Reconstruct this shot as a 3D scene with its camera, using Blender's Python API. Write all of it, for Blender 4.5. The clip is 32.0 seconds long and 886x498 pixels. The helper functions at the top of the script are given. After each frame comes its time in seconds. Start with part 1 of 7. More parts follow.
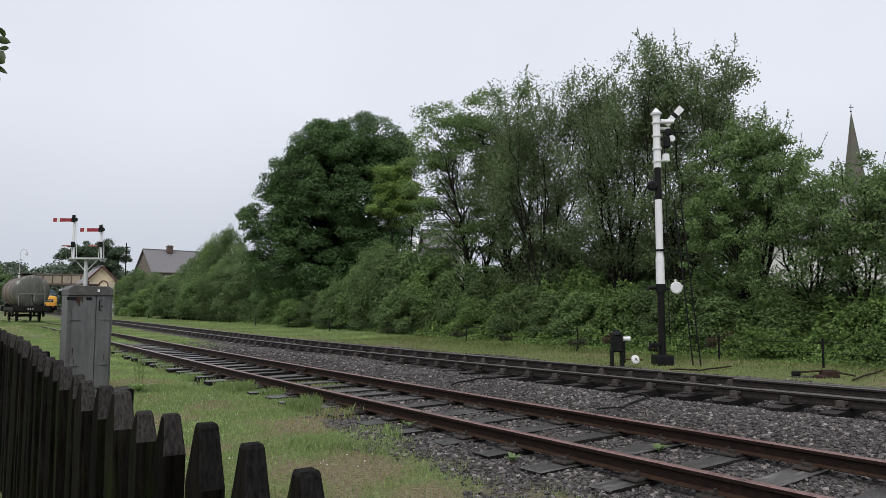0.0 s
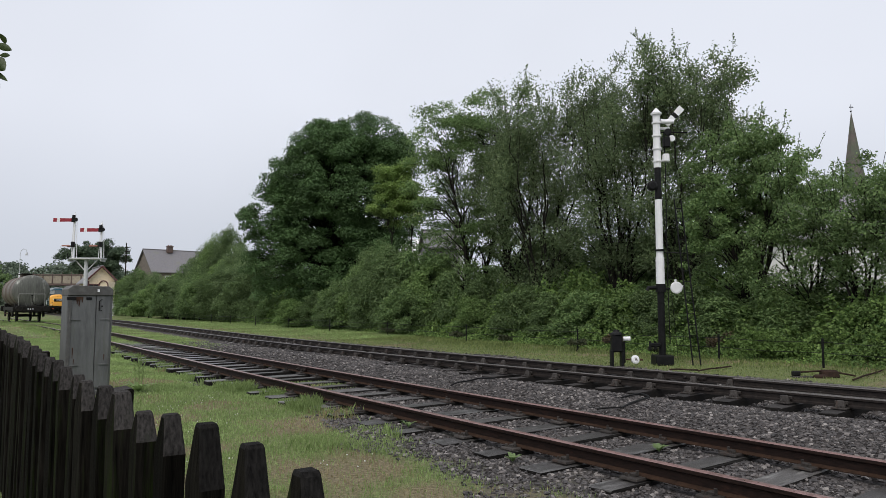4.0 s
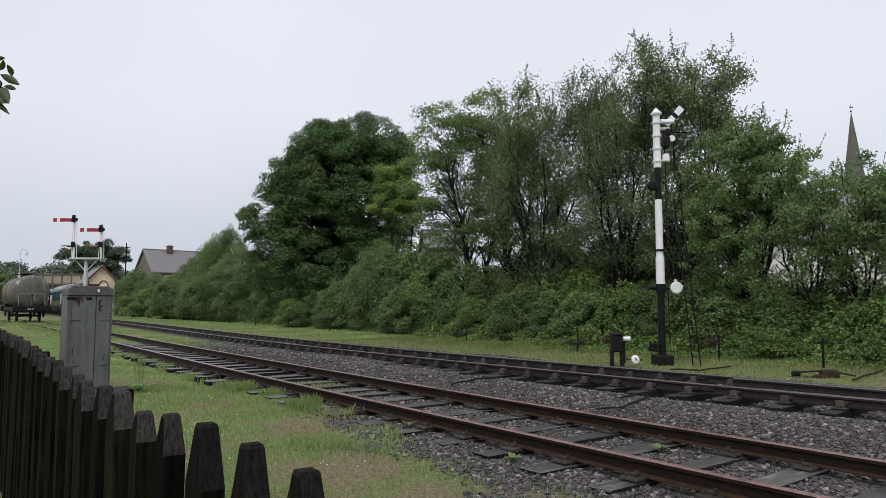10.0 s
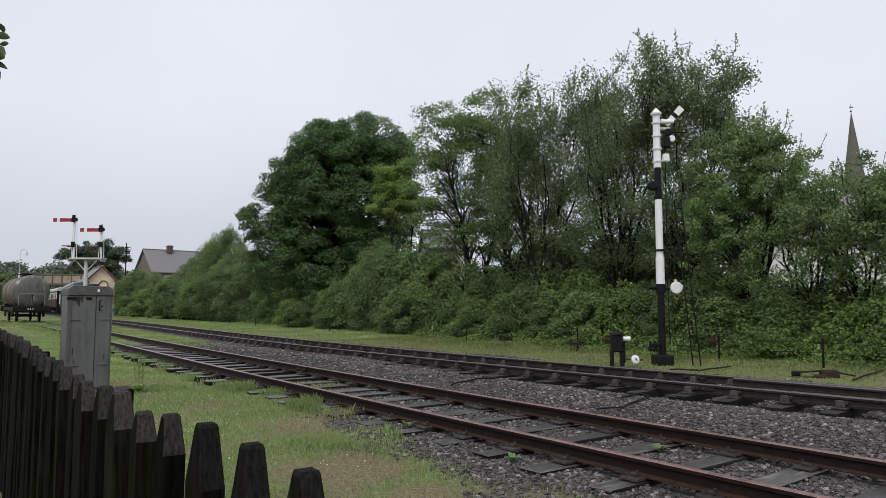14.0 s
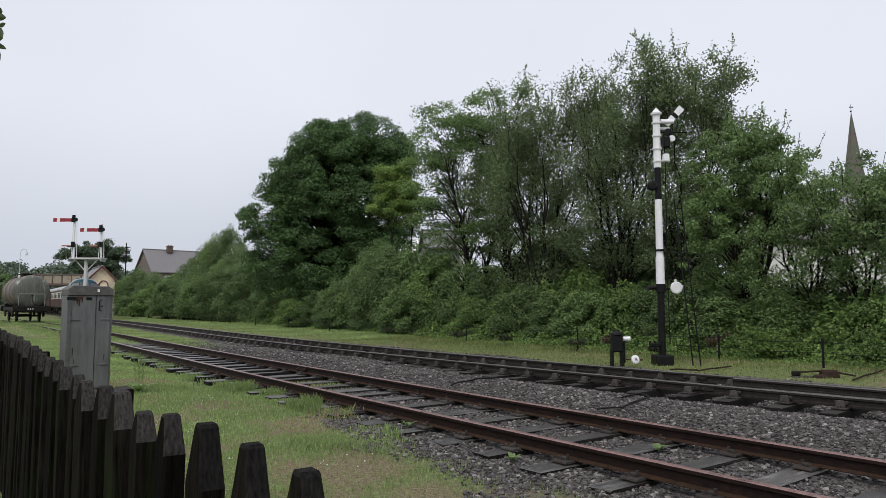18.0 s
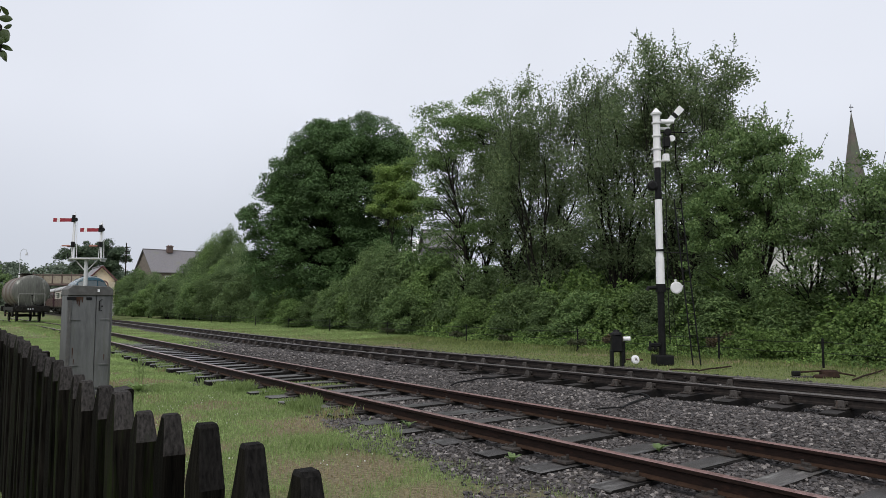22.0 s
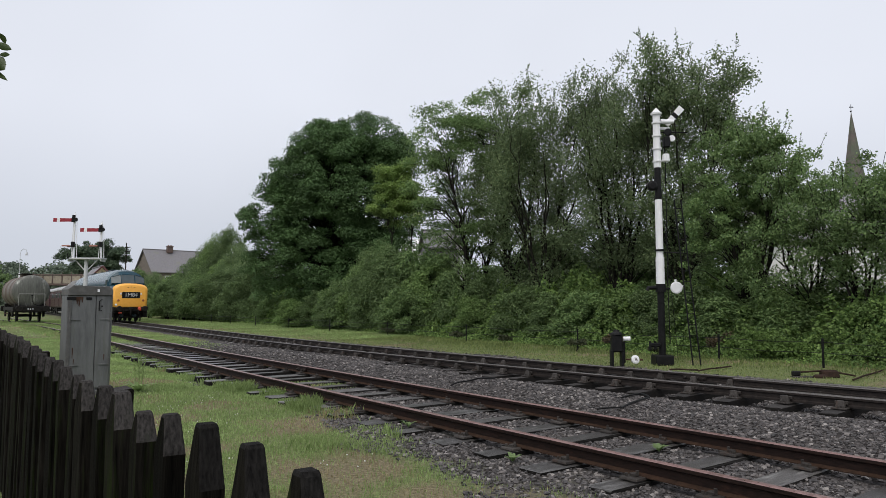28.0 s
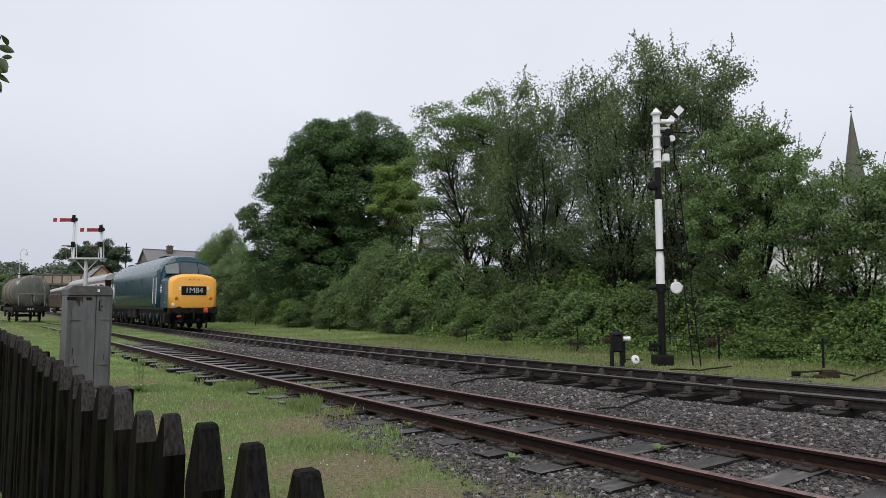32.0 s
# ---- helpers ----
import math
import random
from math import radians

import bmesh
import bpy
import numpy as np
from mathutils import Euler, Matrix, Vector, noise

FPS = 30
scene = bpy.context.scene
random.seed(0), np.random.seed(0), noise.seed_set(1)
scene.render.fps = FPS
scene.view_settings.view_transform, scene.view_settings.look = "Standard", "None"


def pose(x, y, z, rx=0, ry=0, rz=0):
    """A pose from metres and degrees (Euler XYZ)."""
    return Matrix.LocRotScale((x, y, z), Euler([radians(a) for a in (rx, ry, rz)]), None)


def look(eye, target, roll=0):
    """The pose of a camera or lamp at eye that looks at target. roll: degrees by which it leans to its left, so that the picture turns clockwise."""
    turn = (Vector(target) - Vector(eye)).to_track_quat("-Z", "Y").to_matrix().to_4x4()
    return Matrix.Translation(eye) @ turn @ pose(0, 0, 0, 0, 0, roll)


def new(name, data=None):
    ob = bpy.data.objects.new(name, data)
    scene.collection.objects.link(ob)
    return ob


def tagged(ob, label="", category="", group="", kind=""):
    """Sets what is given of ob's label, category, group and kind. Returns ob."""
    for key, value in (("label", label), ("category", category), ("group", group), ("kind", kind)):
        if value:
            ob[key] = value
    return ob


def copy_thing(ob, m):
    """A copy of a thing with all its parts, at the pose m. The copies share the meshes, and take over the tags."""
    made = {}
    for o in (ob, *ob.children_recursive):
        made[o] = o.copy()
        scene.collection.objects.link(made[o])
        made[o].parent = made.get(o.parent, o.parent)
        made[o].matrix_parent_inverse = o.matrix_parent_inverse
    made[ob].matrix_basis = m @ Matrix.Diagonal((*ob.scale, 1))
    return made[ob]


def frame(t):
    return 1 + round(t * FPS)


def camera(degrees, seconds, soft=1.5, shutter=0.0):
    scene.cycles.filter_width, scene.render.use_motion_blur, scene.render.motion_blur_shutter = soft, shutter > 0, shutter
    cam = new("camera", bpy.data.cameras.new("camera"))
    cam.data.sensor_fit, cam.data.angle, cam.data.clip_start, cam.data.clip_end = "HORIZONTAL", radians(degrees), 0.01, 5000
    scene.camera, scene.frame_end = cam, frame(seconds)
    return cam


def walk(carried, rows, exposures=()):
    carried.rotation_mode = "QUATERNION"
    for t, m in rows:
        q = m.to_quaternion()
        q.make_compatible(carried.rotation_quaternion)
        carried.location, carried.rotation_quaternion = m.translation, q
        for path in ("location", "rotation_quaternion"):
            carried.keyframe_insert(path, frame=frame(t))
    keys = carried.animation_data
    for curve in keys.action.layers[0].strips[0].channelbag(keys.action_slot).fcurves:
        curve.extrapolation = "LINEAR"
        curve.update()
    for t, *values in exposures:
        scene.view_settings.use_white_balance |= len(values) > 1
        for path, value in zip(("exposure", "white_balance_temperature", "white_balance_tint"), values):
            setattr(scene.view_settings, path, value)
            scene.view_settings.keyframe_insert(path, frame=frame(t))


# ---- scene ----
cam = camera(66.3, 32.0, soft=0.75)
EYE = (0.0, 0.0, 1.45)
STAND = pose(0.0, 0.0, 1.45, 90 + 4.716, 0, 0)
walk(cam, [(0.0, STAND), (32.0, STAND)], exposures=[(0.0, 0.0), (32.0, 0.0)])

# ---- light: an overcast sky, with the brightest cloud high up ----
world = bpy.data.worlds.new("overcast_sky")
scene.world = world
world.use_nodes = True
wt = world.node_tree
wt.nodes.clear()
w_out = wt.nodes.new("ShaderNodeOutputWorld")
w_bg = wt.nodes.new("ShaderNodeBackground")
w_sky = wt.nodes.new("ShaderNodeTexSky")
w_sky.sky_type = "NISHITA"
w_sky.sun_disc = False
w_sky.sun_elevation = radians(58)
w_sky.sun_rotation = radians(200)
w_sky.air_density = 1.0
w_sky.dust_density = 6.0
w_hsv = wt.nodes.new("ShaderNodeHueSaturation")
w_hsv.inputs["Saturation"].default_value = 0.12
w_hsv.inputs["Value"].default_value = 0.1
w_mix = wt.nodes.new("ShaderNodeMixRGB")
w_mix.inputs[0].default_value = 0.86
w_mix.inputs[2].default_value = (0.878, 0.917, 1.02, 1)
wt.links.new(w_sky.outputs[0], w_hsv.inputs["Color"])
wt.links.new(w_hsv.outputs[0], w_mix.inputs[1])
w_co = wt.nodes.new("ShaderNodeTexCoord")
w_sep = wt.nodes.new("ShaderNodeSeparateXYZ")
wt.links.new(w_co.outputs["Generated"], w_sep.inputs[0])
w_ramp = wt.nodes.new("ShaderNodeValToRGB")
w_ramp.color_ramp.interpolation = "EASE"
w_ramp.color_ramp.elements[0].position, w_ramp.color_ramp.elements[1].position = 0.04, 0.3
w_ramp.color_ramp.elements[0].color, w_ramp.color_ramp.elements[1].color = (0.81, 0.825, 0.835, 1), (1.01, 1.01, 1.01, 1)
wt.links.new(w_sep.outputs["Z"], w_ramp.inputs["Fac"])
w_cloud = wt.nodes.new("ShaderNodeTexNoise")
w_cloud.inputs["Scale"].default_value = 2.2
w_cloud.inputs["Detail"].default_value = 3
wt.links.new(w_co.outputs["Generated"], w_cloud.inputs["Vector"])
w_soft = wt.nodes.new("ShaderNodeMapRange")
w_soft.inputs["From Min"].default_value, w_soft.inputs["From Max"].default_value = 0.3, 0.7
w_soft.inputs["To Min"].default_value, w_soft.inputs["To Max"].default_value = 0.965, 1.045
wt.links.new(w_cloud.outputs["Fac"], w_soft.inputs["Value"])
w_mul = wt.nodes.new("ShaderNodeMixRGB")
w_mul.blend_type = "MULTIPLY"
w_mul.inputs[0].default_value = 1.0
wt.links.new(w_mix.outputs[0], w_mul.inputs[1])
wt.links.new(w_ramp.outputs[0], w_mul.inputs[2])
w_mul2 = wt.nodes.new("ShaderNodeMixRGB")
w_mul2.blend_type = "MULTIPLY"
w_mul2.inputs[0].default_value = 1.0
wt.links.new(w_mul.outputs[0], w_mul2.inputs[1])
wt.links.new(w_soft.outputs[0], w_mul2.inputs[2])
wt.links.new(w_mul2.outputs[0], w_bg.inputs["Color"])
w_bg.inputs["Strength"].default_value = 0.965
wt.links.new(w_bg.outputs[0], w_out.inputs["Surface"])

sun_data = bpy.data.lights.new("sun", "SUN")
sun_data.energy = 1.7
sun_data.angle = radians(50)
sun_data.color = (1.0, 0.95, 0.86)
sun = new("sun", sun_data)
sun.matrix_world = look((-14, -30, 60), (0, 10, 0))

# ---- plan: s runs along the line, n across it, both from the camera's foot ----
TH = radians(39)
UX, UY = -math.sin(TH), math.cos(TH)
NX, NY = math.cos(TH), math.sin(TH)
NEAR = (-1.777e-05, 0.0014514, 0.018993, 5.6274)
FAR = (-4.1e-05, 0.004949, -0.10835, 11.575)


def swing(a, b, s):
    q = min(max((s - a) / (b - a), 0), 1)
    return q * q * (3 - 2 * q)


def cross(track, s):
    """How far across the plan the middle of a track lies at s."""
    lo, hi = (1.0, 58.0) if track is NEAR else (5.5, 50.0)
    q = min(max(s, lo), hi)
    a, b, c, d = track
    n = ((a * q + b) * q + c) * q + d + ((3 * a * q + 2 * b) * q + c) * (s - q)
    if track is FAR:
        # the running line swings over towards the platform
        n += 1.5 * swing(74, 100, s) - 0.4 * swing(58, 68, s)
    return n


def plan(s, n, z=0.0):
    return Vector((UX * s + NX * n, UY * s + NY * n, z))


def on_track(track, s, off=0.0, z=0.0):
    """A point off metres to the far side of a track's middle."""
    a = plan(s - 0.05, cross(track, s - 0.05))
    b = plan(s + 0.05, cross(track, s + 0.05))
    t = (b - a).normalized()
    p = (a + b) / 2 + Vector((t.y, -t.x, 0)) * off
    p.z = z
    return p


def along(track, s):
    a = plan(s - 0.05, cross(track, s - 0.05))
    b = plan(s + 0.05, cross(track, s + 0.05))
    return (b - a).normalized()


RAIL_TOP = 0.17

# ---- materials ----


def surface(name, c1, c2, scale=6.0, rough=0.7, metal=0.0, bump=0.25, c3=None, scale3=1.2, stretch=(1, 1, 1),
            rvar=0.12, each=0.0, depth=0.01, cut=0.55, spec=0.5):
    """A material with grain, larger stains and fine relief; each: change of tone from piece to piece."""
    m = bpy.data.materials.new(name)
    m.use_nodes = True
    t = m.node_tree
    b = t.nodes["Principled BSDF"]
    co = t.nodes.new("ShaderNodeTexCoord")
    mp = t.nodes.new("ShaderNodeMapping")
    mp.inputs["Scale"].default_value = stretch
    t.links.new(co.outputs["Object"], mp.inputs["Vector"])
    if each:
        own = t.nodes.new("ShaderNodeObjectInfo")
        far_off = t.nodes.new("ShaderNodeMath")
        far_off.operation = "MULTIPLY"
        far_off.inputs[1].default_value = 60.0
        t.links.new(own.outputs["Random"], far_off.inputs[0])
        t.links.new(far_off.outputs[0], mp.inputs["Location"])
    n1 = t.nodes.new("ShaderNodeTexNoise")
    n1.inputs["Scale"].default_value = scale
    n1.inputs["Detail"].default_value = 6
    n1.inputs["Roughness"].default_value = 0.65
    t.links.new(mp.outputs[0], n1.inputs["Vector"])
    r1 = t.nodes.new("ShaderNodeValToRGB")
    r1.color_ramp.elements[0].position, r1.color_ramp.elements[1].position = 0.32, 0.68
    r1.color_ramp.elements[0].color, r1.color_ramp.elements[1].color = (*c1, 1), (*c2, 1)
    t.links.new(n1.outputs["Fac"], r1.inputs["Fac"])
    col = r1.outputs["Color"]
    if c3:
        n3 = t.nodes.new("ShaderNodeTexNoise")
        n3.inputs["Scale"].default_value = scale3
        n3.inputs["Detail"].default_value = 5
        n3.inputs["Roughness"].default_value = 0.7
        t.links.new(mp.outputs[0], n3.inputs["Vector"])
        r3 = t.nodes.new("ShaderNodeValToRGB")
        r3.color_ramp.elements[0].position, r3.color_ramp.elements[1].position = cut, cut + 0.14
        t.links.new(n3.outputs["Fac"], r3.inputs["Fac"])
        mx = t.nodes.new("ShaderNodeMixRGB")
        mx.inputs[2].default_value = (*c3, 1)
        t.links.new(r3.outputs["Color"], mx.inputs[0])
        t.links.new(col, mx.inputs[1])
        col = mx.outputs[0]
    if each:
        oi = t.nodes.new("ShaderNodeObjectInfo")
        mr = t.nodes.new("ShaderNodeMapRange")
        mr.inputs["To Min"].default_value, mr.inputs["To Max"].default_value = 1 - each, 1 + each
        t.links.new(oi.outputs["Random"], mr.inputs["Value"])
        hs = t.nodes.new("ShaderNodeHueSaturation")
        t.links.new(mr.outputs[0], hs.inputs["Value"])
        t.links.new(col, hs.inputs["Color"])
        col = hs.outputs[0]
    t.links.new(col, b.inputs["Base Color"])
    b.inputs["Metallic"].default_value = metal
    b.inputs["Specular IOR Level"].default_value = spec
    mr = t.nodes.new("ShaderNodeMapRange")
    mr.inputs["To Min"].default_value, mr.inputs["To Max"].default_value = max(rough - rvar, 0.03), min(rough + rvar, 1)
    t.links.new(n1.outputs["Fac"], mr.inputs["Value"])
    t.links.new(mr.outputs[0], b.inputs["Roughness"])
    if bump:
        bp = t.nodes.new("ShaderNodeBump")
        bp.inputs["Strength"].default_value = bump
        bp.inputs["Distance"].default_value = depth
        t.links.new(n1.outputs["Fac"], bp.inputs["Height"])
        t.links.new(bp.outputs[0], b.inputs["Normal"])
    return m


def leafage(name, c1, c2, rough=0.5, trans=0.3, island=True):
    """Leaves: each of its own tone between two greens, letting some light through."""
    m = bpy.data.materials.new(name)
    m.use_nodes = True
    t = m.node_tree
    b = t.nodes["Principled BSDF"]
    geo = t.nodes.new("ShaderNodeNewGeometry")
    r = t.nodes.new("ShaderNodeValToRGB")
    r.color_ramp.elements[0].color, r.color_ramp.elements[1].color = (*c1, 1), (*c2, 1)
    t.links.new(geo.outputs["Random Per Island"], r.inputs["Fac"])
    co = t.nodes.new("ShaderNodeTexCoord")
    n = t.nodes.new("ShaderNodeTexNoise")
    n.inputs["Scale"].default_value = 0.45
    n.inputs["Detail"].default_value = 3
    t.links.new(co.outputs["Object"], n.inputs["Vector"])
    oi = t.nodes.new("ShaderNodeObjectInfo")
    ad = t.nodes.new("ShaderNodeMath")
    ad.operation = "MULTIPLY_ADD"
    ad.inputs[1].default_value = 0.22
    t.links.new(oi.outputs["Random"], ad.inputs[0])
    mr = t.nodes.new("ShaderNodeMapRange")
    mr.inputs["From Min"].default_value, mr.inputs["From Max"].default_value = 0.3, 0.7
    mr.inputs["To Min"].default_value, mr.inputs["To Max"].default_value = 0.62, 1.15
    t.links.new(n.outputs["Fac"], mr.inputs["Value"])
    t.links.new(mr.outputs[0], ad.inputs[2])
    hs = t.nodes.new("ShaderNodeHueSaturation")
    t.links.new(ad.outputs[0], hs.inputs["Value"])
    t.links.new(r.outputs["Color"], hs.inputs["Color"])
    t.links.new(hs.outputs[0], b.inputs["Base Color"])
    b.inputs["Roughness"].default_value = rough
    b.inputs["Specular IOR Level"].default_value = 0.28
    tr = t.nodes.new("ShaderNodeBsdfTranslucent")
    t.links.new(hs.outputs[0], tr.inputs["Color"])
    mx = t.nodes.new("ShaderNodeMixShader")
    mx.inputs[0].default_value = trans
    t.links.new(b.outputs[0], mx.inputs[1])
    t.links.new(tr.outputs[0], mx.inputs[2])
    t.links.new(mx.outputs[0], t.nodes["Material Output"].inputs["Surface"])
    return m


def plain(name, c, rough=0.5, metal=0.0):
    return surface(name, tuple(v * 0.88 for v in c), tuple(min(v * 1.1, 1) for v in c), 9.0, rough, metal, 0.08)


M = {}
M["rail"] = surface("rusted_rail_steel", (0.009, 0.0068, 0.0062), (0.027, 0.0155, 0.0125), 14, 0.62, 0.0, 0.3, (0.055, 0.026, 0.019), 3.0, (1, 1, 4), cut=0.6, spec=0.12)
M["rail_foot"] = surface("rust_caked_rail_foot", (0.02, 0.012, 0.009), (0.052, 0.03, 0.02), 16, 0.85, 0, 0.4, (0.03, 0.018, 0.012), 4.0, spec=0.1)
M["rail_head"] = surface("worn_rail_head", (0.16, 0.088, 0.082), (0.25, 0.155, 0.148), 18, 0.3, 0.0, 0.15, (0.06, 0.034, 0.028), 1.5)
M["rail_head_far"] = surface("used_rail_head", (0.07, 0.062, 0.06), (0.12, 0.11, 0.108), 18, 0.34, 0.0, 0.1)
M["rail_far"] = surface("dark_running_rail_steel", (0.014, 0.012, 0.012), (0.036, 0.029, 0.026), 14, 0.6, 0.0, 0.3, (0.02, 0.018, 0.018), 2.0, spec=0.15)
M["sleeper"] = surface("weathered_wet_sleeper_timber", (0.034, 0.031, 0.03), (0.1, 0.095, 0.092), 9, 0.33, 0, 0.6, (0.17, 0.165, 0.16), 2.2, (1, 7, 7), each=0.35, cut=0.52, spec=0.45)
# shade on the sleepers' sides, put into a near-black copy of the timber colour
M["sleeper_side"] = surface("shade_black_sleeper_side", (0.008, 0.0075, 0.007), (0.022, 0.02, 0.019), 9, 0.8, 0, 0.5, (0.035, 0.03, 0.027), 3, (1, 7, 7), each=0.3, cut=0.62, spec=0.1)
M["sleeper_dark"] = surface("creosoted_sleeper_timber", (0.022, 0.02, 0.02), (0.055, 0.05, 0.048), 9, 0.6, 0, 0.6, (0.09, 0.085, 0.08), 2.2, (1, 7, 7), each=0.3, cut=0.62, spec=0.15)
M["chair"] = surface("cast_iron_chair", (0.024, 0.021, 0.02), (0.06, 0.053, 0.048), 30, 0.6, 0, 0.4, (0.055, 0.034, 0.025), 8, each=0.25, spec=0.2)
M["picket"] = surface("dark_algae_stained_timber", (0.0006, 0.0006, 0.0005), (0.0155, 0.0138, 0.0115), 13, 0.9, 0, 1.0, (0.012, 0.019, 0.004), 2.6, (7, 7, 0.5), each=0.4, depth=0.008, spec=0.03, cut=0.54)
# darker tone for the cuts of the nearest pales
M["picket_top"] = surface("dark_end_grain_near", (0.0025, 0.0023, 0.0023), (0.019, 0.0175, 0.017), 24, 0.85, 0, 1.0, (0.012, 0.012, 0.01), 3, (6, 6, 1), each=0.25, depth=0.006, spec=0.08)
# skylight on upward cuts, put into a lighter grey end-grain colour
M["picket_cut"] = surface("skylit_grey_end_grain", (0.008, 0.0075, 0.0072), (0.058, 0.053, 0.051), 22, 0.85, 0, 1.0, (0.03, 0.03, 0.026), 3, (6, 6, 0.9), each=0.25, depth=0.006, spec=0.1)
M["cabinet"] = surface("faded_grey_cabinet_paint", (0.08, 0.083, 0.085), (0.14, 0.143, 0.143), 5, 0.6, 0, 0.12, (0.09, 0.095, 0.075), 1.6, (2.5, 2.5, 0.5), cut=0.56)
M["cabinet_lid"] = surface("dirty_grey_cabinet_top", (0.06, 0.059, 0.058), (0.12, 0.118, 0.114), 8, 0.7, 0, 0.15, (0.06, 0.055, 0.05), 3)
M["rust"] = surface("orange_brown_rust", (0.035, 0.02, 0.015), (0.08, 0.042, 0.028), 12, 0.85, 0, 0.4, (0.04, 0.025, 0.02), 4, spec=0.15)
M["white"] = surface("white_signal_paint", (0.7, 0.7, 0.72), (0.82, 0.82, 0.84), 7, 0.45, 0, 0.06, (0.5, 0.5, 0.48), 2.2, (2, 2, 0.5), cut=0.66)
M["black"] = surface("black_gloss_paint", (0.005, 0.005, 0.0055), (0.012, 0.012, 0.0125), 9, 0.45, 0, 0.1, (0.022, 0.021, 0.02), 3, cut=0.66, spec=0.15)
M["red"] = surface("red_arm_enamel", (0.24, 0.012, 0.024), (0.31, 0.018, 0.03), 8, 0.4, 0, 0.05)
M["glass_dark"] = plain("dark_glass", (0.018, 0.022, 0.026), 0.06)
M["bark"] = surface("tree_bark", (0.009, 0.008, 0.007), (0.025, 0.022, 0.018), 6, 0.9, 0, 0.8, (0.032, 0.038, 0.02), 1.5, (3, 3, 0.7), depth=0.02, spec=0.15)
M["syc"] = leafage("sycamore_leaves", (0.06, 0.115, 0.038), (0.1, 0.172, 0.064), 0.55, 0.27)
M["lime"] = leafage("bright_green_leaves", (0.1, 0.175, 0.042), (0.175, 0.265, 0.075), 0.55, 0.35)
M["maple"] = leafage("yellow_green_maple_leaves", (0.17, 0.265, 0.065), (0.3, 0.415, 0.13), 0.55, 0.45)
M["willow"] = leafage("grey_green_willow_leaves", (0.09, 0.136, 0.062), (0.2, 0.26, 0.125), 0.55, 0.42)
M["willow_dark"] = leafage("dull_green_willow_leaves", (0.092, 0.142, 0.064), (0.205, 0.265, 0.126), 0.55, 0.42)
M["ash"] = leafage("soft_green_ash_leaves", (0.105, 0.175, 0.062), (0.205, 0.295, 0.115), 0.55, 0.4)
M["alder"] = leafage("fresh_alder_leaves", (0.098, 0.168, 0.06), (0.225, 0.32, 0.125), 0.5, 0.4)
M["shrub"] = leafage("shrub_leaves", (0.084, 0.138, 0.052), (0.19, 0.268, 0.11), 0.55, 0.38)
M["shrub2"] = leafage("hazel_leaves", (0.11, 0.185, 0.055), (0.225, 0.325, 0.115), 0.55, 0.38)
M["sallow"] = leafage("pale_sallow_leaves", (0.09, 0.145, 0.06), (0.235, 0.315, 0.145), 0.55, 0.4)
M["bramble"] = leafage("bramble_leaves", (0.09, 0.165, 0.038), (0.29, 0.41, 0.115), 0.5, 0.3)
M["tangle"] = leafage("dull_bramble_and_nettle_leaves", (0.05, 0.1, 0.026), (0.21, 0.31, 0.09), 0.55, 0.32)
# these two leaf colours carry the haze of distance in their greyed greens
M["farleaf"] = leafage("haze_tinted_wood_leaves", (0.1, 0.13, 0.095), (0.135, 0.17, 0.122), 0.7, 0.2)
M["hazy"] = leafage("haze_greyed_leaves", (0.058, 0.088, 0.052), (0.098, 0.138, 0.085), 0.7, 0.2)
M["dead"] = leafage("dry_reddish_leaves", (0.05, 0.04, 0.025), (0.13, 0.1, 0.055), 0.6, 0.2)
M["darkweed"] = leafage("dark_weed_leaves", (0.03, 0.04, 0.02), (0.07, 0.08, 0.035), 0.6, 0.2)
M["grass"] = leafage("grass_blades", (0.17, 0.245, 0.08), (0.37, 0.475, 0.2), 0.6, 0.35)
M["verge_grass"] = leafage("darker_lineside_grass", (0.1, 0.135, 0.045), (0.22, 0.265, 0.095), 0.6, 0.3)
M["straw"] = leafage("dry_grass_blades", (0.24, 0.2, 0.11), (0.42, 0.36, 0.21), 0.6, 0.3)
M["blossom"] = plain("white_clover_heads", (0.7, 0.7, 0.66), 0.7)

# ---- building helpers ----


def obj(name, mesh, material, parent=None, label="", smooth=False):
    mesh.materials.append(material)
    if smooth:
        mesh.polygons.foreach_set("use_smooth", [True] * len(mesh.polygons))
    ob = new(name, mesh)
    if parent:
        ob.parent = parent
    if label:
        ob["label"] = label
    return ob


def part(name, bm, material, parent=None, label="", smooth=False):
    """Links a bmesh as one mesh under a thing or a part."""
    bmesh.ops.recalc_face_normals(bm, faces=bm.faces)
    mesh = bpy.data.meshes.new(name)
    bm.to_mesh(mesh)
    bm.free()
    return obj(name, mesh, material, parent, label, smooth)


def empty(name, m, label, category, group="", kind=""):
    ob = new(name)
    ob.empty_display_size = 0.2
    ob.matrix_world = m
    return tagged(ob, label, category, group, kind)


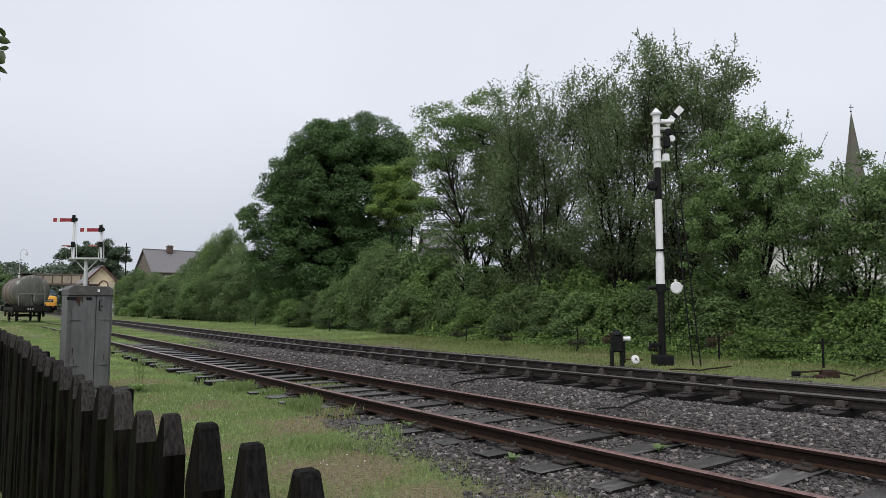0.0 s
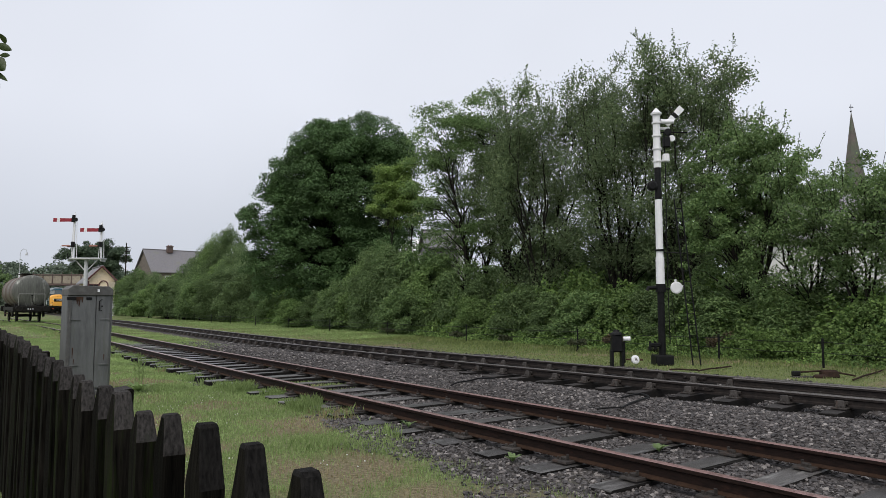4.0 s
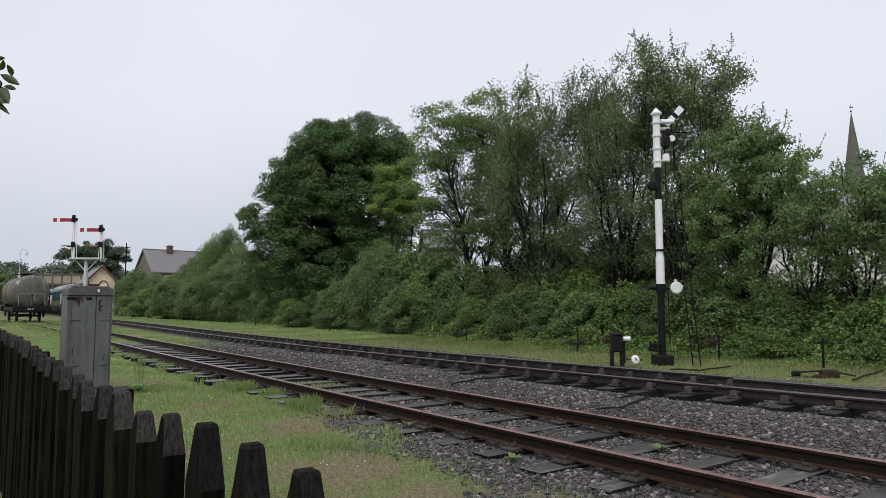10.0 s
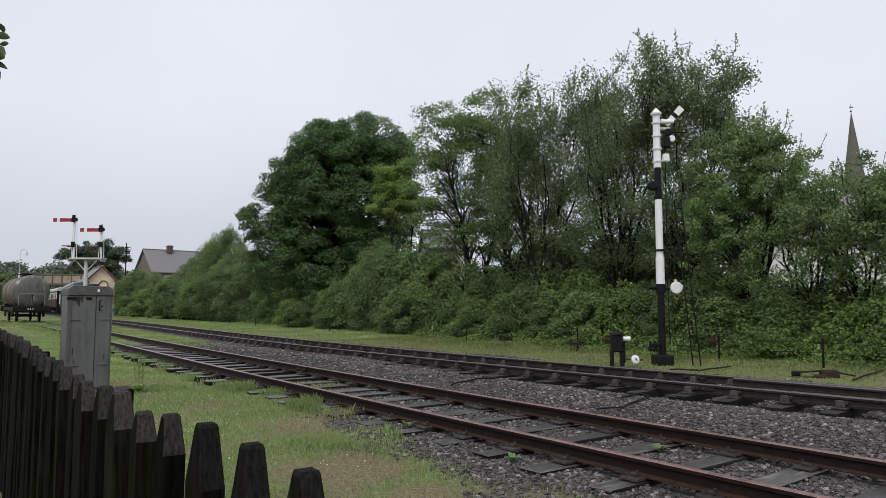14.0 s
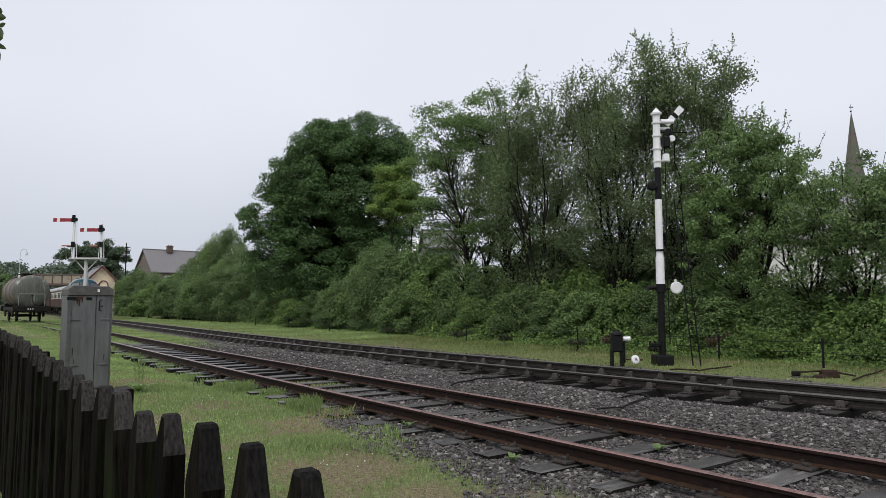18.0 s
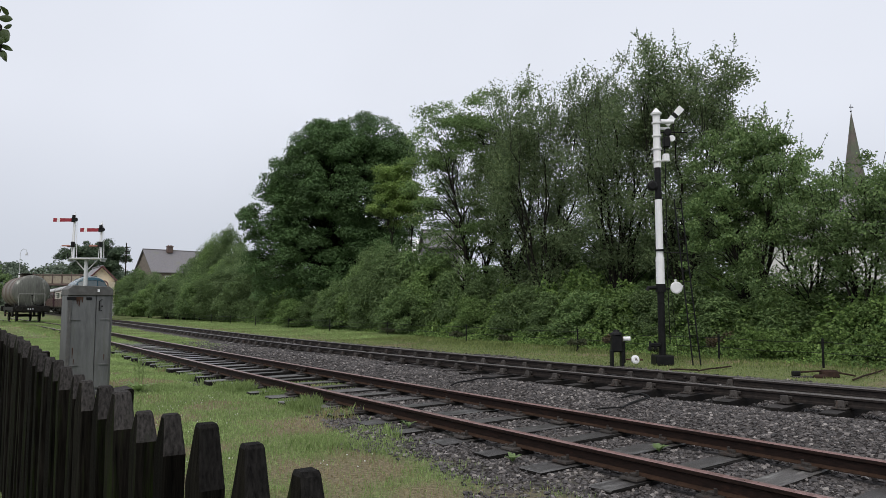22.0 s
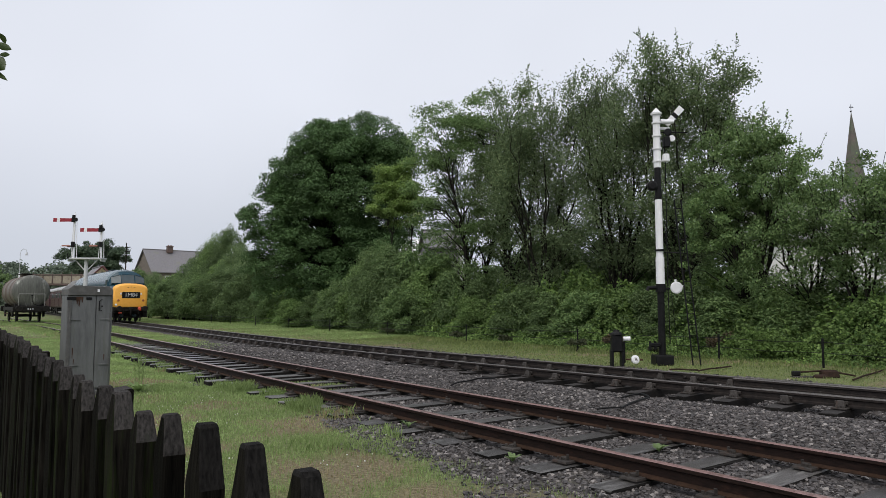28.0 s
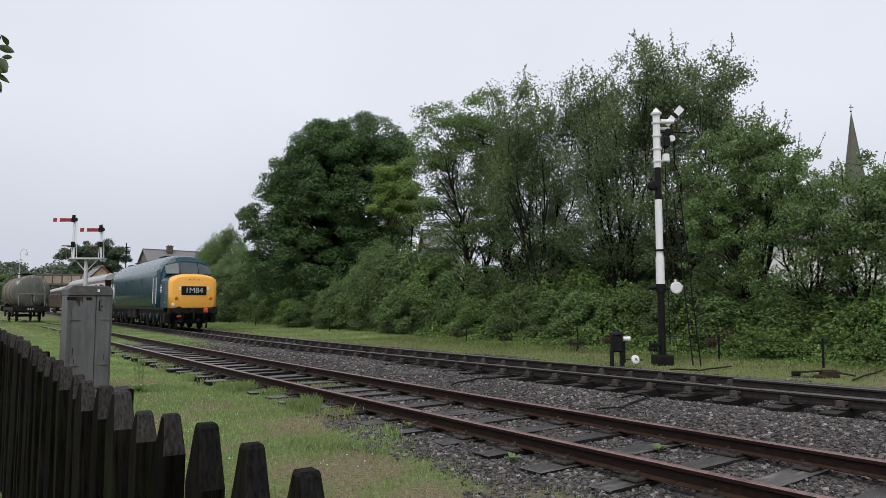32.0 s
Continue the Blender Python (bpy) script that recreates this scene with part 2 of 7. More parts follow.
def fast_mesh(name, verts, faces, soft=False):
    """A mesh from arrays; faces all have the same number of corners."""
    verts, faces = np.asarray(verts, dtype=np.float32), np.asarray(faces, dtype=np.int32)
    mesh = bpy.data.meshes.new(name)
    k = faces.shape[1]
    mesh.vertices.add(len(verts))
    mesh.vertices.foreach_set("co", verts.ravel())
    mesh.loops.add(faces.size)
    mesh.loops.foreach_set("vertex_index", faces.ravel())
    mesh.polygons.add(len(faces))
    mesh.polygons.foreach_set("loop_start", np.arange(0, faces.size, k, dtype=np.int32))
    mesh.update(calc_edges=True)
    mesh.polygons.foreach_set("use_smooth", np.full(len(faces), soft))
    return mesh


def cuboid(bm, c, size, bevel=0.0, m=None, taper=None):
    """A box about c; taper: how far its top shrinks in x and y."""
    x, y, z = (v / 2 for v in size)
    tx, ty = taper or (1, 1)
    pts = [(-x, -y, -z), (x, -y, -z), (x, y, -z), (-x, y, -z), (-x * tx, -y * ty, z), (x * tx, -y * ty, z), (x * tx, y * ty, z), (-x * tx, y * ty, z)]
    vs = []
    for p in pts:
        q = Vector(p) + Vector(c)
        vs.append(bm.verts.new(m @ q if m else q))
    fs = [bm.faces.new([vs[i] for i in f]) for f in ((3, 2, 1, 0), (4, 5, 6, 7), (0, 1, 5, 4), (1, 2, 6, 5), (2, 3, 7, 6), (3, 0, 4, 7))]
    if bevel:
        es = list({e for f in fs for e in f.edges})
        bmesh.ops.bevel(bm, geom=es, offset=bevel, segments=1, affect="EDGES", clamp_overlap=True)


def box(name, c, size, material, parent=None, bevel=0.0, label="", m=None, taper=None):
    bm = bmesh.new()
    cuboid(bm, c, size, bevel, m, taper)
    return part(name, bm, material, parent, label)


def tube(bm, p, q, r0, r1=None, seg=10, caps=True):
    p, q = Vector(p), Vector(q)
    r1 = r0 if r1 is None else r1
    d = (q - p).normalized()
    a = d.orthogonal().normalized()
    b = d.cross(a)
    rings = []
    for o, r in ((p, r0), (q, r1)):
        rings.append([bm.verts.new(o + (a * math.cos(i * 2 * math.pi / seg) + b * math.sin(i * 2 * math.pi / seg)) * r) for i in range(seg)])
    for i in range(seg):
        j = (i + 1) % seg
        bm.faces.new((rings[0][i], rings[0][j], rings[1][j], rings[1][i]))
    if caps:
        bm.faces.new(rings[0][::-1])
        bm.faces.new(rings[1])


def pipe(bm, pts, r, seg=8):
    """One bent round bar through the points."""
    pts = [Vector(p) for p in pts]
    rings, a = [], None
    for k, p in enumerate(pts):
        d = (pts[min(k + 1, len(pts) - 1)] - pts[max(k - 1, 0)]).normalized()
        a = d.orthogonal() if a is None else a - d * a.dot(d)
        a = (a if a.length > 1e-4 else d.orthogonal()).normalized()
        b = d.cross(a)
        rings.append([p + (a * math.cos(i * 2 * math.pi / seg) + b * math.sin(i * 2 * math.pi / seg)) * r for i in range(seg)])
    loft(bm, rings)


def rod(name, p, q, r, material, parent=None, label="", r1=None, seg=10):
    bm = bmesh.new()
    tube(bm, p, q, r, r1, seg)
    return part(name, bm, material, parent, label, smooth=False)


def spin(bm, axis0, axis1, profile, seg=20):
    """A turned shape: profile of (way along the axis 0..1, radius)."""
    p, q = Vector(axis0), Vector(axis1)
    d = q - p
    a = d.orthogonal().normalized()
    b = d.normalized().cross(a)
    rings = []
    for f, r in profile:
        rings.append([bm.verts.new(p + d * f + (a * math.cos(i * 2 * math.pi / seg) + b * math.sin(i * 2 * math.pi / seg)) * max(r, 0.0005)) for i in range(seg)])
    for u, v in zip(rings, rings[1:]):
        for i in range(seg):
            j = (i + 1) % seg
            bm.faces.new((u[i], u[j], v[j], v[i]))
    bm.faces.new(rings[0][::-1])
    bm.faces.new(rings[-1])


def loft(bm, rings, closed=True, ends=True):
    vs = [[bm.verts.new(p) for p in r] for r in rings]
    k = len(vs[0])
    for u, v in zip(vs, vs[1:]):
        for i in range(k if closed else k - 1):
            j = (i + 1) % k
            bm.faces.new((u[i], u[j], v[j], v[i]))
    if ends:
        bm.faces.new(vs[0][::-1])
        bm.faces.new(vs[-1])


def prism(bm, outline, p, u, v, w):
    """A flat outline (in u and v from p) drawn out along w."""
    p, u, v, w = Vector(p), Vector(u), Vector(v), Vector(w)
    loft(bm, [[p + u * a + v * b for a, b in outline], [p + u * a + v * b + w for a, b in outline]])


def script(name, body, size, m, material, parent, label=""):
    """Letters, as a mesh."""
    cu = bpy.data.curves.new(name, "FONT")
    cu.body, cu.size, cu.align_x, cu.align_y, cu.extrude = body, size, "CENTER", "CENTER", 0.004
    tmp = bpy.data.objects.new(name, cu)
    mesh = bpy.data.meshes.new_from_object(tmp)
    bpy.data.objects.remove(tmp)
    mesh.transform(m)
    return obj(name, mesh, material, parent, label)


def bump2(x, y, k=1.0):
    """Smooth noise in the plane, about -1..1."""
    return noise.noise(Vector((x * k, y * k, 3.7)))


def smooth01(a, b, x):
    q = min(max((x - a) / (b - a), 0), 1)
    return q * q * (3 - 2 * q)

# ---- ground: one sheet, with a stone bed under the tracks and a bank behind the wire fence ----


def gravel_share(s, n):
    """How much of the ground is stone: 1 on the beds, 0 in the grass."""
    cn, cf = cross(NEAR, s), cross(FAR, s)
    v = bump2(s, n, 0.55) * 0.5 + bump2(s + 40, n, 1.7) * 0.3
    thin = smooth01(17, 32, s)
    far = smooth01(2.9 - 1.1 * thin, 1.8 - 0.8 * thin, abs(n - cf) + v * 0.7)
    v2 = v + 0.3 * bump2(s, n + 60, 4.5)
    edge = cn - 1.85 + 0.72 * smooth01(4.2, 7.2, s) + 0.5 * smooth01(8.3, 9.2, s) - 0.6 * smooth01(11.7, 12.4, s) + 0.45 * smooth01(13.6, 15, s)
    near = smooth01(-0.6, 0.6, n - edge + v2 * 1.3) * smooth01(0.6, -0.2, n - cf)
    weedy = smooth01(0.0, 0.35, bump2(s * 0.7, n, 1.1) + 0.25) * smooth01(9.6, 10.8, s) * smooth01(1.0, 0.6, abs(n - cn))
    near *= 1 - 0.75 * weedy * (smooth01(13.6, 12.6, s) + smooth01(18.5, 20, s))
    fade = smooth01(30, 17, s + v * 3 + 2.2 * (cf - n - 3.2) * (n - cn > 0.9))
    return max(far, near * fade)


def bare_share(s, n):
    """How thin and dry the grass is."""
    v = 0.75 * bump2(s, n, 0.75) + 0.5 * bump2(s + 5, n, 2.1) + 0.25 * bump2(s, n + 9, 5.0)
    return smooth01(0.08, 0.5, v + 0.12 * smooth01(2.6, 1.4, abs(n - cross(NEAR, s) + 2.2)))


def ground_z(s, n):
    cf = cross(FAR, s)
    z = 0.035 * bump2(s, n, 0.35) + 0.012 * bump2(s, n, 1.9)
    z *= smooth01(0, 3, abs(n - cross(NEAR, s)) - 0.6)
    z += (-0.035 - 0.015 * smooth01(8.5, 11, s)) * smooth01(2.4, 1.6, abs(n - cross(NEAR, s))) * smooth01(34, 24, s)
    z += -0.06 * smooth01(1.75, 1.35, abs(n - cross(NEAR, s))) * smooth01(11.5, 13, s) * smooth01(24, 20, s)
    z += -0.03 * smooth01(2.4, 1.6, abs(n - cf))
    z += -0.085 * smooth01(13, 8, s) * smooth01(2.3, 1.5, abs(n - cf))
    z += 0.09 * smooth01(0.9, 2.0, n - cross(NEAR, s)) * smooth01(1.2, 2.6, cf - n) * smooth01(34, 20, s)
    z += 1.5 * smooth01(18.3, 27, n - 0.06 * max(s, 0))
    if n < 1.2:
        z -= 0.05 * smooth01(1.2, -2, n)
    return z


def ladder_of(a, b, fine_a, fine_b, fine, grow=1.35):
    """Steps from a to b: fine in the middle, growing outwards."""
    xs = list(np.arange(fine_a, fine_b + 1e-6, fine))
    d, x = fine, fine_b
    while x < b:
        d *= grow
        x = min(x + d, b)
        xs.append(x)
    d, x, lo = fine, fine_a, []
    while x > a:
        d *= grow
        x = max(x - d, a)
        lo.append(x)
    return lo[::-1] + xs


def ground():
    ss = ladder_of(-1500, 2500, -4, 46, 0.24, 1.22)
    ns = ladder_of(-1500, 2500, 0.5, 20, 0.24, 1.22)
    verts, share, bare = [], [], []
    for s in ss:
        for n in ns:
            p = plan(s, n, ground_z(s, n) if abs(s) < 400 and abs(n) < 300 else (1.5 if n > 300 else 0))
            verts.append(p)
            share.append(gravel_share(s, n) if -30 < s < 300 and -5 < n < 60 else 0.0)
            bare.append(bare_share(s, n) if -30 < s < 300 and -5 < n < 60 else 0.3)
    k = len(ns)
    a = np.arange((len(ss) - 1) * k).reshape(-1, k)[:, :-1].ravel()
    mesh = fast_mesh("ground", verts, np.stack([a, a + 1, a + k + 1, a + k], 1), True)
    mesh.flip_normals()
    at = mesh.attributes.new("stone_share", "FLOAT", "POINT")
    at.data.foreach_set("value", np.array(share, dtype=np.float32))
    at = mesh.attributes.new("bare_share", "FLOAT", "POINT")
    at.data.foreach_set("value", np.array(bare, dtype=np.float32))
    m = bpy.data.materials.new("grass_soil_and_stone_bed")
    m.use_nodes = True
    t = m.node_tree
    b = t.nodes["Principled BSDF"]
    co = t.nodes.new("ShaderNodeTexCoord")

    def tone(scale, c1, c2, lo=0.35, hi=0.65, detail=6):
        n = t.nodes.new("ShaderNodeTexNoise")
        n.inputs["Scale"].default_value, n.inputs["Detail"].default_value = scale, detail
        t.links.new(co.outputs["Object"], n.inputs["Vector"])
        r = t.nodes.new("ShaderNodeValToRGB")
        r.color_ramp.elements[0].position, r.color_ramp.elements[1].position = lo, hi
        r.color_ramp.elements[0].color, r.color_ramp.elements[1].color = (*c1, 1), (*c2, 1)
        t.links.new(n.outputs["Fac"], r.inputs["Fac"])
        return n, r

    n_a, g_a = tone(22, (0.08, 0.105, 0.038), (0.175, 0.205, 0.082))
    g_b = t.nodes.new("ShaderNodeAttribute")
    g_b.attribute_name = "bare_share"
    n_c, g_c = tone(30, (0.105, 0.088, 0.054), (0.22, 0.185, 0.115))
    mix1 = t.nodes.new("ShaderNodeMixRGB")
    t.links.new(g_b.outputs["Fac"], mix1.inputs[0])
    t.links.new(g_a.outputs[0], mix1.inputs[1])
    t.links.new(g_c.outputs[0], mix1.inputs[2])
    vor = t.nodes.new("ShaderNodeTexVoronoi")
    vor.inputs["Scale"].default_value = 24
    t.links.new(co.outputs["Object"], vor.inputs["Vector"])
    sep = t.nodes.new("ShaderNodeSeparateColor")
    t.links.new(vor.outputs["Color"], sep.inputs[0])
    r_s = t.nodes.new("ShaderNodeValToRGB")
    r_s.color_ramp.elements[0].color, r_s.color_ramp.elements[1].color = (0.031, 0.028, 0.028, 1), (0.12, 0.108, 0.105, 1)
    t.links.new(sep.outputs[0], r_s.inputs["Fac"])
    att = t.nodes.new("ShaderNodeAttribute")
    att.attribute_name = "stone_share"
    mix2 = t.nodes.new("ShaderNodeMixRGB")
    t.links.new(att.outputs["Fac"], mix2.inputs[0])
    t.links.new(mix1.outputs[0], mix2.inputs[1])
    t.links.new(r_s.outputs[0], mix2.inputs[2])
    t.links.new(mix2.outputs[0], b.inputs["Base Color"])
    b.inputs["Roughness"].default_value = 0.85
    b.inputs["Specular IOR Level"].default_value = 0.15
    bp = t.nodes.new("ShaderNodeBump")
    bp.inputs["Strength"].default_value, bp.inputs["Distance"].default_value = 0.8, 0.03
    t.links.new(vor.outputs["Distance"], bp.inputs["Height"])
    t.links.new(bp.outputs[0], b.inputs["Normal"])
    ob = obj("ground", mesh, m)
    tagged(ob, "rough mown grass with bare soil patches and stone ballast", "ground", kind="structure")


ground()

# ---- railway tracks ----


def rail_profile(bull):
    if bull:
        half = [(0.034, 0.0), (0.034, 0.03), (0.01, 0.042), (0.01, 0.098), (0.035, 0.11), (0.035, 0.138), (0.026, 0.15)]
    else:
        half = [(0.066, 0.0), (0.066, 0.008), (0.012, 0.022), (0.01, 0.095), (0.035, 0.105), (0.035, 0.133), (0.026, 0.14)]
    return half + [(-x, z) for x, z in half[::-1]]


def rail(track, off, s0, s1, material, parent, bull, lift=0.0, name="rail", label=""):
    prof = rail_profile(bull)
    top = prof[6][1]
    rings = []
    for s in np.linspace(s0, s1, max(int((s1 - s0) / 1.2), 2)):
        a = on_track(track, s, off)
        t = along(track, s)
        side = Vector((t.y, -t.x, 0))
        rings.append([a + side * x + Vector((0, 0, RAIL_TOP + lift - top + z)) for x, z in prof])
    bm = bmesh.new()
    loft(bm, rings)
    ob = part(name, bm, material, parent, label)
    ob.data.materials.append(M["rail_head_far"] if bull else M["rail_head"])
    ob.data.materials.append(M["rail_foot"])
    for f in ob.data.polygons:
        if f.normal.z > 0.4 and f.center.z > RAIL_TOP + lift - 0.02:
            f.material_index = 1
        elif not bull and f.center.z < RAIL_TOP - top + 0.018:
            f.material_index = 2
    return ob


def sleeper_mesh(seed):
    r = random.Random(seed)
    bm = bmesh.new()
    cuboid(bm, (0, 0, -0.065), (2.6, 0.25, 0.13), 0.012)
    for v in bm.verts:
        v.co += Vector((r.uniform(-0.02, 0.02) if abs(v.co.x) > 1.2 else 0, r.uniform(-0.008, 0.008), r.uniform(-0.006, 0.004)))
    bmesh.ops.recalc_face_normals(bm, faces=bm.faces)
    mesh = bpy.data.meshes.new("sleeper")
    bm.to_mesh(mesh)
    bm.free()
    return mesh


def chair_mesh(bull):
    """A rail chair: base plate, two jaws and a key or bolts."""
    bm = bmesh.new()
    if bull:
        cuboid(bm, (0, 0, 0.012), (0.36, 0.19, 0.024), 0.005)
        for x in (-1, 1):
            cuboid(bm, (0.092 * x, 0, 0.07), (0.1, 0.13, 0.1), 0.01, taper=(0.4, 0.75))
            tube(bm, (0.15 * x, 0, 0.02), (0.15 * x, 0, 0.05), 0.018, seg=6)
        cuboid(bm, (0.05, 0, 0.085), (0.035, 0.17, 0.045), 0.005)
    else:
        cuboid(bm, (0, 0, 0.012), (0.38, 0.18, 0.024), 0.004, taper=(0.96, 0.95))
        for x in (-0.1, 0.1):
            cuboid(bm, (x, 0, 0.035), (0.06, 0.06, 0.03), 0.004)
            tube(bm, (x, 0.03, 0.03), (x, 0.03, 0.075), 0.014, seg=6)
            tube(bm, (x * 1.4, -0.05, 0.02), (x * 1.4, -0.05, 0.05), 0.014, seg=6)
    mesh = bpy.data.meshes.new("rail_chair")
    bmesh.ops.recalc_face_normals(bm, faces=bm.faces)
    bm.to_mesh(mesh)
    bm.free()
    return mesh


def lie(track, s, z, off=0.0, turn=0.0):
    t = along(track, s)
    x = Vector((t.y, -t.x, 0))
    m = Matrix((x, t, Vector((0, 0, 1)))).transposed().to_4x4()
    m.translation = on_track(track, s, off, z)
    return m @ pose(0, 0, 0, 0, 0, turn)


def lay_track(name, track, s0, s1, pitch, bull, rail_mat, sleep_mat, label, sink_after, rail_label):
    top = empty(name, Matrix(), label, "railway track", kind="structure")
    rail(track, 0.75, s0, s1, rail_mat, top, bull, label=rail_label)
    rail(track, -0.75, s0, s1, rail_mat, top, bull, label=rail_label)
    meshes = [sleeper_mesh(k) for k in range(4)]
    chair = chair_mesh(bull)
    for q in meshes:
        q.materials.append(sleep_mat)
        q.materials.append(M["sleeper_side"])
        # faces that don't look up take the shade-black colour
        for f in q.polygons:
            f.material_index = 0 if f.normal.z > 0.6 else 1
    chair.materials.append(M["chair"])
    r = random.Random(5)
    s, k = s0 + 0.3, 0
    foot = RAIL_TOP - (0.15 if bull else 0.14)
    while s < s1 - 0.2:
        z = foot - 0.02 - 0.012 * r.random() - (0.055 * smooth01(sink_after, sink_after + 10, s))
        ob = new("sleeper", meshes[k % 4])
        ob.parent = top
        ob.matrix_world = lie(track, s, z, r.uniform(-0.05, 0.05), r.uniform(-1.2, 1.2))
        if s < 75:
            for off in (-0.75, 0.75):
                c = new("rail_chair", chair)
                c.parent = top
                c.matrix_world = lie(track, s, foot - 0.018, off, 0 if off > 0 else 180)
        s += pitch * r.uniform(0.94, 1.06)
        k += 1
    return top


near_track = lay_track("siding_track", NEAR, -8, 78, 0.74, False, M["rail"], M["sleeper"], "rusty siding track on worn grey timber sleepers", 26, "rusty brown rail with a shiny top edge")
far_track = lay_track("running_track", FAR, -10, 232, 0.72, True, M["rail_far"], M["sleeper_dark"], "dark bullhead running track in cast chairs on timber sleepers", 22, "dark steel bullhead rail")


def joint(track, s, off, parent):
    """A fishplate with four bolts on the near face of a rail."""
    m = lie(track, s, RAIL_TOP - 0.078, off - 0.03)
    plate = box("fishplate", (0, 0, 0), (0.02, 0.46, 0.06), M["rail_far"] if track is FAR else M["rail"], parent, 0.006, m=m)
    for y in (-0.18, -0.06, 0.06, 0.18):
        rod("bolt", m @ Vector((-0.01, y, 0)), m @ Vector((-0.045, y, 0)), 0.014, M["chair"], plate, seg=6)


for s, off in ((7.0, 0.75), (6.1, -0.75), (16.5, 0.75), (16.3, -0.75)):
    joint(FAR, s, off, far_track)
for s, off in ((13.2, 0.75),):
    joint(NEAR, s, off, near_track)
rail(FAR, 0.62, -10, 6.2, M["rail_far"], far_track, True, -0.01, "check_rail", "dark check rail inside the running rail")
rail(FAR, -0.62, -10, 5.2, M["rail_far"], far_track, True, -0.01, "check_rail", "dark check rail inside the running rail")


STEP, S_LOW, N_LOW, S_COUNT, N_COUNT = 0.16, -6.0, -9.0, 550, 252


def field_tables():
    """Height, stone share, dryness and tuftiness of the ground on a grid, for quick reading."""
    out = np.zeros((4, S_COUNT, N_COUNT))
    for i in range(S_COUNT):
        s = S_LOW + i * STEP
        for j in range(N_COUNT):
            n = N_LOW + j * STEP
            p = plan(s, n)
            if p.y < 1.5 or abs(p.x) > 0.9 * p.y + 0.6:
                continue
            out[0, i, j] = ground_z(s, n)
            if n < 22:
                out[1, i, j] = gravel_share(s, n)
                out[2, i, j] = bare_share(s, n)
                out[3, i, j] = bump2(s + 9, n, 1.3) + 0.6 * bump2(s, n + 20, 4.0)
    return out


FIELD = field_tables()


def field(k, s, n):
    """Reads a table between its grid points."""
    u = np.clip((s - S_LOW) / STEP, 0, S_COUNT - 1.001)
    v = np.clip((n - N_LOW) / STEP, 0, N_COUNT - 1.001)
    i, j = u.astype(int), v.astype(int)
    f, g = u - i, v - j
    a = FIELD[k]
    return (a[i, j] * (1 - f) + a[i + 1, j] * f) * (1 - g) + (a[i, j + 1] * (1 - f) + a[i + 1, j + 1] * f) * g


def cross_of(track, s):
    xs = np.arange(-12.0, 90.0, 0.25)
    return np.interp(s, xs, [cross(track, float(q)) for q in xs])


def ease(a, b, x):
    q = np.clip((x - a) / (b - a), 0, 1)
    return q * q * (3 - 2 * q)


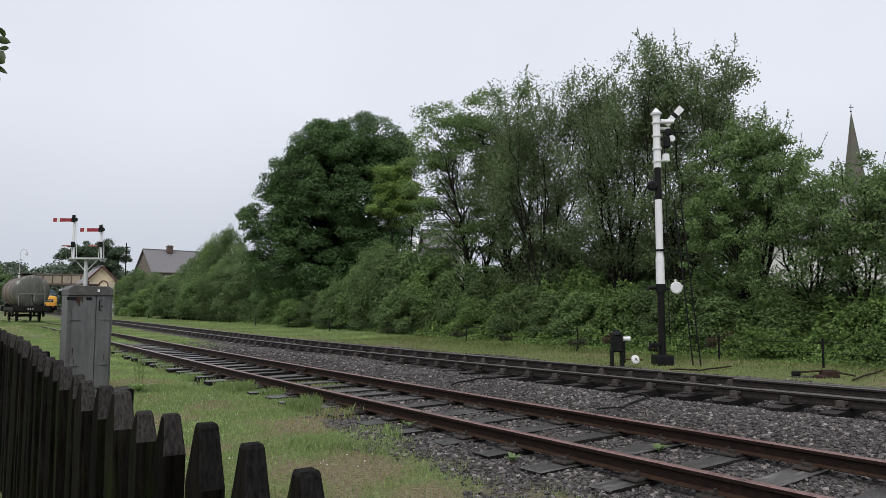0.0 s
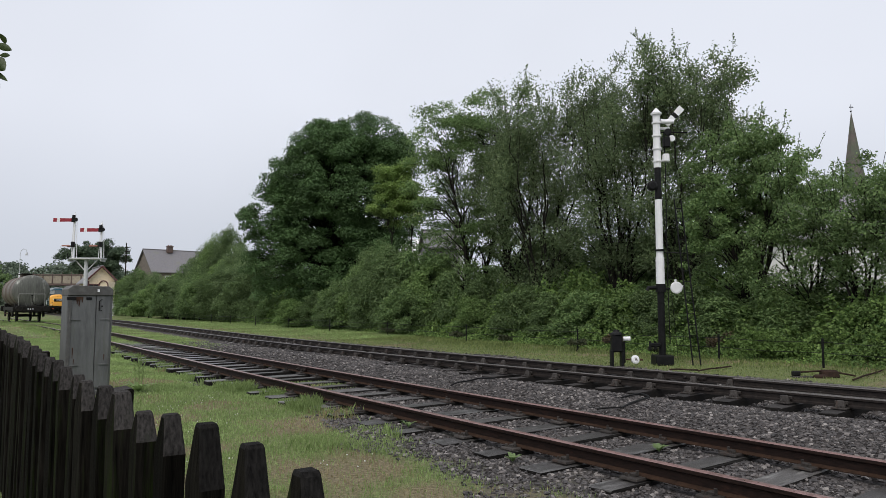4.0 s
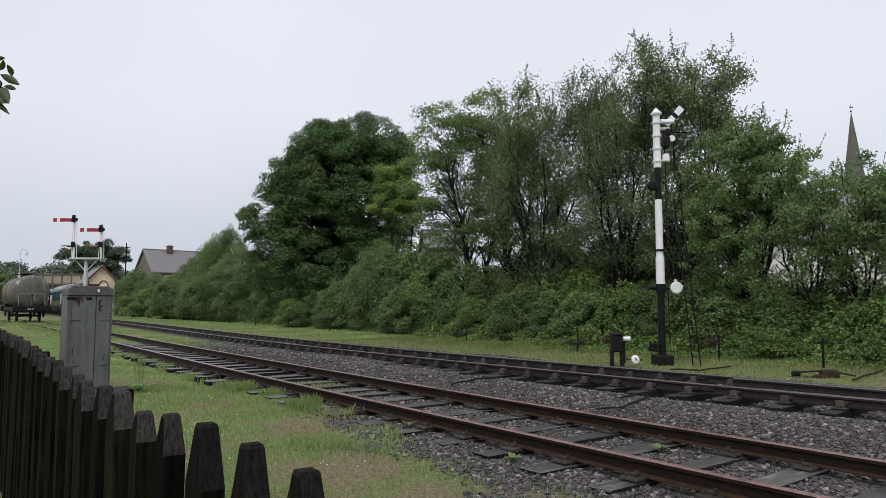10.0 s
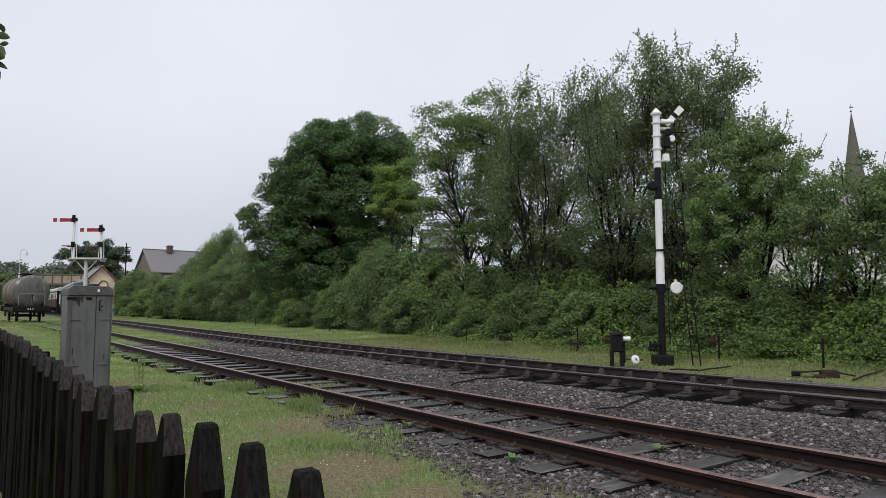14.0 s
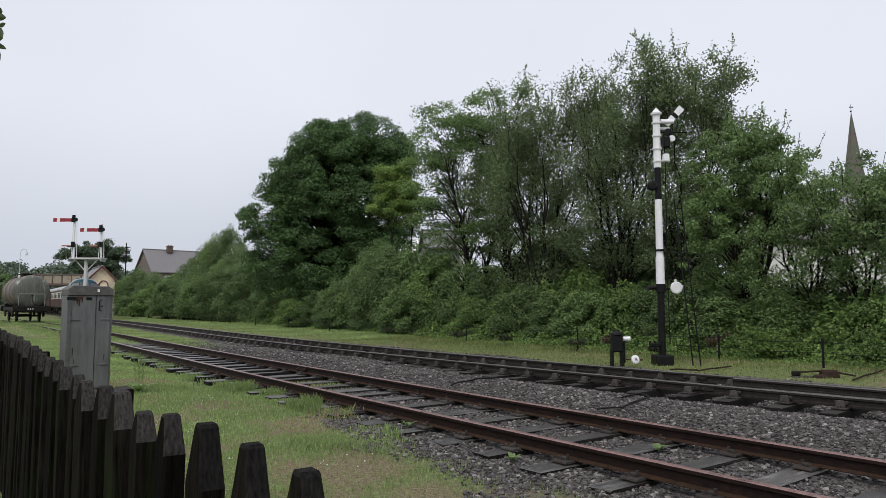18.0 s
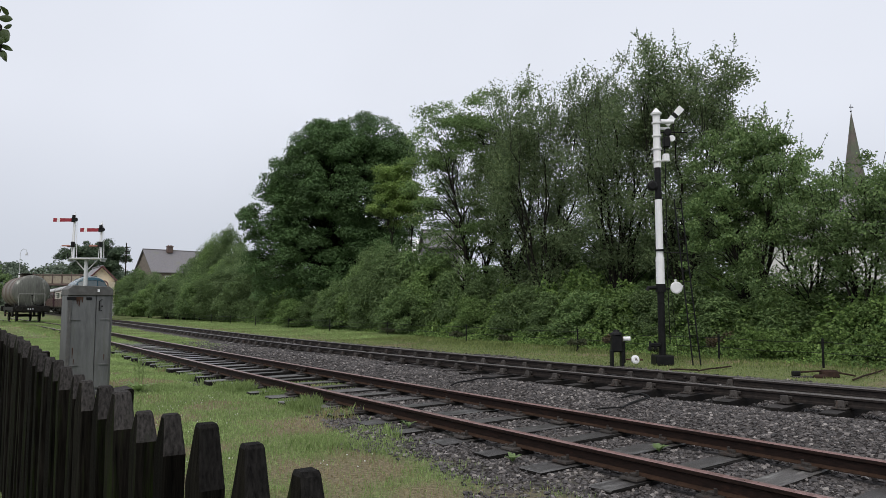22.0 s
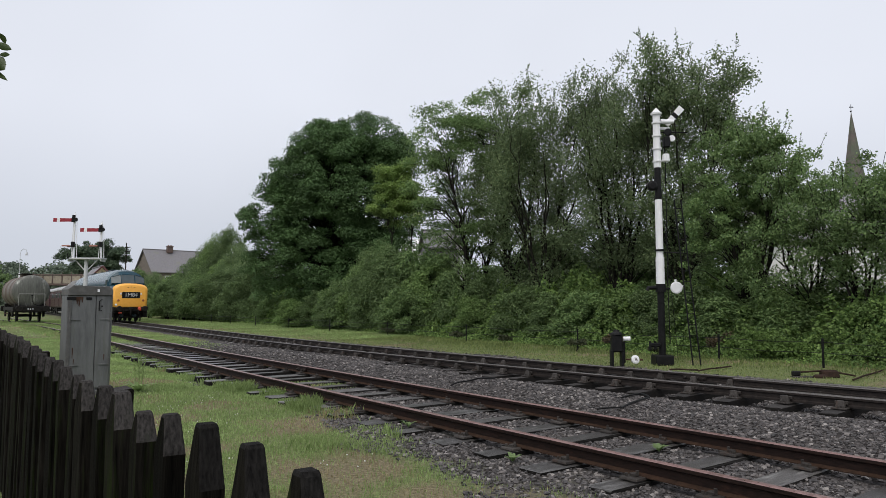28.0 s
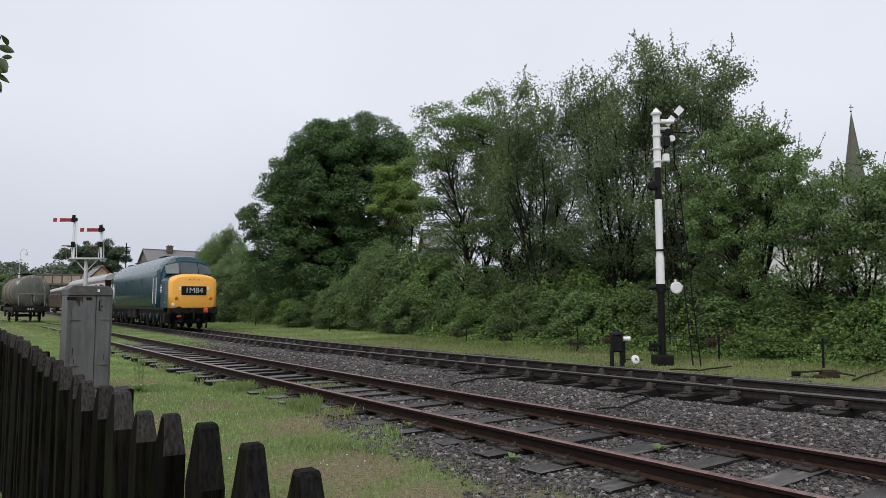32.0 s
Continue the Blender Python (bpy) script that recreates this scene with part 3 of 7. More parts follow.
def stones():
    """Loose ballast: small broken stones lying on the bed, joined."""
    r = np.random.default_rng(3)
    tries = 230000
    S, NN = r.uniform(0.5, 27, tries), r.uniform(3.4, 13.6, tries)
    q, q2 = r.random(tries), r.random(tries)
    X, Y = UX * S + NX * NN, UY * S + NY * NN
    dist = np.hypot(X, Y)
    cn, cf = cross_of(NEAR, S), cross_of(FAR, S)
    keep = (np.abs(np.arctan2(X, Y)) < 0.68) & (Y > 3.2)
    keep &= ~((S > 12) & (S < 23) & (np.abs(NN - cn) < 1.4) & (q > 0.25))
    keep &= (q < np.minimum(1, (9.0 / dist) ** 1.4)) & (q2 < field(1, S, NN) * 1.25 - 0.12)
    for c in (cn, cf):
        keep &= np.abs(np.abs(NN - c) - 0.75) > 0.09
    P = np.stack([X, Y, field(0, S, NN), dist], 1)[keep]
    k = len(P)
    base = np.array([[-1, -1, -1], [1, -1, -1], [1, 1, -1], [-1, 1, -1], [-1, -1, 1], [1, -1, 1], [1, 1, 1], [-1, 1, 1]], dtype=float)
    v = base[None] * r.uniform(0.35, 1.0, (k, 8, 3))
    size = r.uniform(0.008, 0.022, (k, 1, 1)) * (0.8 + 0.035 * P[:, 3])[:, None, None]
    v *= size * np.array([1.25, 1.0, 0.72])
    ang = r.uniform(0, 6.28, k)
    tilt = r.uniform(-0.7, 0.7, k)
    ct, st = np.cos(tilt), np.sin(tilt)
    y, z = v[..., 1] * ct[:, None] - v[..., 2] * st[:, None], v[..., 1] * st[:, None] + v[..., 2] * ct[:, None]
    ca, sa = np.cos(ang)[:, None], np.sin(ang)[:, None]
    x, y = v[..., 0] * ca - y * sa, v[..., 0] * sa + y * ca
    v = np.stack([x + P[:, 0:1], y + P[:, 1:2], z + P[:, 2:3] + size[:, :, 0] * 0.35], -1)
    f = np.array([[3, 2, 1, 0], [4, 5, 6, 7], [0, 1, 5, 4], [1, 2, 6, 5], [2, 3, 7, 6], [3, 0, 4, 7]])
    faces = (f[None] + (np.arange(k) * 8)[:, None, None]).reshape(-1, 4)
    m = bpy.data.materials.new("broken_ballast_stone")
    m.use_nodes = True
    t = m.node_tree
    b = t.nodes["Principled BSDF"]
    g = t.nodes.new("ShaderNodeNewGeometry")
    rr = t.nodes.new("ShaderNodeValToRGB")
    rr.color_ramp.elements[0].color, rr.color_ramp.elements[1].color = (0.032, 0.029, 0.029, 1), (0.28, 0.256, 0.242, 1)
    e = rr.color_ramp.elements.new(0.55)
    e.color = (0.069, 0.062, 0.061, 1)
    e = rr.color_ramp.elements.new(0.86)
    e.color = (0.115, 0.102, 0.099, 1)
    t.links.new(g.outputs["Random Per Island"], rr.inputs["Fac"])
    t.links.new(rr.outputs[0], b.inputs["Base Color"])
    b.inputs["Roughness"].default_value = 0.55
    b.inputs["Specular IOR Level"].default_value = 0.35
    ob = obj("ballast", fast_mesh("ballast", v.reshape(-1, 3), faces), m)
    tagged(ob, "loose grey and brownish broken stone ballast", "ballast", kind="stuff")


stones()


def blades(name, pts, hs, ws, material, label, seed, lean=0.5):
    """Grass: bent pointed blades, joined."""
    r = np.random.default_rng(seed)
    P = np.array(pts, dtype=float)
    k = len(P)
    ang, hs, ws = r.uniform(0, 6.28, k), np.array(hs), np.array(ws)
    d = np.stack([np.cos(ang), np.sin(ang), np.zeros(k)], 1)
    e = np.stack([-d[:, 1], d[:, 0], d[:, 2]], 1)
    ln = r.uniform(0.1, lean, k)[:, None] * hs[:, None]
    up = np.array([0, 0, 1.0])
    a, b = P - e * ws[:, None], P + e * ws[:, None]
    mid = P + up * hs[:, None] * 0.6 + d * ln * 0.35
    c, g = mid + e * ws[:, None] * 0.8, mid - e * ws[:, None] * 0.8
    tip = P + up * hs[:, None] + d * ln
    v = np.stack([a, b, c, tip, g], 1).reshape(-1, 3)
    faces = np.arange(k * 5).reshape(-1, 5)
    ob = obj(name, fast_mesh(name, v, faces), material)
    return tagged(ob, label, "grass", kind="stuff")


def meadow():
    r = np.random.default_rng(8)
    k = 600000
    S = np.concatenate([1.0 + 33 * r.random(int(k * 0.55)) ** 1.6, r.uniform(20, 75, int(k * 0.09)), r.uniform(-2, 75, int(k * 0.36))])
    N = np.concatenate([r.uniform(0.3, 9.5, int(k * 0.55)), r.uniform(-8, 12, int(k * 0.09)), r.uniform(7.0, 21, int(k * 0.36))])
    rs = r.uniform(6, 22, 40000)
    S, N = np.concatenate([S, rs]), np.concatenate([N, cross_of(NEAR, rs) - 0.98 + r.uniform(-0.42, 0.42, 40000)])
    rs = r.uniform(36, 62, 26000)
    S, N = np.concatenate([S, rs]), np.concatenate([N, cross_of(NEAR, rs) + r.uniform(-1.7, 1.7, 26000)])
    X, Y = UX * S + NX * N, UY * S + NY * N
    seen = (np.abs(np.arctan2(X, Y)) < 0.66) & (Y > 2.2)
    S, N, X, Y = S[seen], N[seen], X[seen], Y[seen]
    k = len(S)
    dist, cn, cf, tuft = np.hypot(X, Y), cross_of(NEAR, S), cross_of(FAR, S), field(3, S, N)
    keep = r.random(k) > field(1, S, N) * 1.15 - 0.02 - 0.1 * (tuft > 0.75)
    keep &= ~((N > cf + 0.5) & (N < cf + 2.6) & (r.random(k) < 0.75))
    keep &= (np.abs(np.abs(N - cn) - 0.75) > 0.05) & (np.abs(N - cf) > 1.3)
    H = 0.02 + 0.028 * r.random(k) + 0.035 * np.maximum(tuft, 0)
    H += 0.13 * r.random(k) ** 1.5 * ((np.abs(N - cn + 0.95) < 0.45) & (tuft > 0.1) & (S > 4.5))
    H += 0.13 * r.random(k) * ((S > 35) & (np.abs(N - cn) < 1.7) & (tuft > -0.35))
    H += np.where(N > cf + 3, 0.08 * ease(cf + 3.6, cf + 6, N) * r.random(k), 0)
    bare = field(2, S, N) * np.where(N > cf, 0.7, 1.0) + np.where(N > cf, 0.45 * ease(cf + 4.6, cf + 2.6, N), 0)
    thin = r.random(k) < bare * 0.8
    P = np.stack([X, Y, field(0, S, N) - 0.005], 1)
    W = (0.0016 + 0.0013 * r.random(k)) * np.maximum(1, dist / 4.5) * np.where(H > 0.12, 0.6, 1.0)
    # beyond the running line, up to s = 25, blades take a darker green
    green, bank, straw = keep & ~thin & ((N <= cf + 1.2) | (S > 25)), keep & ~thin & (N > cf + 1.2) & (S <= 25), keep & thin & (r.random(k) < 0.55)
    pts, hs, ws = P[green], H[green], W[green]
    verge_pts, rh, rw = P[bank], H[bank], W[bank]
    dry, dh, dw = P[straw], H[straw] * 0.8, 0.0022 * np.maximum(1, dist[straw] / 5)
    blades("grass", pts, hs, ws, M["grass"], "short damp green grass with longer tufts by the rail", 1)
    blades("verge_grass", verge_pts, rh, rw, M["verge_grass"], "rough weedy, darker green grass beside the running line", 4)
    blades("dry_grass", dry, dh, dw, M["straw"], "thin straw-coloured dry grass on bare patches", 2)
    c = bmesh.new()
    for _ in range(700):
        s, n = r.uniform(3, 15), r.uniform(1.0, 4.6)
        p = plan(s, n)
        if p.y < 2.5 or bump2(s + 3, n, 0.9) < 0.2 or gravel_share(s, n) > 0.3:
            continue
        z = ground_z(s, n) + r.uniform(0.04, 0.08)
        q = r.uniform(0.0045, 0.0075)
        spin(c, (p.x, p.y, z - q), (p.x, p.y, z + q), [(0, 0.3 * q), (0.35, q), (0.7, 0.9 * q), (1, 0.2 * q)], 6)
    tagged(part("clover_flowers", c, M["blossom"]), "small white clover heads dotted in the grass", "wild flowers", kind="stuff")


meadow()

# ---- trees, shrubs and undergrowth ----


def bearing(b, n, z=None):
    """The place on the plan's line n that lies b metres to the right for each metre ahead."""
    y = n / (b * NX + NY)
    p = Vector((b * y, y, 0))
    p.z = ground_z(p.x * UX + p.y * UY, n) if z is None else z
    return p


def unit(v):
    return v / np.maximum(np.linalg.norm(v, axis=1, keepdims=True), 1e-6)


def leaf_quads(P, nrm, length, width, r):
    k = len(P)
    a = unit(np.cross(nrm, r.normal(size=(k, 3))))
    a[:, 2] -= 0.35
    a = unit(a)
    b = unit(np.cross(nrm, a))
    L = (length * r.uniform(0.65, 1.2, k))[:, None]
    W = (width * r.uniform(0.7, 1.15, k))[:, None]
    fold = nrm * W * r.uniform(0.1, 0.5, k)[:, None]
    v = np.stack([P - a * L * 0.5, P + b * W * 0.5 + fold - a * L * 0.08, P + a * L * 0.5, P - b * W * 0.5 + fold - a * L * 0.08], 1)
    return v.reshape(-1, 3), np.arange(4 * k).reshape(-1, 4)


def foliage(r, C, R, count, length, width, up=0.4, core=0.45, flat=0.8, wild=0.6, scat=0.14):
    """Leaves gathered on the outside of many clumps."""
    w = R ** 2
    i = r.choice(len(R), count, p=w / w.sum())
    d = unit(r.normal(size=(count, 3)))
    d[:, 2] = np.where(d[:, 2] < -0.6, -d[:, 2], d[:, 2])
    q = core + (1.12 - core) * r.random(count) ** 0.55
    off = d * (R[i] * q)[:, None]
    off[:, 2] *= flat
    P = C[i] + off + r.normal(size=(count, 3)) * (scat * R[i])[:, None]
    nrm = unit(d + np.array([0, 0, up]) + r.normal(size=(count, 3)) * wild)
    return leaf_quads(P, nrm, length, width, r)


def limbs(paths, seg=6):
    """Tapered bent tubes: each path a list of (point, radius)."""
    V, F = [], []
    for path in paths:
        base = len(V)
        for k, (p, rad) in enumerate(path):
            q = path[min(k + 1, len(path) - 1)][0] - path[max(k - 1, 0)][0]
            d = q.normalized()
            a = d.orthogonal().normalized()
            b = d.cross(a)
            for i in range(seg):
                w = i * 2 * math.pi / seg
                V.append(p + (a * math.cos(w) + b * math.sin(w)) * rad)
        for k in range(len(path) - 1):
            for i in range(seg):
                j = (i + 1) % seg
                F.append((base + k * seg + i, base + k * seg + j, base + (k + 1) * seg + j, base + (k + 1) * seg + i))
    return np.array([tuple(v) for v in V]), np.array(F)


def tree(name, at, lobes, clumps, clump_r, count, leaf, material, trunk_r, label, seed, stems=1, up=0.4, core=0.45,
         flat=0.8, spread=0.5, category="tree", inner=0.62, group="", wild=0.6, scat=0.14, shoots=0):
    """A tree or shrub: stems and limbs that reach clumps of leaves spread over the lobes of its crown."""
    r = np.random.default_rng(seed)
    rr = random.Random(seed)
    L = np.array(lobes, dtype=float)
    vol = L[:, 3] * L[:, 4] * L[:, 5]
    i = r.choice(len(L), clumps, p=vol / vol.sum())
    d = unit(r.normal(size=(clumps, 3)))
    q = inner + (1 - inner) * r.random(clumps)
    C = L[i, :3] + d * L[i, 3:] * q[:, None]
    C[:, 2] = np.maximum(C[:, 2], 0.25)
    R = clump_r * r.uniform(0.6, 1.35, clumps)
    top = float((L[:, 2] + L[:, 5]).max())
    root = empty(name, Matrix.Translation(at), label, category, group)
    V, F = foliage(r, C, R, count, leaf[0], leaf[1], up, core, flat, wild, scat)
    wands = []
    if shoots:
        # thin upright shoots that stand out of the crown, with leaves along them
        high = np.argsort(C[:, 2] + r.normal(size=clumps) * 0.12 * top)[-max(shoots, 1):]
        P, D = [], []
        for c in C[high]:
            g = np.array([r.normal() * 0.28 + 0.12 * (c[0] - L[:, 0].mean()), r.normal() * 0.28, 1.0])
            ln = r.uniform(0.04, 0.1) * top
            bow = r.normal(size=3) * 0.08 * ln
            wands.append((Vector(c), Vector(c + g * ln * 0.5 + bow), Vector(c + g * ln)))
            for f in r.random(int(34 * ln)) ** 0.85:
                P.append(c + g * ln * f + bow * 4 * f * (1 - f) + r.normal(size=3) * 0.07 * (1.25 - f))
                D.append(r.normal(size=3) + np.array([0, 0, 0.3]))
        V2, F2 = leaf_quads(np.array(P), unit(np.array(D)), leaf[0] * 0.85, leaf[1] * 0.9, r)
        V, F = np.concatenate([V, V2]), np.concatenate([F, F2 + len(V)])
    obj("crown", fast_mesh("crown", V, F), material, root)
    paths, nodes = [], []
    for k in range(stems):
        w = 2 * math.pi * k / stems + rr.uniform(-0.4, 0.4)
        foot = Vector((math.cos(w), math.sin(w), 0)) * (trunk_r * 1.2 if stems > 1 else 0)
        lean = Vector((math.cos(w), math.sin(w), 0)) * (spread * rr.uniform(0.5, 1.1) if stems > 1 else 0.0)
        path = []
        h = top * rr.uniform(0.62, 0.8)
        for j in range(15):
            f = j / 14
            p = foot + lean * (f ** 1.3) * h * 0.33 + Vector((rr.uniform(-1, 1), rr.uniform(-1, 1), 0)) * 0.02 * h * f + Vector((0, 0, h * f - 0.15))
            rad = trunk_r * (1 - 0.88 * f) * (1.25 if j == 0 else 1)
            path.append((p, rad))
            if 0.15 < f < 0.98:
                nodes.append((p, rad))
        paths.append(path)
    fine = min(1.0, trunk_r / 0.22)
    for c in C:
        c = Vector(c)
        best = rr.choice(sorted(nodes, key=lambda a: (a[0] - c).length + (3.0 if a[0].z > c.z - 0.08 * top else 0))[:3])
        p, rad = best
        mid = p.lerp(c, 0.5) + Vector((rr.uniform(-0.1, 0.1), rr.uniform(-0.1, 0.1), 0.16)) * (c - p).length
        paths.append([(p, min(rad * 0.45, 0.07)), (p.lerp(mid, 0.6), min(rad * 0.35, 0.045)), (mid, 0.024 * fine), (c, 0.011 * fine), (c + (c - mid) * 0.1, 0.005)])
    for a, b, c in wands:
        paths.append([(a, 0.012), (b, 0.009), (c, 0.004)])
    V, F = limbs(paths)
    obj("trunk", fast_mesh("trunk", V, F), M["bark"], root, smooth=True)
    return root


# the big dark sycamore
sycamore = tree("sycamore_tree", bearing(-0.162, 24), [
    (0.6, 0, 8.2, 4.8, 4.4, 5.6), (2.0, 0, 12.0, 3.3, 3.0, 2.5), (4.1, 0, 11.1, 1.9, 2.2, 2.2), (-0.6, 0, 11.3, 2.5, 2.6, 2.6), (-2.6, 0, 9.6, 2.2, 2.4, 2.4),
    (-4.1, 0, 6.9, 2.3, 2.5, 2.8), (4.2, 0, 7.4, 2.0, 2.6, 3.0), (-4.2, 0, 4.2, 2.2, 2.4, 2.8), (-0.2, -1.5, 4.4, 3.8, 2.8, 3.6), (2.6, -1, 3.8, 3.0, 2.6, 2.8)],
    900, 0.6, 215000, (0.155, 0.13), M["syc"], 0.38, "large dense dark green sycamore tree on the bank", 11, up=0.85, core=0.6, flat=0.6, inner=0.72, wild=0.45, scat=0.12)
# the fresh maple that leans before it
maple = tree("maple_tree", bearing(-0.062, 22.2), [
    (-0.3, 0, 8.2, 1.2, 1.2, 1.3), (-0.7, 0, 6.8, 1.2, 1.2, 1.2), (0.6, 0, 7.0, 0.9, 1.0, 1.3), (0.3, 0, 8.9, 0.7, 0.8, 0.7)],
    100, 0.4, 16000, (0.13, 0.1), M["maple"], 0.09, "small fresh yellow-green maple tree with drooping sprays", 21, up=0.8, flat=0.45, core=0.4, stems=2, spread=0.4, inner=0.3, wild=0.4)
# the light green ash beside it
ash = tree("ash_tree", bearing(0.045, 22.5), [
    (-1.2, 0, 9.4, 2.0, 2.2, 2.2), (0.8, 0, 9.7, 1.9, 2.0, 2.3), (-2.2, 0, 7.4, 1.6, 1.8, 1.7), (0.7, 0, 6.8, 2.0, 1.8, 2.0), (-2.0, 0, 5.4, 1.6, 1.6, 1.6), (0.2, 0, 4.6, 1.9, 1.8, 1.8), (-1.2, 0, 3.4, 1.6, 1.5, 1.3)],
    180, 0.54, 33000, (0.14, 0.08), M["ash"], 0.15, "open light green ash tree with forked trunk", 12, up=0.6, flat=0.45, core=0.15, stems=3, spread=0.7, inner=0.4)
tree("ash_tree", bearing(0.1, 23), [
    (0.2, 0, 9.6, 1.8, 2.2, 2.4), (-0.6, 0, 6.4, 1.9, 2.0, 2.4), (1.0, 0, 6.2, 1.9, 2.0, 2.8), (0.2, 0, 4.0, 2.0, 2.0, 1.8)],
    170, 0.4, 15000, (0.15, 0.07), M["willow_dark"], 0.14, "open mid-green ash tree with dark stems", 13, up=0.4, flat=0.7, core=0.2, stems=3, spread=0.45, inner=0.4)
willow_a = tree("willow_tree", bearing(0.15, 22), [
    (-0.4, 0, 8.7, 2.0, 2.0, 2.3), (1.2, 0, 9.3, 1.9, 2.0, 2.4), (2.8, 0, 9.1, 1.5, 1.8, 2.4), (0.2, 0, 6.0, 3.0, 2.3, 3.0), (-1.6, 0, 6.8, 1.5, 1.8, 2.8), (0.4, 0, 3.0, 3.0, 2.2, 1.6)],
    200, 0.54, 40000, (0.135, 0.06), M["willow_dark"], 0.08, "tall feathery grey-green willow with many upright stems", 14, stems=10, spread=0.75, up=0.25, flat=1.2, core=0.0, inner=0.25, scat=0.26, shoots=150)
willow_b = tree("willow_tree", bearing(0.262, 22), [
    (-0.2, 0, 8.5, 2.0, 1.9, 2.7), (-0.9, 0, 5.6, 2.0, 2, 2.6), (1.0, 0, 6.8, 1.9, 2, 3.2), (0.2, 0, 3.2, 2.6, 2, 1.5)],
    140, 0.52, 25000, (0.135, 0.06), M["willow"], 0.08, "tall feathery grey-green willow with many upright stems", 15, stems=10, spread=0.7, up=0.25, flat=1.2, core=0.0, inner=0.25, scat=0.26, shoots=110)
willow_c = tree("willow_tree", bearing(0.356, 22.4), [
    (0.4, 0, 8.6, 2.1, 1.9, 2.1), (-1.0, 0, 8.4, 1.6, 1.7, 2.3), (1.7, 0, 8.1, 1.1, 1.7, 1.9), (0.6, 0, 5.8, 1.6, 1.9, 2.7), (-0.4, 0, 4.2, 2.2, 2, 2.6)],
    200, 0.47, 36000, (0.12, 0.068), M["willow"], 0.09, "tallest rounded willow with a thin airy top", 16, stems=8, spread=0.65, up=0.3, flat=0.9, core=0.0, inner=0.35, scat=0.25, shoots=60)
alder = tree("alder_tree", bearing(0.458, 20.8), [
    (-0.5, 0, 5.3, 1.5, 1.7, 2.0), (0.7, 0, 4.9, 1.4, 1.7, 1.9), (1.05, 0, 6.9, 0.28, 0.3, 1.2), (-0.9, 0, 3.4, 1.5, 1.6, 1.8)],
    220, 0.27, 30000, (0.105, 0.066), M["alder"], 0.09, "bright green young alder with a thin leading shoot", 17, stems=4, spread=0.5, up=0.5, flat=0.7, core=0.2, inner=0.45, shoots=40)
tree("alder_tree", bearing(0.535, 20.2), [
    (-0.3, 0, 4.3, 1.1, 1.4, 1.6), (0.6, 0, 3.6, 1.3, 1.5, 1.6), (-0.5, 0, 2.6, 1.5, 1.5, 1.6)], 120, 0.25, 9500, (0.1, 0.055), M["alder"], 0.06,
    "slender mid-green young alder", 18, stems=6, spread=0.6, up=0.4, core=0.2, inner=0.4, shoots=45)
tree("alder_tree", bearing(0.615, 19.8), [
    (0.3, 0, 3.9, 1.3, 1.5, 1.4), (-0.4, 0, 3.6, 1.4, 1.5, 1.6), (0.3, 0, 2.2, 1.4, 1.4, 1.2)], 110, 0.24, 8500, (0.1, 0.055), M["alder"], 0.06,
    "slender grey-green young alder", 19, stems=6, spread=0.6, up=0.4, core=0.2, inner=0.4, shoots=45)
tree("alder_tree", bearing(0.69, 19.6), [
    (0.3, 0, 4.4, 1.4, 1.5, 1.6), (-0.4, 0, 3.6, 1.5, 1.5, 1.7)], 100, 0.3, 9000, (0.1, 0.055), M["alder"], 0.07,
    "slender grey-green young alder", 20, stems=5, spread=0.6, up=0.4, core=0.2, inner=0.35, shoots=30)

# shrubs: four built once, then set along the bank
shrub_kinds = []
for k, (mat_name, size) in enumerate((("shrub", (0.085, 0.055)), ("shrub2", (0.09, 0.06)), ("alder", (0.1, 0.055)), ("shrub", (0.085, 0.055)))):
    shrub_kinds.append(tree("shrub", bearing(-0.1 + 0.2 * k, 21.6), [
        (0, 0, 0.9, 1.15, 1.0, 0.95), (0, 0, 0.3, 1.1, 1.0, 0.3), (-0.5, 0, 0.5, 0.8, 0.8, 0.6), (0.5, 0.1, 0.6, 0.8, 0.8, 0.6), (0.1, 0, 1.5, 0.7, 0.7, 0.6)],
        140, 0.2, 12500, size, M[mat_name], 0.035, ("dense mid-green hawthorn shrub on the bank", "bright green hazel shrub on the bank", "fresh light green sallow shrub on the bank", "fresh green elder shrub on the bank")[k],
        30 + k, stems=6, spread=0.9, up=0.75, core=0.55, inner=0.6, wild=0.5, category="shrub", group="shrubs on the bank"))
bush_kinds = []
for k, mat_name in enumerate(("shrub", "shrub2", "sallow")):
    bush_kinds.append(tree("bush", bearing(-0.35 + 0.03 * k, 23.6), [
        (0, 0, 2.6, 2.6, 2.4, 2.3), (0, 0, 0.7, 2.3, 2.1, 0.7), (-1.2, 0, 1.5, 1.8, 1.8, 1.6), (1.2, 0.2, 1.6, 1.8, 1.8, 1.6), (0.2, 0, 4.0, 1.6, 1.6, 1.4)],
        150, 0.5, 30000, (0.13, 0.08), M[mat_name], 0.06, ("big soft mid-green hawthorn bush on the bank", "big bright green hazel bush on the bank", "big pale grey-green sallow bush on the bank")[k],
        40 + k, stems=6, spread=0.9, up=0.8, core=0.62, inner=0.68, wild=0.5, category="bush", group="bushes on the bank"))


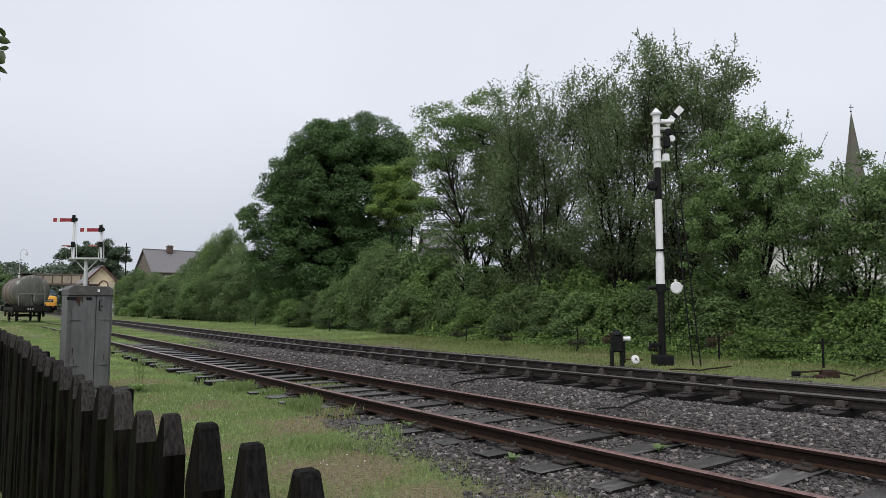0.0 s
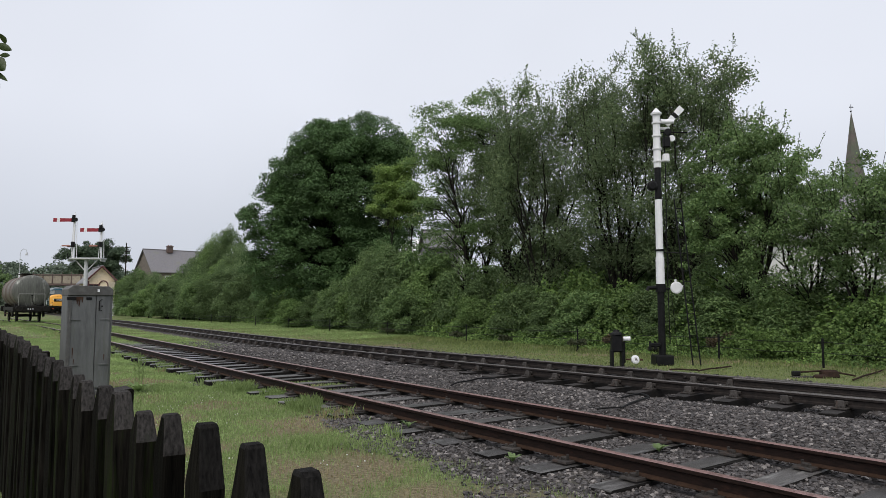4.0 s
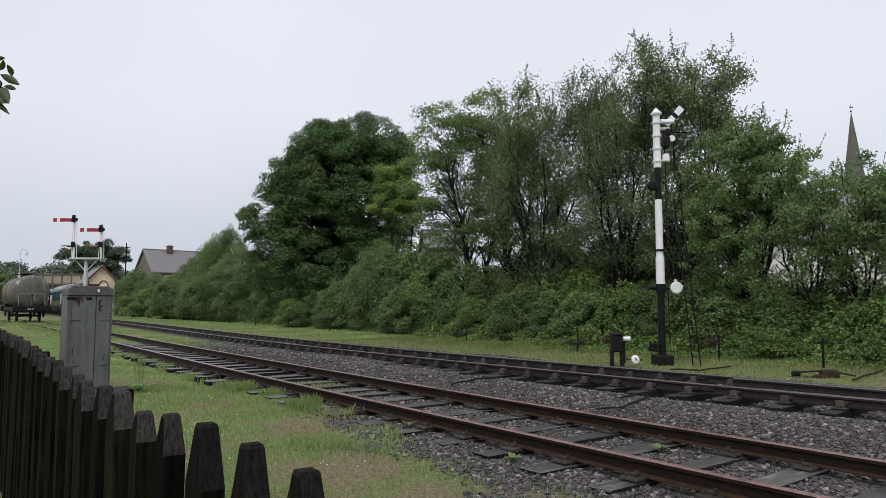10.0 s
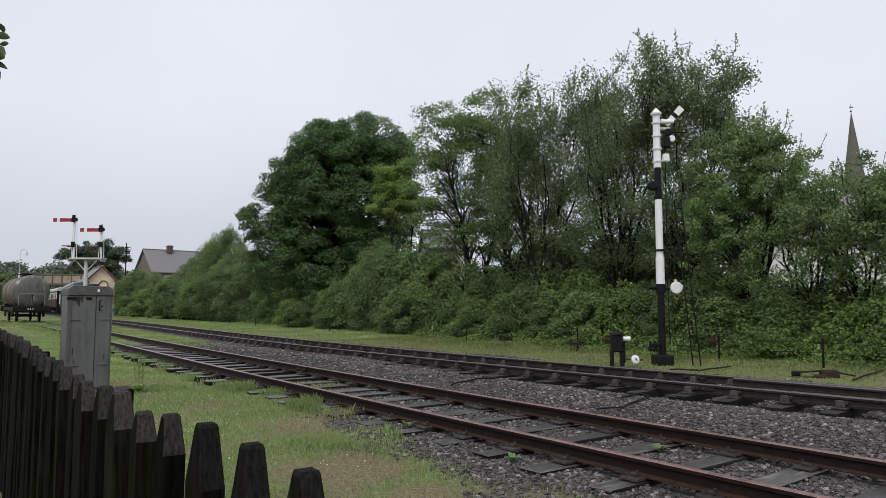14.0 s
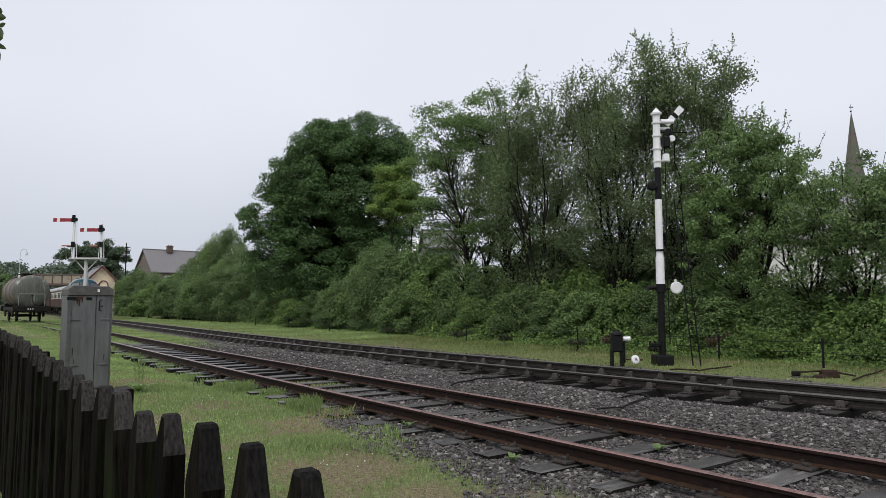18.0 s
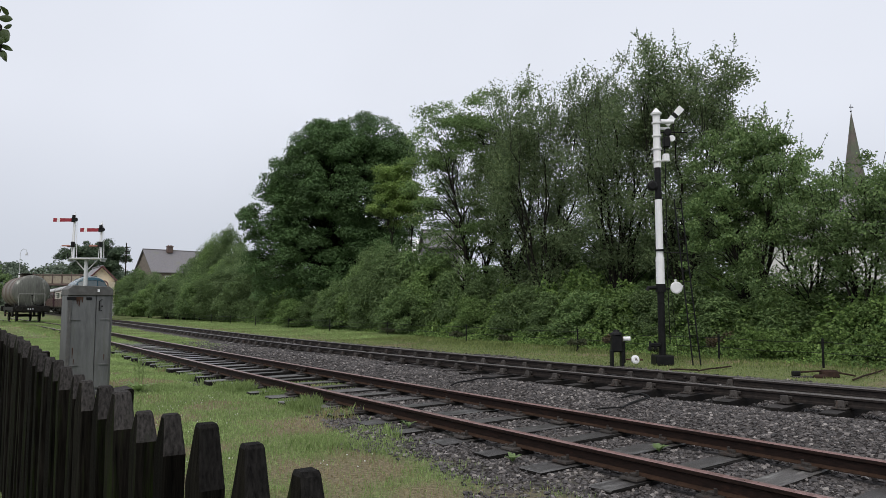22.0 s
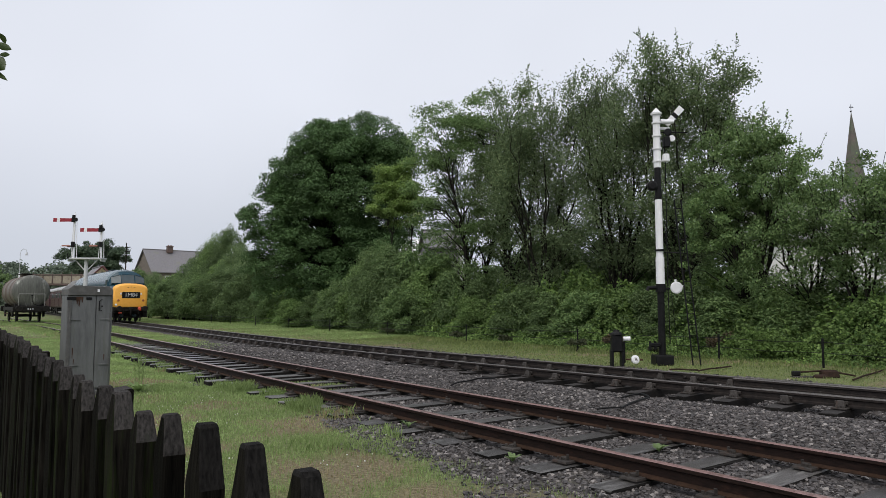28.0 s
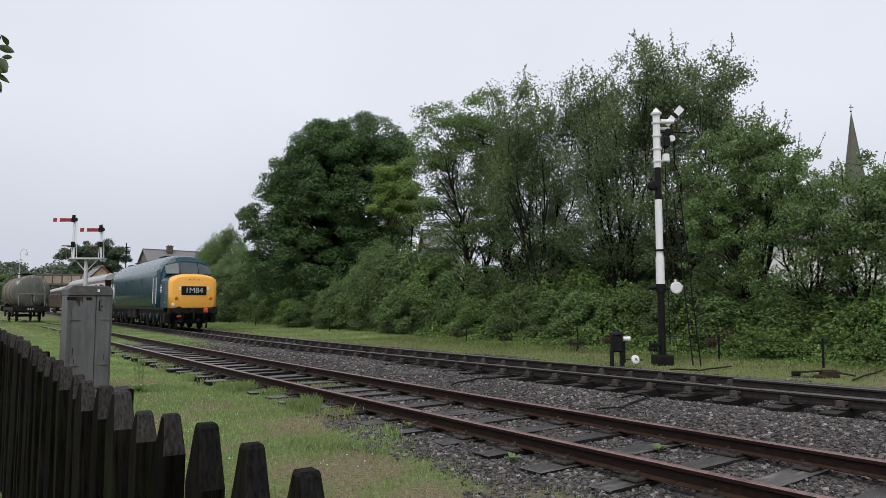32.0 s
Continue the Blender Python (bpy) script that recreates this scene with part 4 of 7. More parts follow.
def plant(rows, n, seed):
    """Rows of (bearing, width, height) of shrubs about the line n."""
    r = random.Random(seed)
    for k, (b, w, h) in enumerate(rows):
        p = bearing(b, n + r.uniform(-0.4, 0.4))
        if h > 4.5:
            ob, a, c = bush_kinds[(k * 2 + seed) % 3], 5.2, 5.2
        else:
            ob, a, c = shrub_kinds[(k * 3 + seed) % 4], 2.3, 2.1
        m = Matrix.LocRotScale(p, Euler((0, 0, r.uniform(0, 6.28))), (w / a, w / a, h / c))
        copy_thing(ob, m)


plant([(-0.465, 4.5, 5.2), (-0.45, 5, 6.0), (-0.425, 5, 5.2), (-0.396, 5, 4.6), (-0.37, 4.6, 5.6), (-0.35, 4.6, 7.2), (-0.333, 4.6, 8.0), (-0.315, 4.6, 8.2), (-0.3, 4.8, 6.4), (-0.28, 5, 5.0), (-0.26, 5, 4.8)], 25, 1)
plant([(-0.455, 4.5, 3.0), (-0.43, 4.5, 3.6), (-0.405, 4.5, 3.8), (-0.38, 4.5, 3.8), (-0.355, 4.5, 4.4), (-0.325, 4.5, 4.8), (-0.3, 4.0, 3.8), (-0.27, 3.2, 2.5), (-0.245, 3.0, 2.2), (-0.22, 3, 2.2)], 22.3, 2)
plant([(-0.19, 3.0, 2.3), (-0.15, 3.4, 3.0), (-0.11, 3.8, 4.2), (-0.088, 4.0, 4.6), (-0.06, 4.0, 4.4), (-0.028, 4.0, 4.3), (-0.005, 3.6, 3.6), (0.03, 3.2, 3.4), (0.07, 3.2, 3.0)], 20.9, 3)
plant([(0.12, 3, 2.2), (0.17, 2.8, 1.9), (0.22, 2.8, 2.0), (0.27, 2.8, 1.9), (0.32, 2.8, 2.1), (0.37, 3, 2.1), (0.43, 3, 1.9), (0.5, 3, 1.8), (0.57, 3, 1.9), (0.64, 3, 1.7)], 20.4, 4)
plant([(-0.22, 2.6, 1.8), (-0.15, 2.6, 2.1), (-0.105, 2.6, 2.5), (-0.055, 2.6, 2.3), (0.05, 2.3, 1.8), (0.2, 2.1, 1.7), (0.33, 2.0, 1.6), (0.5, 2.0, 1.7), (0.63, 2.0, 1.6)], 19.7, 5)


plant([(0.09, 4.4, 3.0), (0.15, 4.4, 3.8), (0.21, 4.4, 4.0), (0.27, 4.4, 3.8), (0.33, 4.4, 3.8), (0.4, 4, 3.6)], 25.5, 6)


def undergrowth():
    """Brambles, nettles and long grass climbing the bank."""
    r = np.random.default_rng(21)
    k = 190000
    s = -4 + 84 * r.random(k) ** 1.35
    n = 16.3 + 0.095 * np.maximum(s, 0) + r.random(k) ** 0.8 * 4.6
    P, N = [], []
    L = []
    for a, b, q, g in zip(s, n, r.random(k), field(0, s, n)):
        d = b - 16.3 - 0.095 * max(a, 0)
        m = 0.42 + 0.5 * bump2(a, b, 0.55) + 0.45 * bump2(a + 30, b, 1.6) + 0.3 * bump2(a, b + 12, 3.6)
        h = smooth01(0, 3.1, d + 0.25 + 0.5 * bump2(a, 0, 0.4)) * (0.42 + 1.85 * max(m, 0)) * (1 + 0.012 * a)
        h = max(h, 0.02)
        z = g + h * (1 - 0.7 * q * q) + 0.02
        p = plan(a, b, z)
        P.append(tuple(p))
        L.append(0.082 * max(1, (p.y / 16)) * (0.7 + 0.3 * smooth01(0, 1.2, d)))
    P, L = np.array(P), np.array(L)
    nrm = unit(np.array([-0.35 * NX, -0.35 * NY, 0.8]) + r.normal(size=(k, 3)) * 0.75)
    V, F = leaf_quads(P, nrm, L * 1.25, L * 0.85, r)
    ob = obj("undergrowth", fast_mesh("undergrowth", V, F), M["tangle"])
    tagged(ob, "tangled green brambles and nettles on the bank", "undergrowth", kind="stuff")


undergrowth()


# small clumps along the wire fence: dry brambles, a fern and dark weeds
for k, (b, n, size, mat_name, label) in enumerate((
        (0.25, 18.6, 0.6, "dead", "dry reddish-brown bramble clump by the wire fence"), (0.405, 18.5, 0.8, "dead", "dry reddish-brown bramble clump by the wire fence"),
        (0.46, 17.4, 1.0, "lime", "bright green fern clump by the wire fence"),
        (0.5, 17.6, 0.8, "lime", "bright green fern clump by the wire fence"), (0.09, 16.9, 0.45, "darkweed", "small dark weed under the wire fence"),
        (0.195, 16.6, 0.5, "darkweed", "small dark weed under the wire fence"), (-0.08, 17.9, 0.5, "darkweed", "small dark weed under the wire fence"),
        (0.02, 17.3, 0.45, "darkweed", "small dark weed under the wire fence"), (0.31, 16.4, 0.4, "darkweed", "small dark weed under the wire fence"))):
    tree("bramble_clump" if mat_name == "dead" else "fern" if mat_name == "lime" else "weed_clump", bearing(b, n),
         [(0, 0, 0.45 * size, 0.6 * size, 0.5 * size, 0.42 * size), (0.3 * size, 0, 0.3 * size, 0.4 * size, 0.4 * size, 0.3 * size)],
         26, 0.14 * size, int(1500 * size), (0.09, 0.05), M[mat_name], 0.012, label, 70 + k, stems=4, spread=0.9, category="plant", up=0.5, inner=0.3)

# ---- picket fence by the camera ----


def picket(h, w, t, ch, parent, at, turn, slant, tilt, far):
    """A thick pale whose top is cut to a blunt point across its width; skylight on the cuts is painted in as a greyer
    tone.
    """
    bm = bmesh.new()
    x, y = w / 2, t / 2
    rings = []
    for z, fx, fy in ((0, 1, 1), (h - ch, 1, 1), (h - 0.007, 0.38, 0.76), (h, 0.26, 0.62)):
        rings.append([Vector((x * fx * i, y * fy * j, z)) for i, j in ((-1, -1), (1, -1), (1, 1), (-1, 1))])
    loft(bm, rings)
    bmesh.ops.bevel(bm, geom=[e for e in bm.edges if abs(e.verts[0].co.z - e.verts[1].co.z) > 0.02], offset=0.004, segments=1, affect="EDGES")
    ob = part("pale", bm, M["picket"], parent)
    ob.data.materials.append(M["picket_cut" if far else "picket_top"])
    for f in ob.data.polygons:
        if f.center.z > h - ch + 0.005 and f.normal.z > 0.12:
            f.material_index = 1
    ob.matrix_local = Matrix.Translation(at) @ pose(0, 0, 0, slant, tilt, turn)
    return ob


def picket_fence():
    r = random.Random(4)
    top = empty("picket_fence", Matrix(), "weathered dark timber picket fence with green algae", "fence")
    a, d = Vector((-0.205, 1.0, 0)), Vector((-0.588, 0.809, 0))
    turn = math.degrees(math.atan2(d.y, d.x)) + 180
    out = Vector((d.y, -d.x, 0))
    #        way along, top, width, thickness, length of the cut
    pales = [(-0.52, 1.22, 0.1, 0.05, 0.09), (-0.26, 1.22, 0.1, 0.05, 0.09), (-0.009, 1.214, 0.1, 0.042, 0.1), (0.224, 1.212, 0.1, 0.046, 0.115), (0.485, 1.213, 0.11, 0.05, 0.12),
             (0.732, 1.198, 0.11, 0.048, 0.085), (0.964, 1.176, 0.11, 0.05, 0.07), (1.236, 1.2, 0.13, 0.058, 0.1), (1.526, 1.187, 0.13, 0.055, 0.098), (1.821, 1.18, 0.13, 0.05, 0.1),
             (2.058, 1.18, 0.13, 0.05, 0.085), (2.355, 1.19, 0.13, 0.055, 0.09), (2.689, 1.196, 0.13, 0.055, 0.09), (3.037, 1.188, 0.13, 0.055, 0.09), (3.3, 1.192, 0.13, 0.055, 0.09),
             (3.553, 1.203, 0.13, 0.055, 0.09), (3.83, 1.207, 0.13, 0.055, 0.09)]
    w = 4.12
    while w < 15:
        pales.append((w, 1.215 + r.uniform(-0.008, 0.008), 0.13, 0.055, 0.09))
        w += 0.28 * r.uniform(0.94, 1.08)
    for w, h, wide, thick, ch in pales:
        p = a + d * w + out * r.uniform(-0.004, 0.004)
        picket(h + 0.03, wide * r.uniform(0.96, 1.05), thick, ch, top, (p.x, p.y, -0.03), turn + r.uniform(-3, 3), r.uniform(-0.5, 0.5), r.uniform(-0.5, 0.5), w > 0.7)
    for z, w0, w1 in ((0.32, -0.8, 1.1), (0.9, -0.8, 1.1), (0.32, 1.14, 15), (0.9, 1.14, 15)):
        m = Matrix.Translation(a + d * (w0 + w1) / 2 + out * 0.058) @ pose(0, 0, 0, 0, 0, turn)
        box("fence_rail", (0, 0, z), (w1 - w0, 0.06, 0.095), M["picket"], top, 0.006, m=m)
    for w, h in ((1.75, 1.155), (4.22, 1.15), (6.7, 1.15), (9.2, 1.15), (11.7, 1.15), (14.2, 1.15)):
        # square posts behind the pales, their tops cut to shed the rain
        m = Matrix.Translation(a + d * w + out * 0.085) @ pose(0, 0, 0, 0, 0, turn)
        bm = bmesh.new()
        prism(bm, [(-0.042, -0.03), (0.042, -0.03), (0.042, h), (-0.042, h - 0.01)], m @ Vector((-0.06, 0, 0)), m.to_3x3() @ Vector((0, 1, 0)), (0, 0, 1), m.to_3x3() @ Vector((0.12, 0, 0)))
        bmesh.ops.bevel(bm, geom=list(bm.edges), offset=0.006, segments=1, affect="EDGES")
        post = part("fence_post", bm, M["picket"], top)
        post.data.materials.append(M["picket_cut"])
        # the flat post tops get the same sky-lit grey
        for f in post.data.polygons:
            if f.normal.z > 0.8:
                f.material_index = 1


picket_fence()

# ---- grey relay cabinet ----


def relay_cabinet():
    m = pose(-5.775, 11.06, 0.0, 0, 0, 41)
    top = empty("relay_cabinet", m, "tall grey steel lineside relay cabinet with rust streaks", "cabinet")
    w, d, h = 0.664, 0.39, 1.61
    box("plinth", (0, 0, 0.04), (w + 0.06, d + 0.06, 0.1), M["cabinet_lid"], top, 0.01)
    box("case", (0, 0.02, h / 2 + 0.05), (w, d, h - 0.06), M["cabinet"], top, 0.008)
    # darker strip on the front, painted in for the shaded left side
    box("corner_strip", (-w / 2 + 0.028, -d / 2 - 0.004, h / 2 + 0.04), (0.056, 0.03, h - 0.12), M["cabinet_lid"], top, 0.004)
    # black box in place of the shade in the recess below the lid
    box("lid_gap", (-w / 2 + 0.05, -d / 2 - 0.006, h - 0.06), (0.13, 0.03, 0.05), M["black"], top)
    bm = bmesh.new()
    o = [(-w / 2 - 0.008, 0), (w / 2 - 0.01, 0), (w / 2 - 0.01, 0.1), (w / 2 - 0.07, 0.15), (-w / 2 + 0.06, 0.16), (-w / 2 - 0.008, 0.1)]
    prism(bm, o, (0, -d / 2 - 0.03, h - 0.01), (1, 0, 0), (0, 0, 1), (0, d + 0.06, 0))
    bmesh.ops.bevel(bm, geom=list(bm.edges), offset=0.008, segments=1, affect="EDGES")
    part("lid", bm, M["cabinet_lid"], top, "overhanging dirty grey lid")
    for x, wd in ((-0.11, 0.37), (0.19, 0.21)):
        door = box("door", (x, -d / 2 + 0.008, h / 2 + 0.06), (wd, 0.03, h - 0.14), M["cabinet"], top, 0.006)
        hx = x - wd / 2 + 0.07 if x < 0 else x + wd / 2 - 0.07
        for z in (0.5, 1.22):
            box("hinge", (hx, -d / 2 - 0.014, z), (0.15, 0.014, 0.022), M["cabinet"], door, 0.003)
            rod("hinge_pin", (hx - (0.07 if x < 0 else -0.07), -d / 2 - 0.016, z - 0.04), (hx - (0.07 if x < 0 else -0.07), -d / 2 - 0.016, z + 0.1), 0.012, M["cabinet_lid"], door)
    bm = bmesh.new()
    pipe(bm, [(0.16, -d / 2 - 0.03, 1.54), (0.12, -d / 2 - 0.03, 1.51), (0.12, -d / 2 - 0.03, 1.36), (0.16, -d / 2 - 0.03, 1.36)], 0.008)
    part("door_handle", bm, M["black"], top, "bent black rod handle")
    rod("keyhole", (0.165, -d / 2 + 0.01, 1.43), (0.165, -d / 2 - 0.014, 1.43), 0.012, M["black"], top)
    box("vent", (-0.03, -d / 2 - 0.012, 1.55), (0.08, 0.012, 0.045), M["black"], top, 0.004)
    box("paper_label", (0.1, -d / 2 - 0.034, 1.68), (0.035, 0.006, 0.045), M["white"], top, 0.002, "torn white paper label")
    r = random.Random(2)
    for x, z0, ln, wd in ((-0.2, 1.58, 0.13, 0.03), (-0.17, 1.58, 0.16, 0.05), (-0.13, 1.58, 0.1, 0.03), (-0.24, 0.78, 0.18, 0.02), (-0.22, 0.6, 0.1, 0.015), (0.22, 0.66, 0.1, 0.015)):
        bm = bmesh.new()
        pts = [(-wd / 2, 0), (wd / 2, 0), (wd / 2 * r.uniform(0.4, 1), -ln * 0.5), (wd * 0.1, -ln), (-wd * 0.2, -ln * 0.9), (-wd / 2 * r.uniform(0.5, 1), -ln * 0.4)]
        prism(bm, pts, (x, -d / 2 - 0.0085, z0), (1, 0, 0), (0, 0, 1), (0, -0.0015, 0))
        part("rust_streak", bm, M["rust"], top, "brown rust runs on the door")


relay_cabinet()

# ---- signals ----


def semaphore(name, base, h, front):
    """The tall signal post seen from behind, arm raised: white tube with black bands."""
    top = empty(name, pose(*base, 0, 0, front), "white and black banded tubular post with a raised semaphore arm", "railway signal")
    box("base_block", (0, 0, 0.1), (0.44, 0.42, 0.24), M["black"], top, 0.02, "dark timber and iron base")
    for z0, z1, r, c, nm in ((0.2, 1.86, 0.086, "black", "lower_post"), (1.75, 1.94, 0.125, "black", "collar"), (1.93, 2.6, 0.105, "white", "white_sleeve"),
                             (2.6, 4.02, 0.088, "white", "white_band"), (4.02, 4.82, 0.08, "black", "black_band"), (4.82, 6.15, 0.09, "white", "top_band")):
        bm = bmesh.new()
        tube(bm, (0, 0, z0), (0, 0, z1), r, r * 0.97, 20)
        part(nm, bm, M[c], top)
    bm = bmesh.new()
    spin(bm, (0, 0, 6.15), (0, 0, 6.33), [(0, 0.1), (0.05, 0.13), (0.3, 0.135), (0.42, 0.1), (0.6, 0.075), (0.8, 0.05), (0.9, 0.03), (1, 0.01)])
    part("finial", bm, M["white"], top)
    for z in (4.98, 5.3, 5.62, 5.95):
        rod("clamp_band", (0, 0, z - 0.02), (0, 0, z + 0.02), 0.115, M["white"], top, seg=18)
    rod("band_ring", (0, 0, 2.74), (0, 0, 2.79), 0.115, M["black"], top, seg=18)
    # arm, pivoted beside the post and raised
    ang = radians(48)
    u, v = Vector((math.cos(ang), 0, math.sin(ang))), Vector((-math.sin(ang), 0, math.cos(ang)))
    p = Vector((0.2, 0.12, 5.84))
    bm = bmesh.new()
    prism(bm, [(0.12, -0.07), (0.72, -0.085), (0.72, 0.085), (0.12, 0.07)], p, u, v, (0, -0.02, 0))
    arm = part("arm", bm, M["white"], top, "raised white arm with a dark stripe")
    bm = bmesh.new()
    prism(bm, [(0.4, -0.078), (0.5, -0.08), (0.5, 0.08), (0.4, 0.078)], p + Vector((0, -0.022, 0)), u, v, (0, -0.004, 0))
    part("stripe", bm, M["black"], arm)
    bm = bmesh.new()
    tube(bm, (0.1, -0.02, 5.98), (0.42, -0.02, 5.98), 0.06, 0.05, 12)
    tube(bm, (0.1, 0.05, 5.82), (0.34, 0.05, 5.82), 0.035, 0.035, 8)
    part("pivot", bm, M["white"], top)
    bm = bmesh.new()
    for cx, cz in ((0.28, 5.72), (0.34, 5.58)):
        tube(bm, (cx, 0.02, cz), (cx, -0.03, cz), 0.09, 0.09, 16)
    part("spectacle", bm, M["black"], top)
    rod("lamp_lens", (0.36, -0.03, 5.55), (0.36, -0.07, 5.55), 0.08, M["white"], top, "round white back of the lamp")
    box("lamp_house", (0.22, -0.05, 5.45), (0.16, 0.16, 0.26), M["black"], top, 0.02)
    box("junction_box", (0.2, -0.04, 5.06), (0.16, 0.14, 0.2), M["white"], top, 0.02, taper=(0.9, 0.9))
    rod("bracket", (0, 0, 5.72), (0.78, 0.05, 5.72), 0.018, M["black"], top)
    rod("bracket", (0, 0, 5.0), (0.3, 0, 5.0), 0.02, M["white"], top)
    bm = bmesh.new()
    pipe(bm, [(0.17, -0.02, 5.7), (0.19, -0.02, 4.9), (0.17, -0.02, 2.0), (0.19, -0.02, 0.5)], 0.012)
    part("pull_rod", bm, M["black"], top)
    bm = bmesh.new()
    spin(bm, (-0.16, 0.0, 4.36), (-0.16, -0.12, 4.36), [(0, 0.05), (0.1, 0.125), (0.8, 0.125), (1, 0.08)])
    part("counterweight", bm, M["black"], top, "round black counterweight")
    bm = bmesh.new()
    pipe(bm, [(-0.1, 0, 1.86), (-0.32, -0.05, 1.84), (-0.34, -0.05, 1.78)], 0.05)
    part("side_bracket", bm, M["black"], top)
    bm = bmesh.new()
    for x in (-0.2, -0.32):
        tube(bm, (x, -0.1, 0.36), (x, -0.1, 0.56), 0.04, 0.03, 8)
    cuboid(bm, (-0.2, -0.08, 0.47), (0.26, 0.12, 0.1), 0.02)
    part("wire_wheel", bm, M["black"], top, "dark wire pulley and weight bar")
    # white disc held off the post
    bm = bmesh.new()
    spin(bm, (0.36, -0.05, 1.85), (0.36, -0.1, 1.85), [(0, 0.13), (0.25, 0.145), (0.8, 0.145), (1, 0.11)], 28)
    tube(bm, (0.34, -0.07, 1.99), (0.34, -0.07, 2.05), 0.03, 0.03, 8)
    tube(bm, (0.48, -0.07, 1.88), (0.55, -0.07, 1.88), 0.03, 0.02, 8)
    part("shunt_disc", bm, M["white"], top, "round white repeater disc")
    rod("disc_arm", (0.05, -0.02, 1.82), (0.36, -0.05, 1.84), 0.018, M["black"], top)
    # ladder
    lad = new("ladder")
    lad.parent = top
    for o in (-0.13, 0.13):
        rod("stile", (0.7 + o * 0.7, -0.35, 0.0), (0.43 + o * 0.62, -0.12, 4.0), 0.017, M["black"], lad)
    for k in range(15):
        f = 0.05 + k * 0.064
        x, y, z = 0.7 + (0.43 - 0.7) * f, -0.35 + 0.23 * f, 4.0 * f
        rod("rung", (x - 0.09, y, z), (x + 0.09, y, z), 0.01, M["black"], lad, seg=6)
    rod("ladder_stay", (0.08, -0.02, 2.72), (0.6, -0.18, 2.68), 0.014, M["black"], top)
    rod("stay_wire", (0.05, 0.05, 4.9), (0.62, 0.7, 0.05), 0.006, M["black"], top, seg=5)
    return top


semaphore("signal_post", (5.32, 16.6, 0.02), 6.3, 0)


def bracket_signal():
    """Two red arms on dolls over a lattice bracket."""
    k = 41.0
    top = empty("bracket_signal", pose(-21.6, k, -0.04, 0, 0, 0), "pale grey bracket signal with two red semaphore arms", "railway signal")
    bm = bmesh.new()
    tube(bm, (0, 0, 0), (0, 0, 4.2), 0.13, 0.11, 14)
    part("main_post", bm, M["signal_grey"], top)
    bm = bmesh.new()
    cuboid(bm, (0.08, 0, 4.28), (2.0, 0.6, 0.1), 0.015)
    for x in (-1, 1):
        pipe(bm, [(0.1 * x, 0, 3.6), (0.68 * x, 0, 4.22)], 0.035)
        cuboid(bm, (0.02 + x * 0.98, 0, 4.18), (0.05, 0.6, 0.16), 0.01)
    part("bracket_deck", bm, M["signal_grey"], top, "pale grey timber and steel landing")
    bm = bmesh.new()
    for x in (-0.95, 0.99):
        for y in (-0.36, 0.36):
            tube(bm, (x, y, 4.3), (x, y, 4.62), 0.02, 0.02, 6)
    part("handrail", bm, M["black"], top)
    for x0, z1, arm_z in ((-0.8, 6.75, 6.63), (0.86, 6.2, 6.02)):
        bm = bmesh.new()
        tube(bm, (x0, 0, 4.3), (x0, 0, z1), 0.062, 0.05, 12)
        doll = part("doll", bm, M["white"], top, "white doll post")
        bm = bmesh.new()
        spin(bm, (x0, 0, z1), (x0, 0, z1 + 0.36), [(0, 0.1), (0.1, 0.12), (0.25, 0.06), (0.5, 0.07), (0.8, 0.03), (1, 0.01)], 10)
        part("finial", bm, M["white"], doll)
        bm = bmesh.new()
        prism(bm, [(-1.24, -0.115), (-0.02, -0.1), (-0.02, 0.1), (-1.24, 0.115)], (x0, -0.15, arm_z), (1, 0, 0), (0, 0, 1), (0, 0.025, 0))
        arm = part("arm", bm, M["red"], top, "red arm with a white stripe")
        bm = bmesh.new()
        prism(bm, [(-1.0, -0.113), (-0.82, -0.111), (-0.82, 0.111), (-1.0, 0.113)], (x0, -0.154, arm_z), (1, 0, 0), (0, 0, 1), (0, 0.003, 0))
        part("stripe", bm, M["white"], arm)
        bm = bmesh.new()
        tube(bm, (x0 + 0.14, -0.17, arm_z + 0.02), (x0 + 0.14, -0.13, arm_z + 0.02), 0.12, 0.12, 14)
        cuboid(bm, (x0 - 0.02, -0.14, arm_z), (0.24, 0.05, 0.26), 0.02)
        cuboid(bm, (x0, -0.14, arm_z + 0.2), (0.16, 0.14, 0.2), 0.02)
        part("spectacle", bm, M["black"], top)
        bm = bmesh.new()
        cuboid(bm, (x0, -0.1, 5.15), (0.19, 0.2, 0.32), 0.03)
        cuboid(bm, (x0 - 0.2, -0.12, 5.0), (0.3, 0.05, 0.05), 0.01)
        part("lamp_case", bm, M["black"], top)
        box("small_arm", (x0 - 0.4, -0.16, 5.06), (0.5, 0.02, 0.09), M["small_arm"], top, 0.004, "faded yellow-brown small calling-on arm")
        bm = bmesh.new()
        tube(bm, (x0 - 0.16, 0.05, 4.3), (x0 - 0.1, 0.05, z1), 0.018, 0.018, 6)
        tube(bm, (x0 + 0.16, 0.05, 4.3), (x0 + 0.1, 0.05, z1), 0.018, 0.018, 6)
        part("ladder", bm, M["white"], top)
    return top


M["small_arm"] = surface("faded_yellow_brown_enamel", (0.3, 0.14, 0.11), (0.42, 0.2, 0.16), 8, 0.6, 0, 0.1)
M["signal_grey"] = surface("pale_grey_signal_paint", (0.42, 0.43, 0.45), (0.56, 0.57, 0.58), 6, 0.6, 0, 0.1, (0.3, 0.3, 0.29), 2)
bracket_signal()


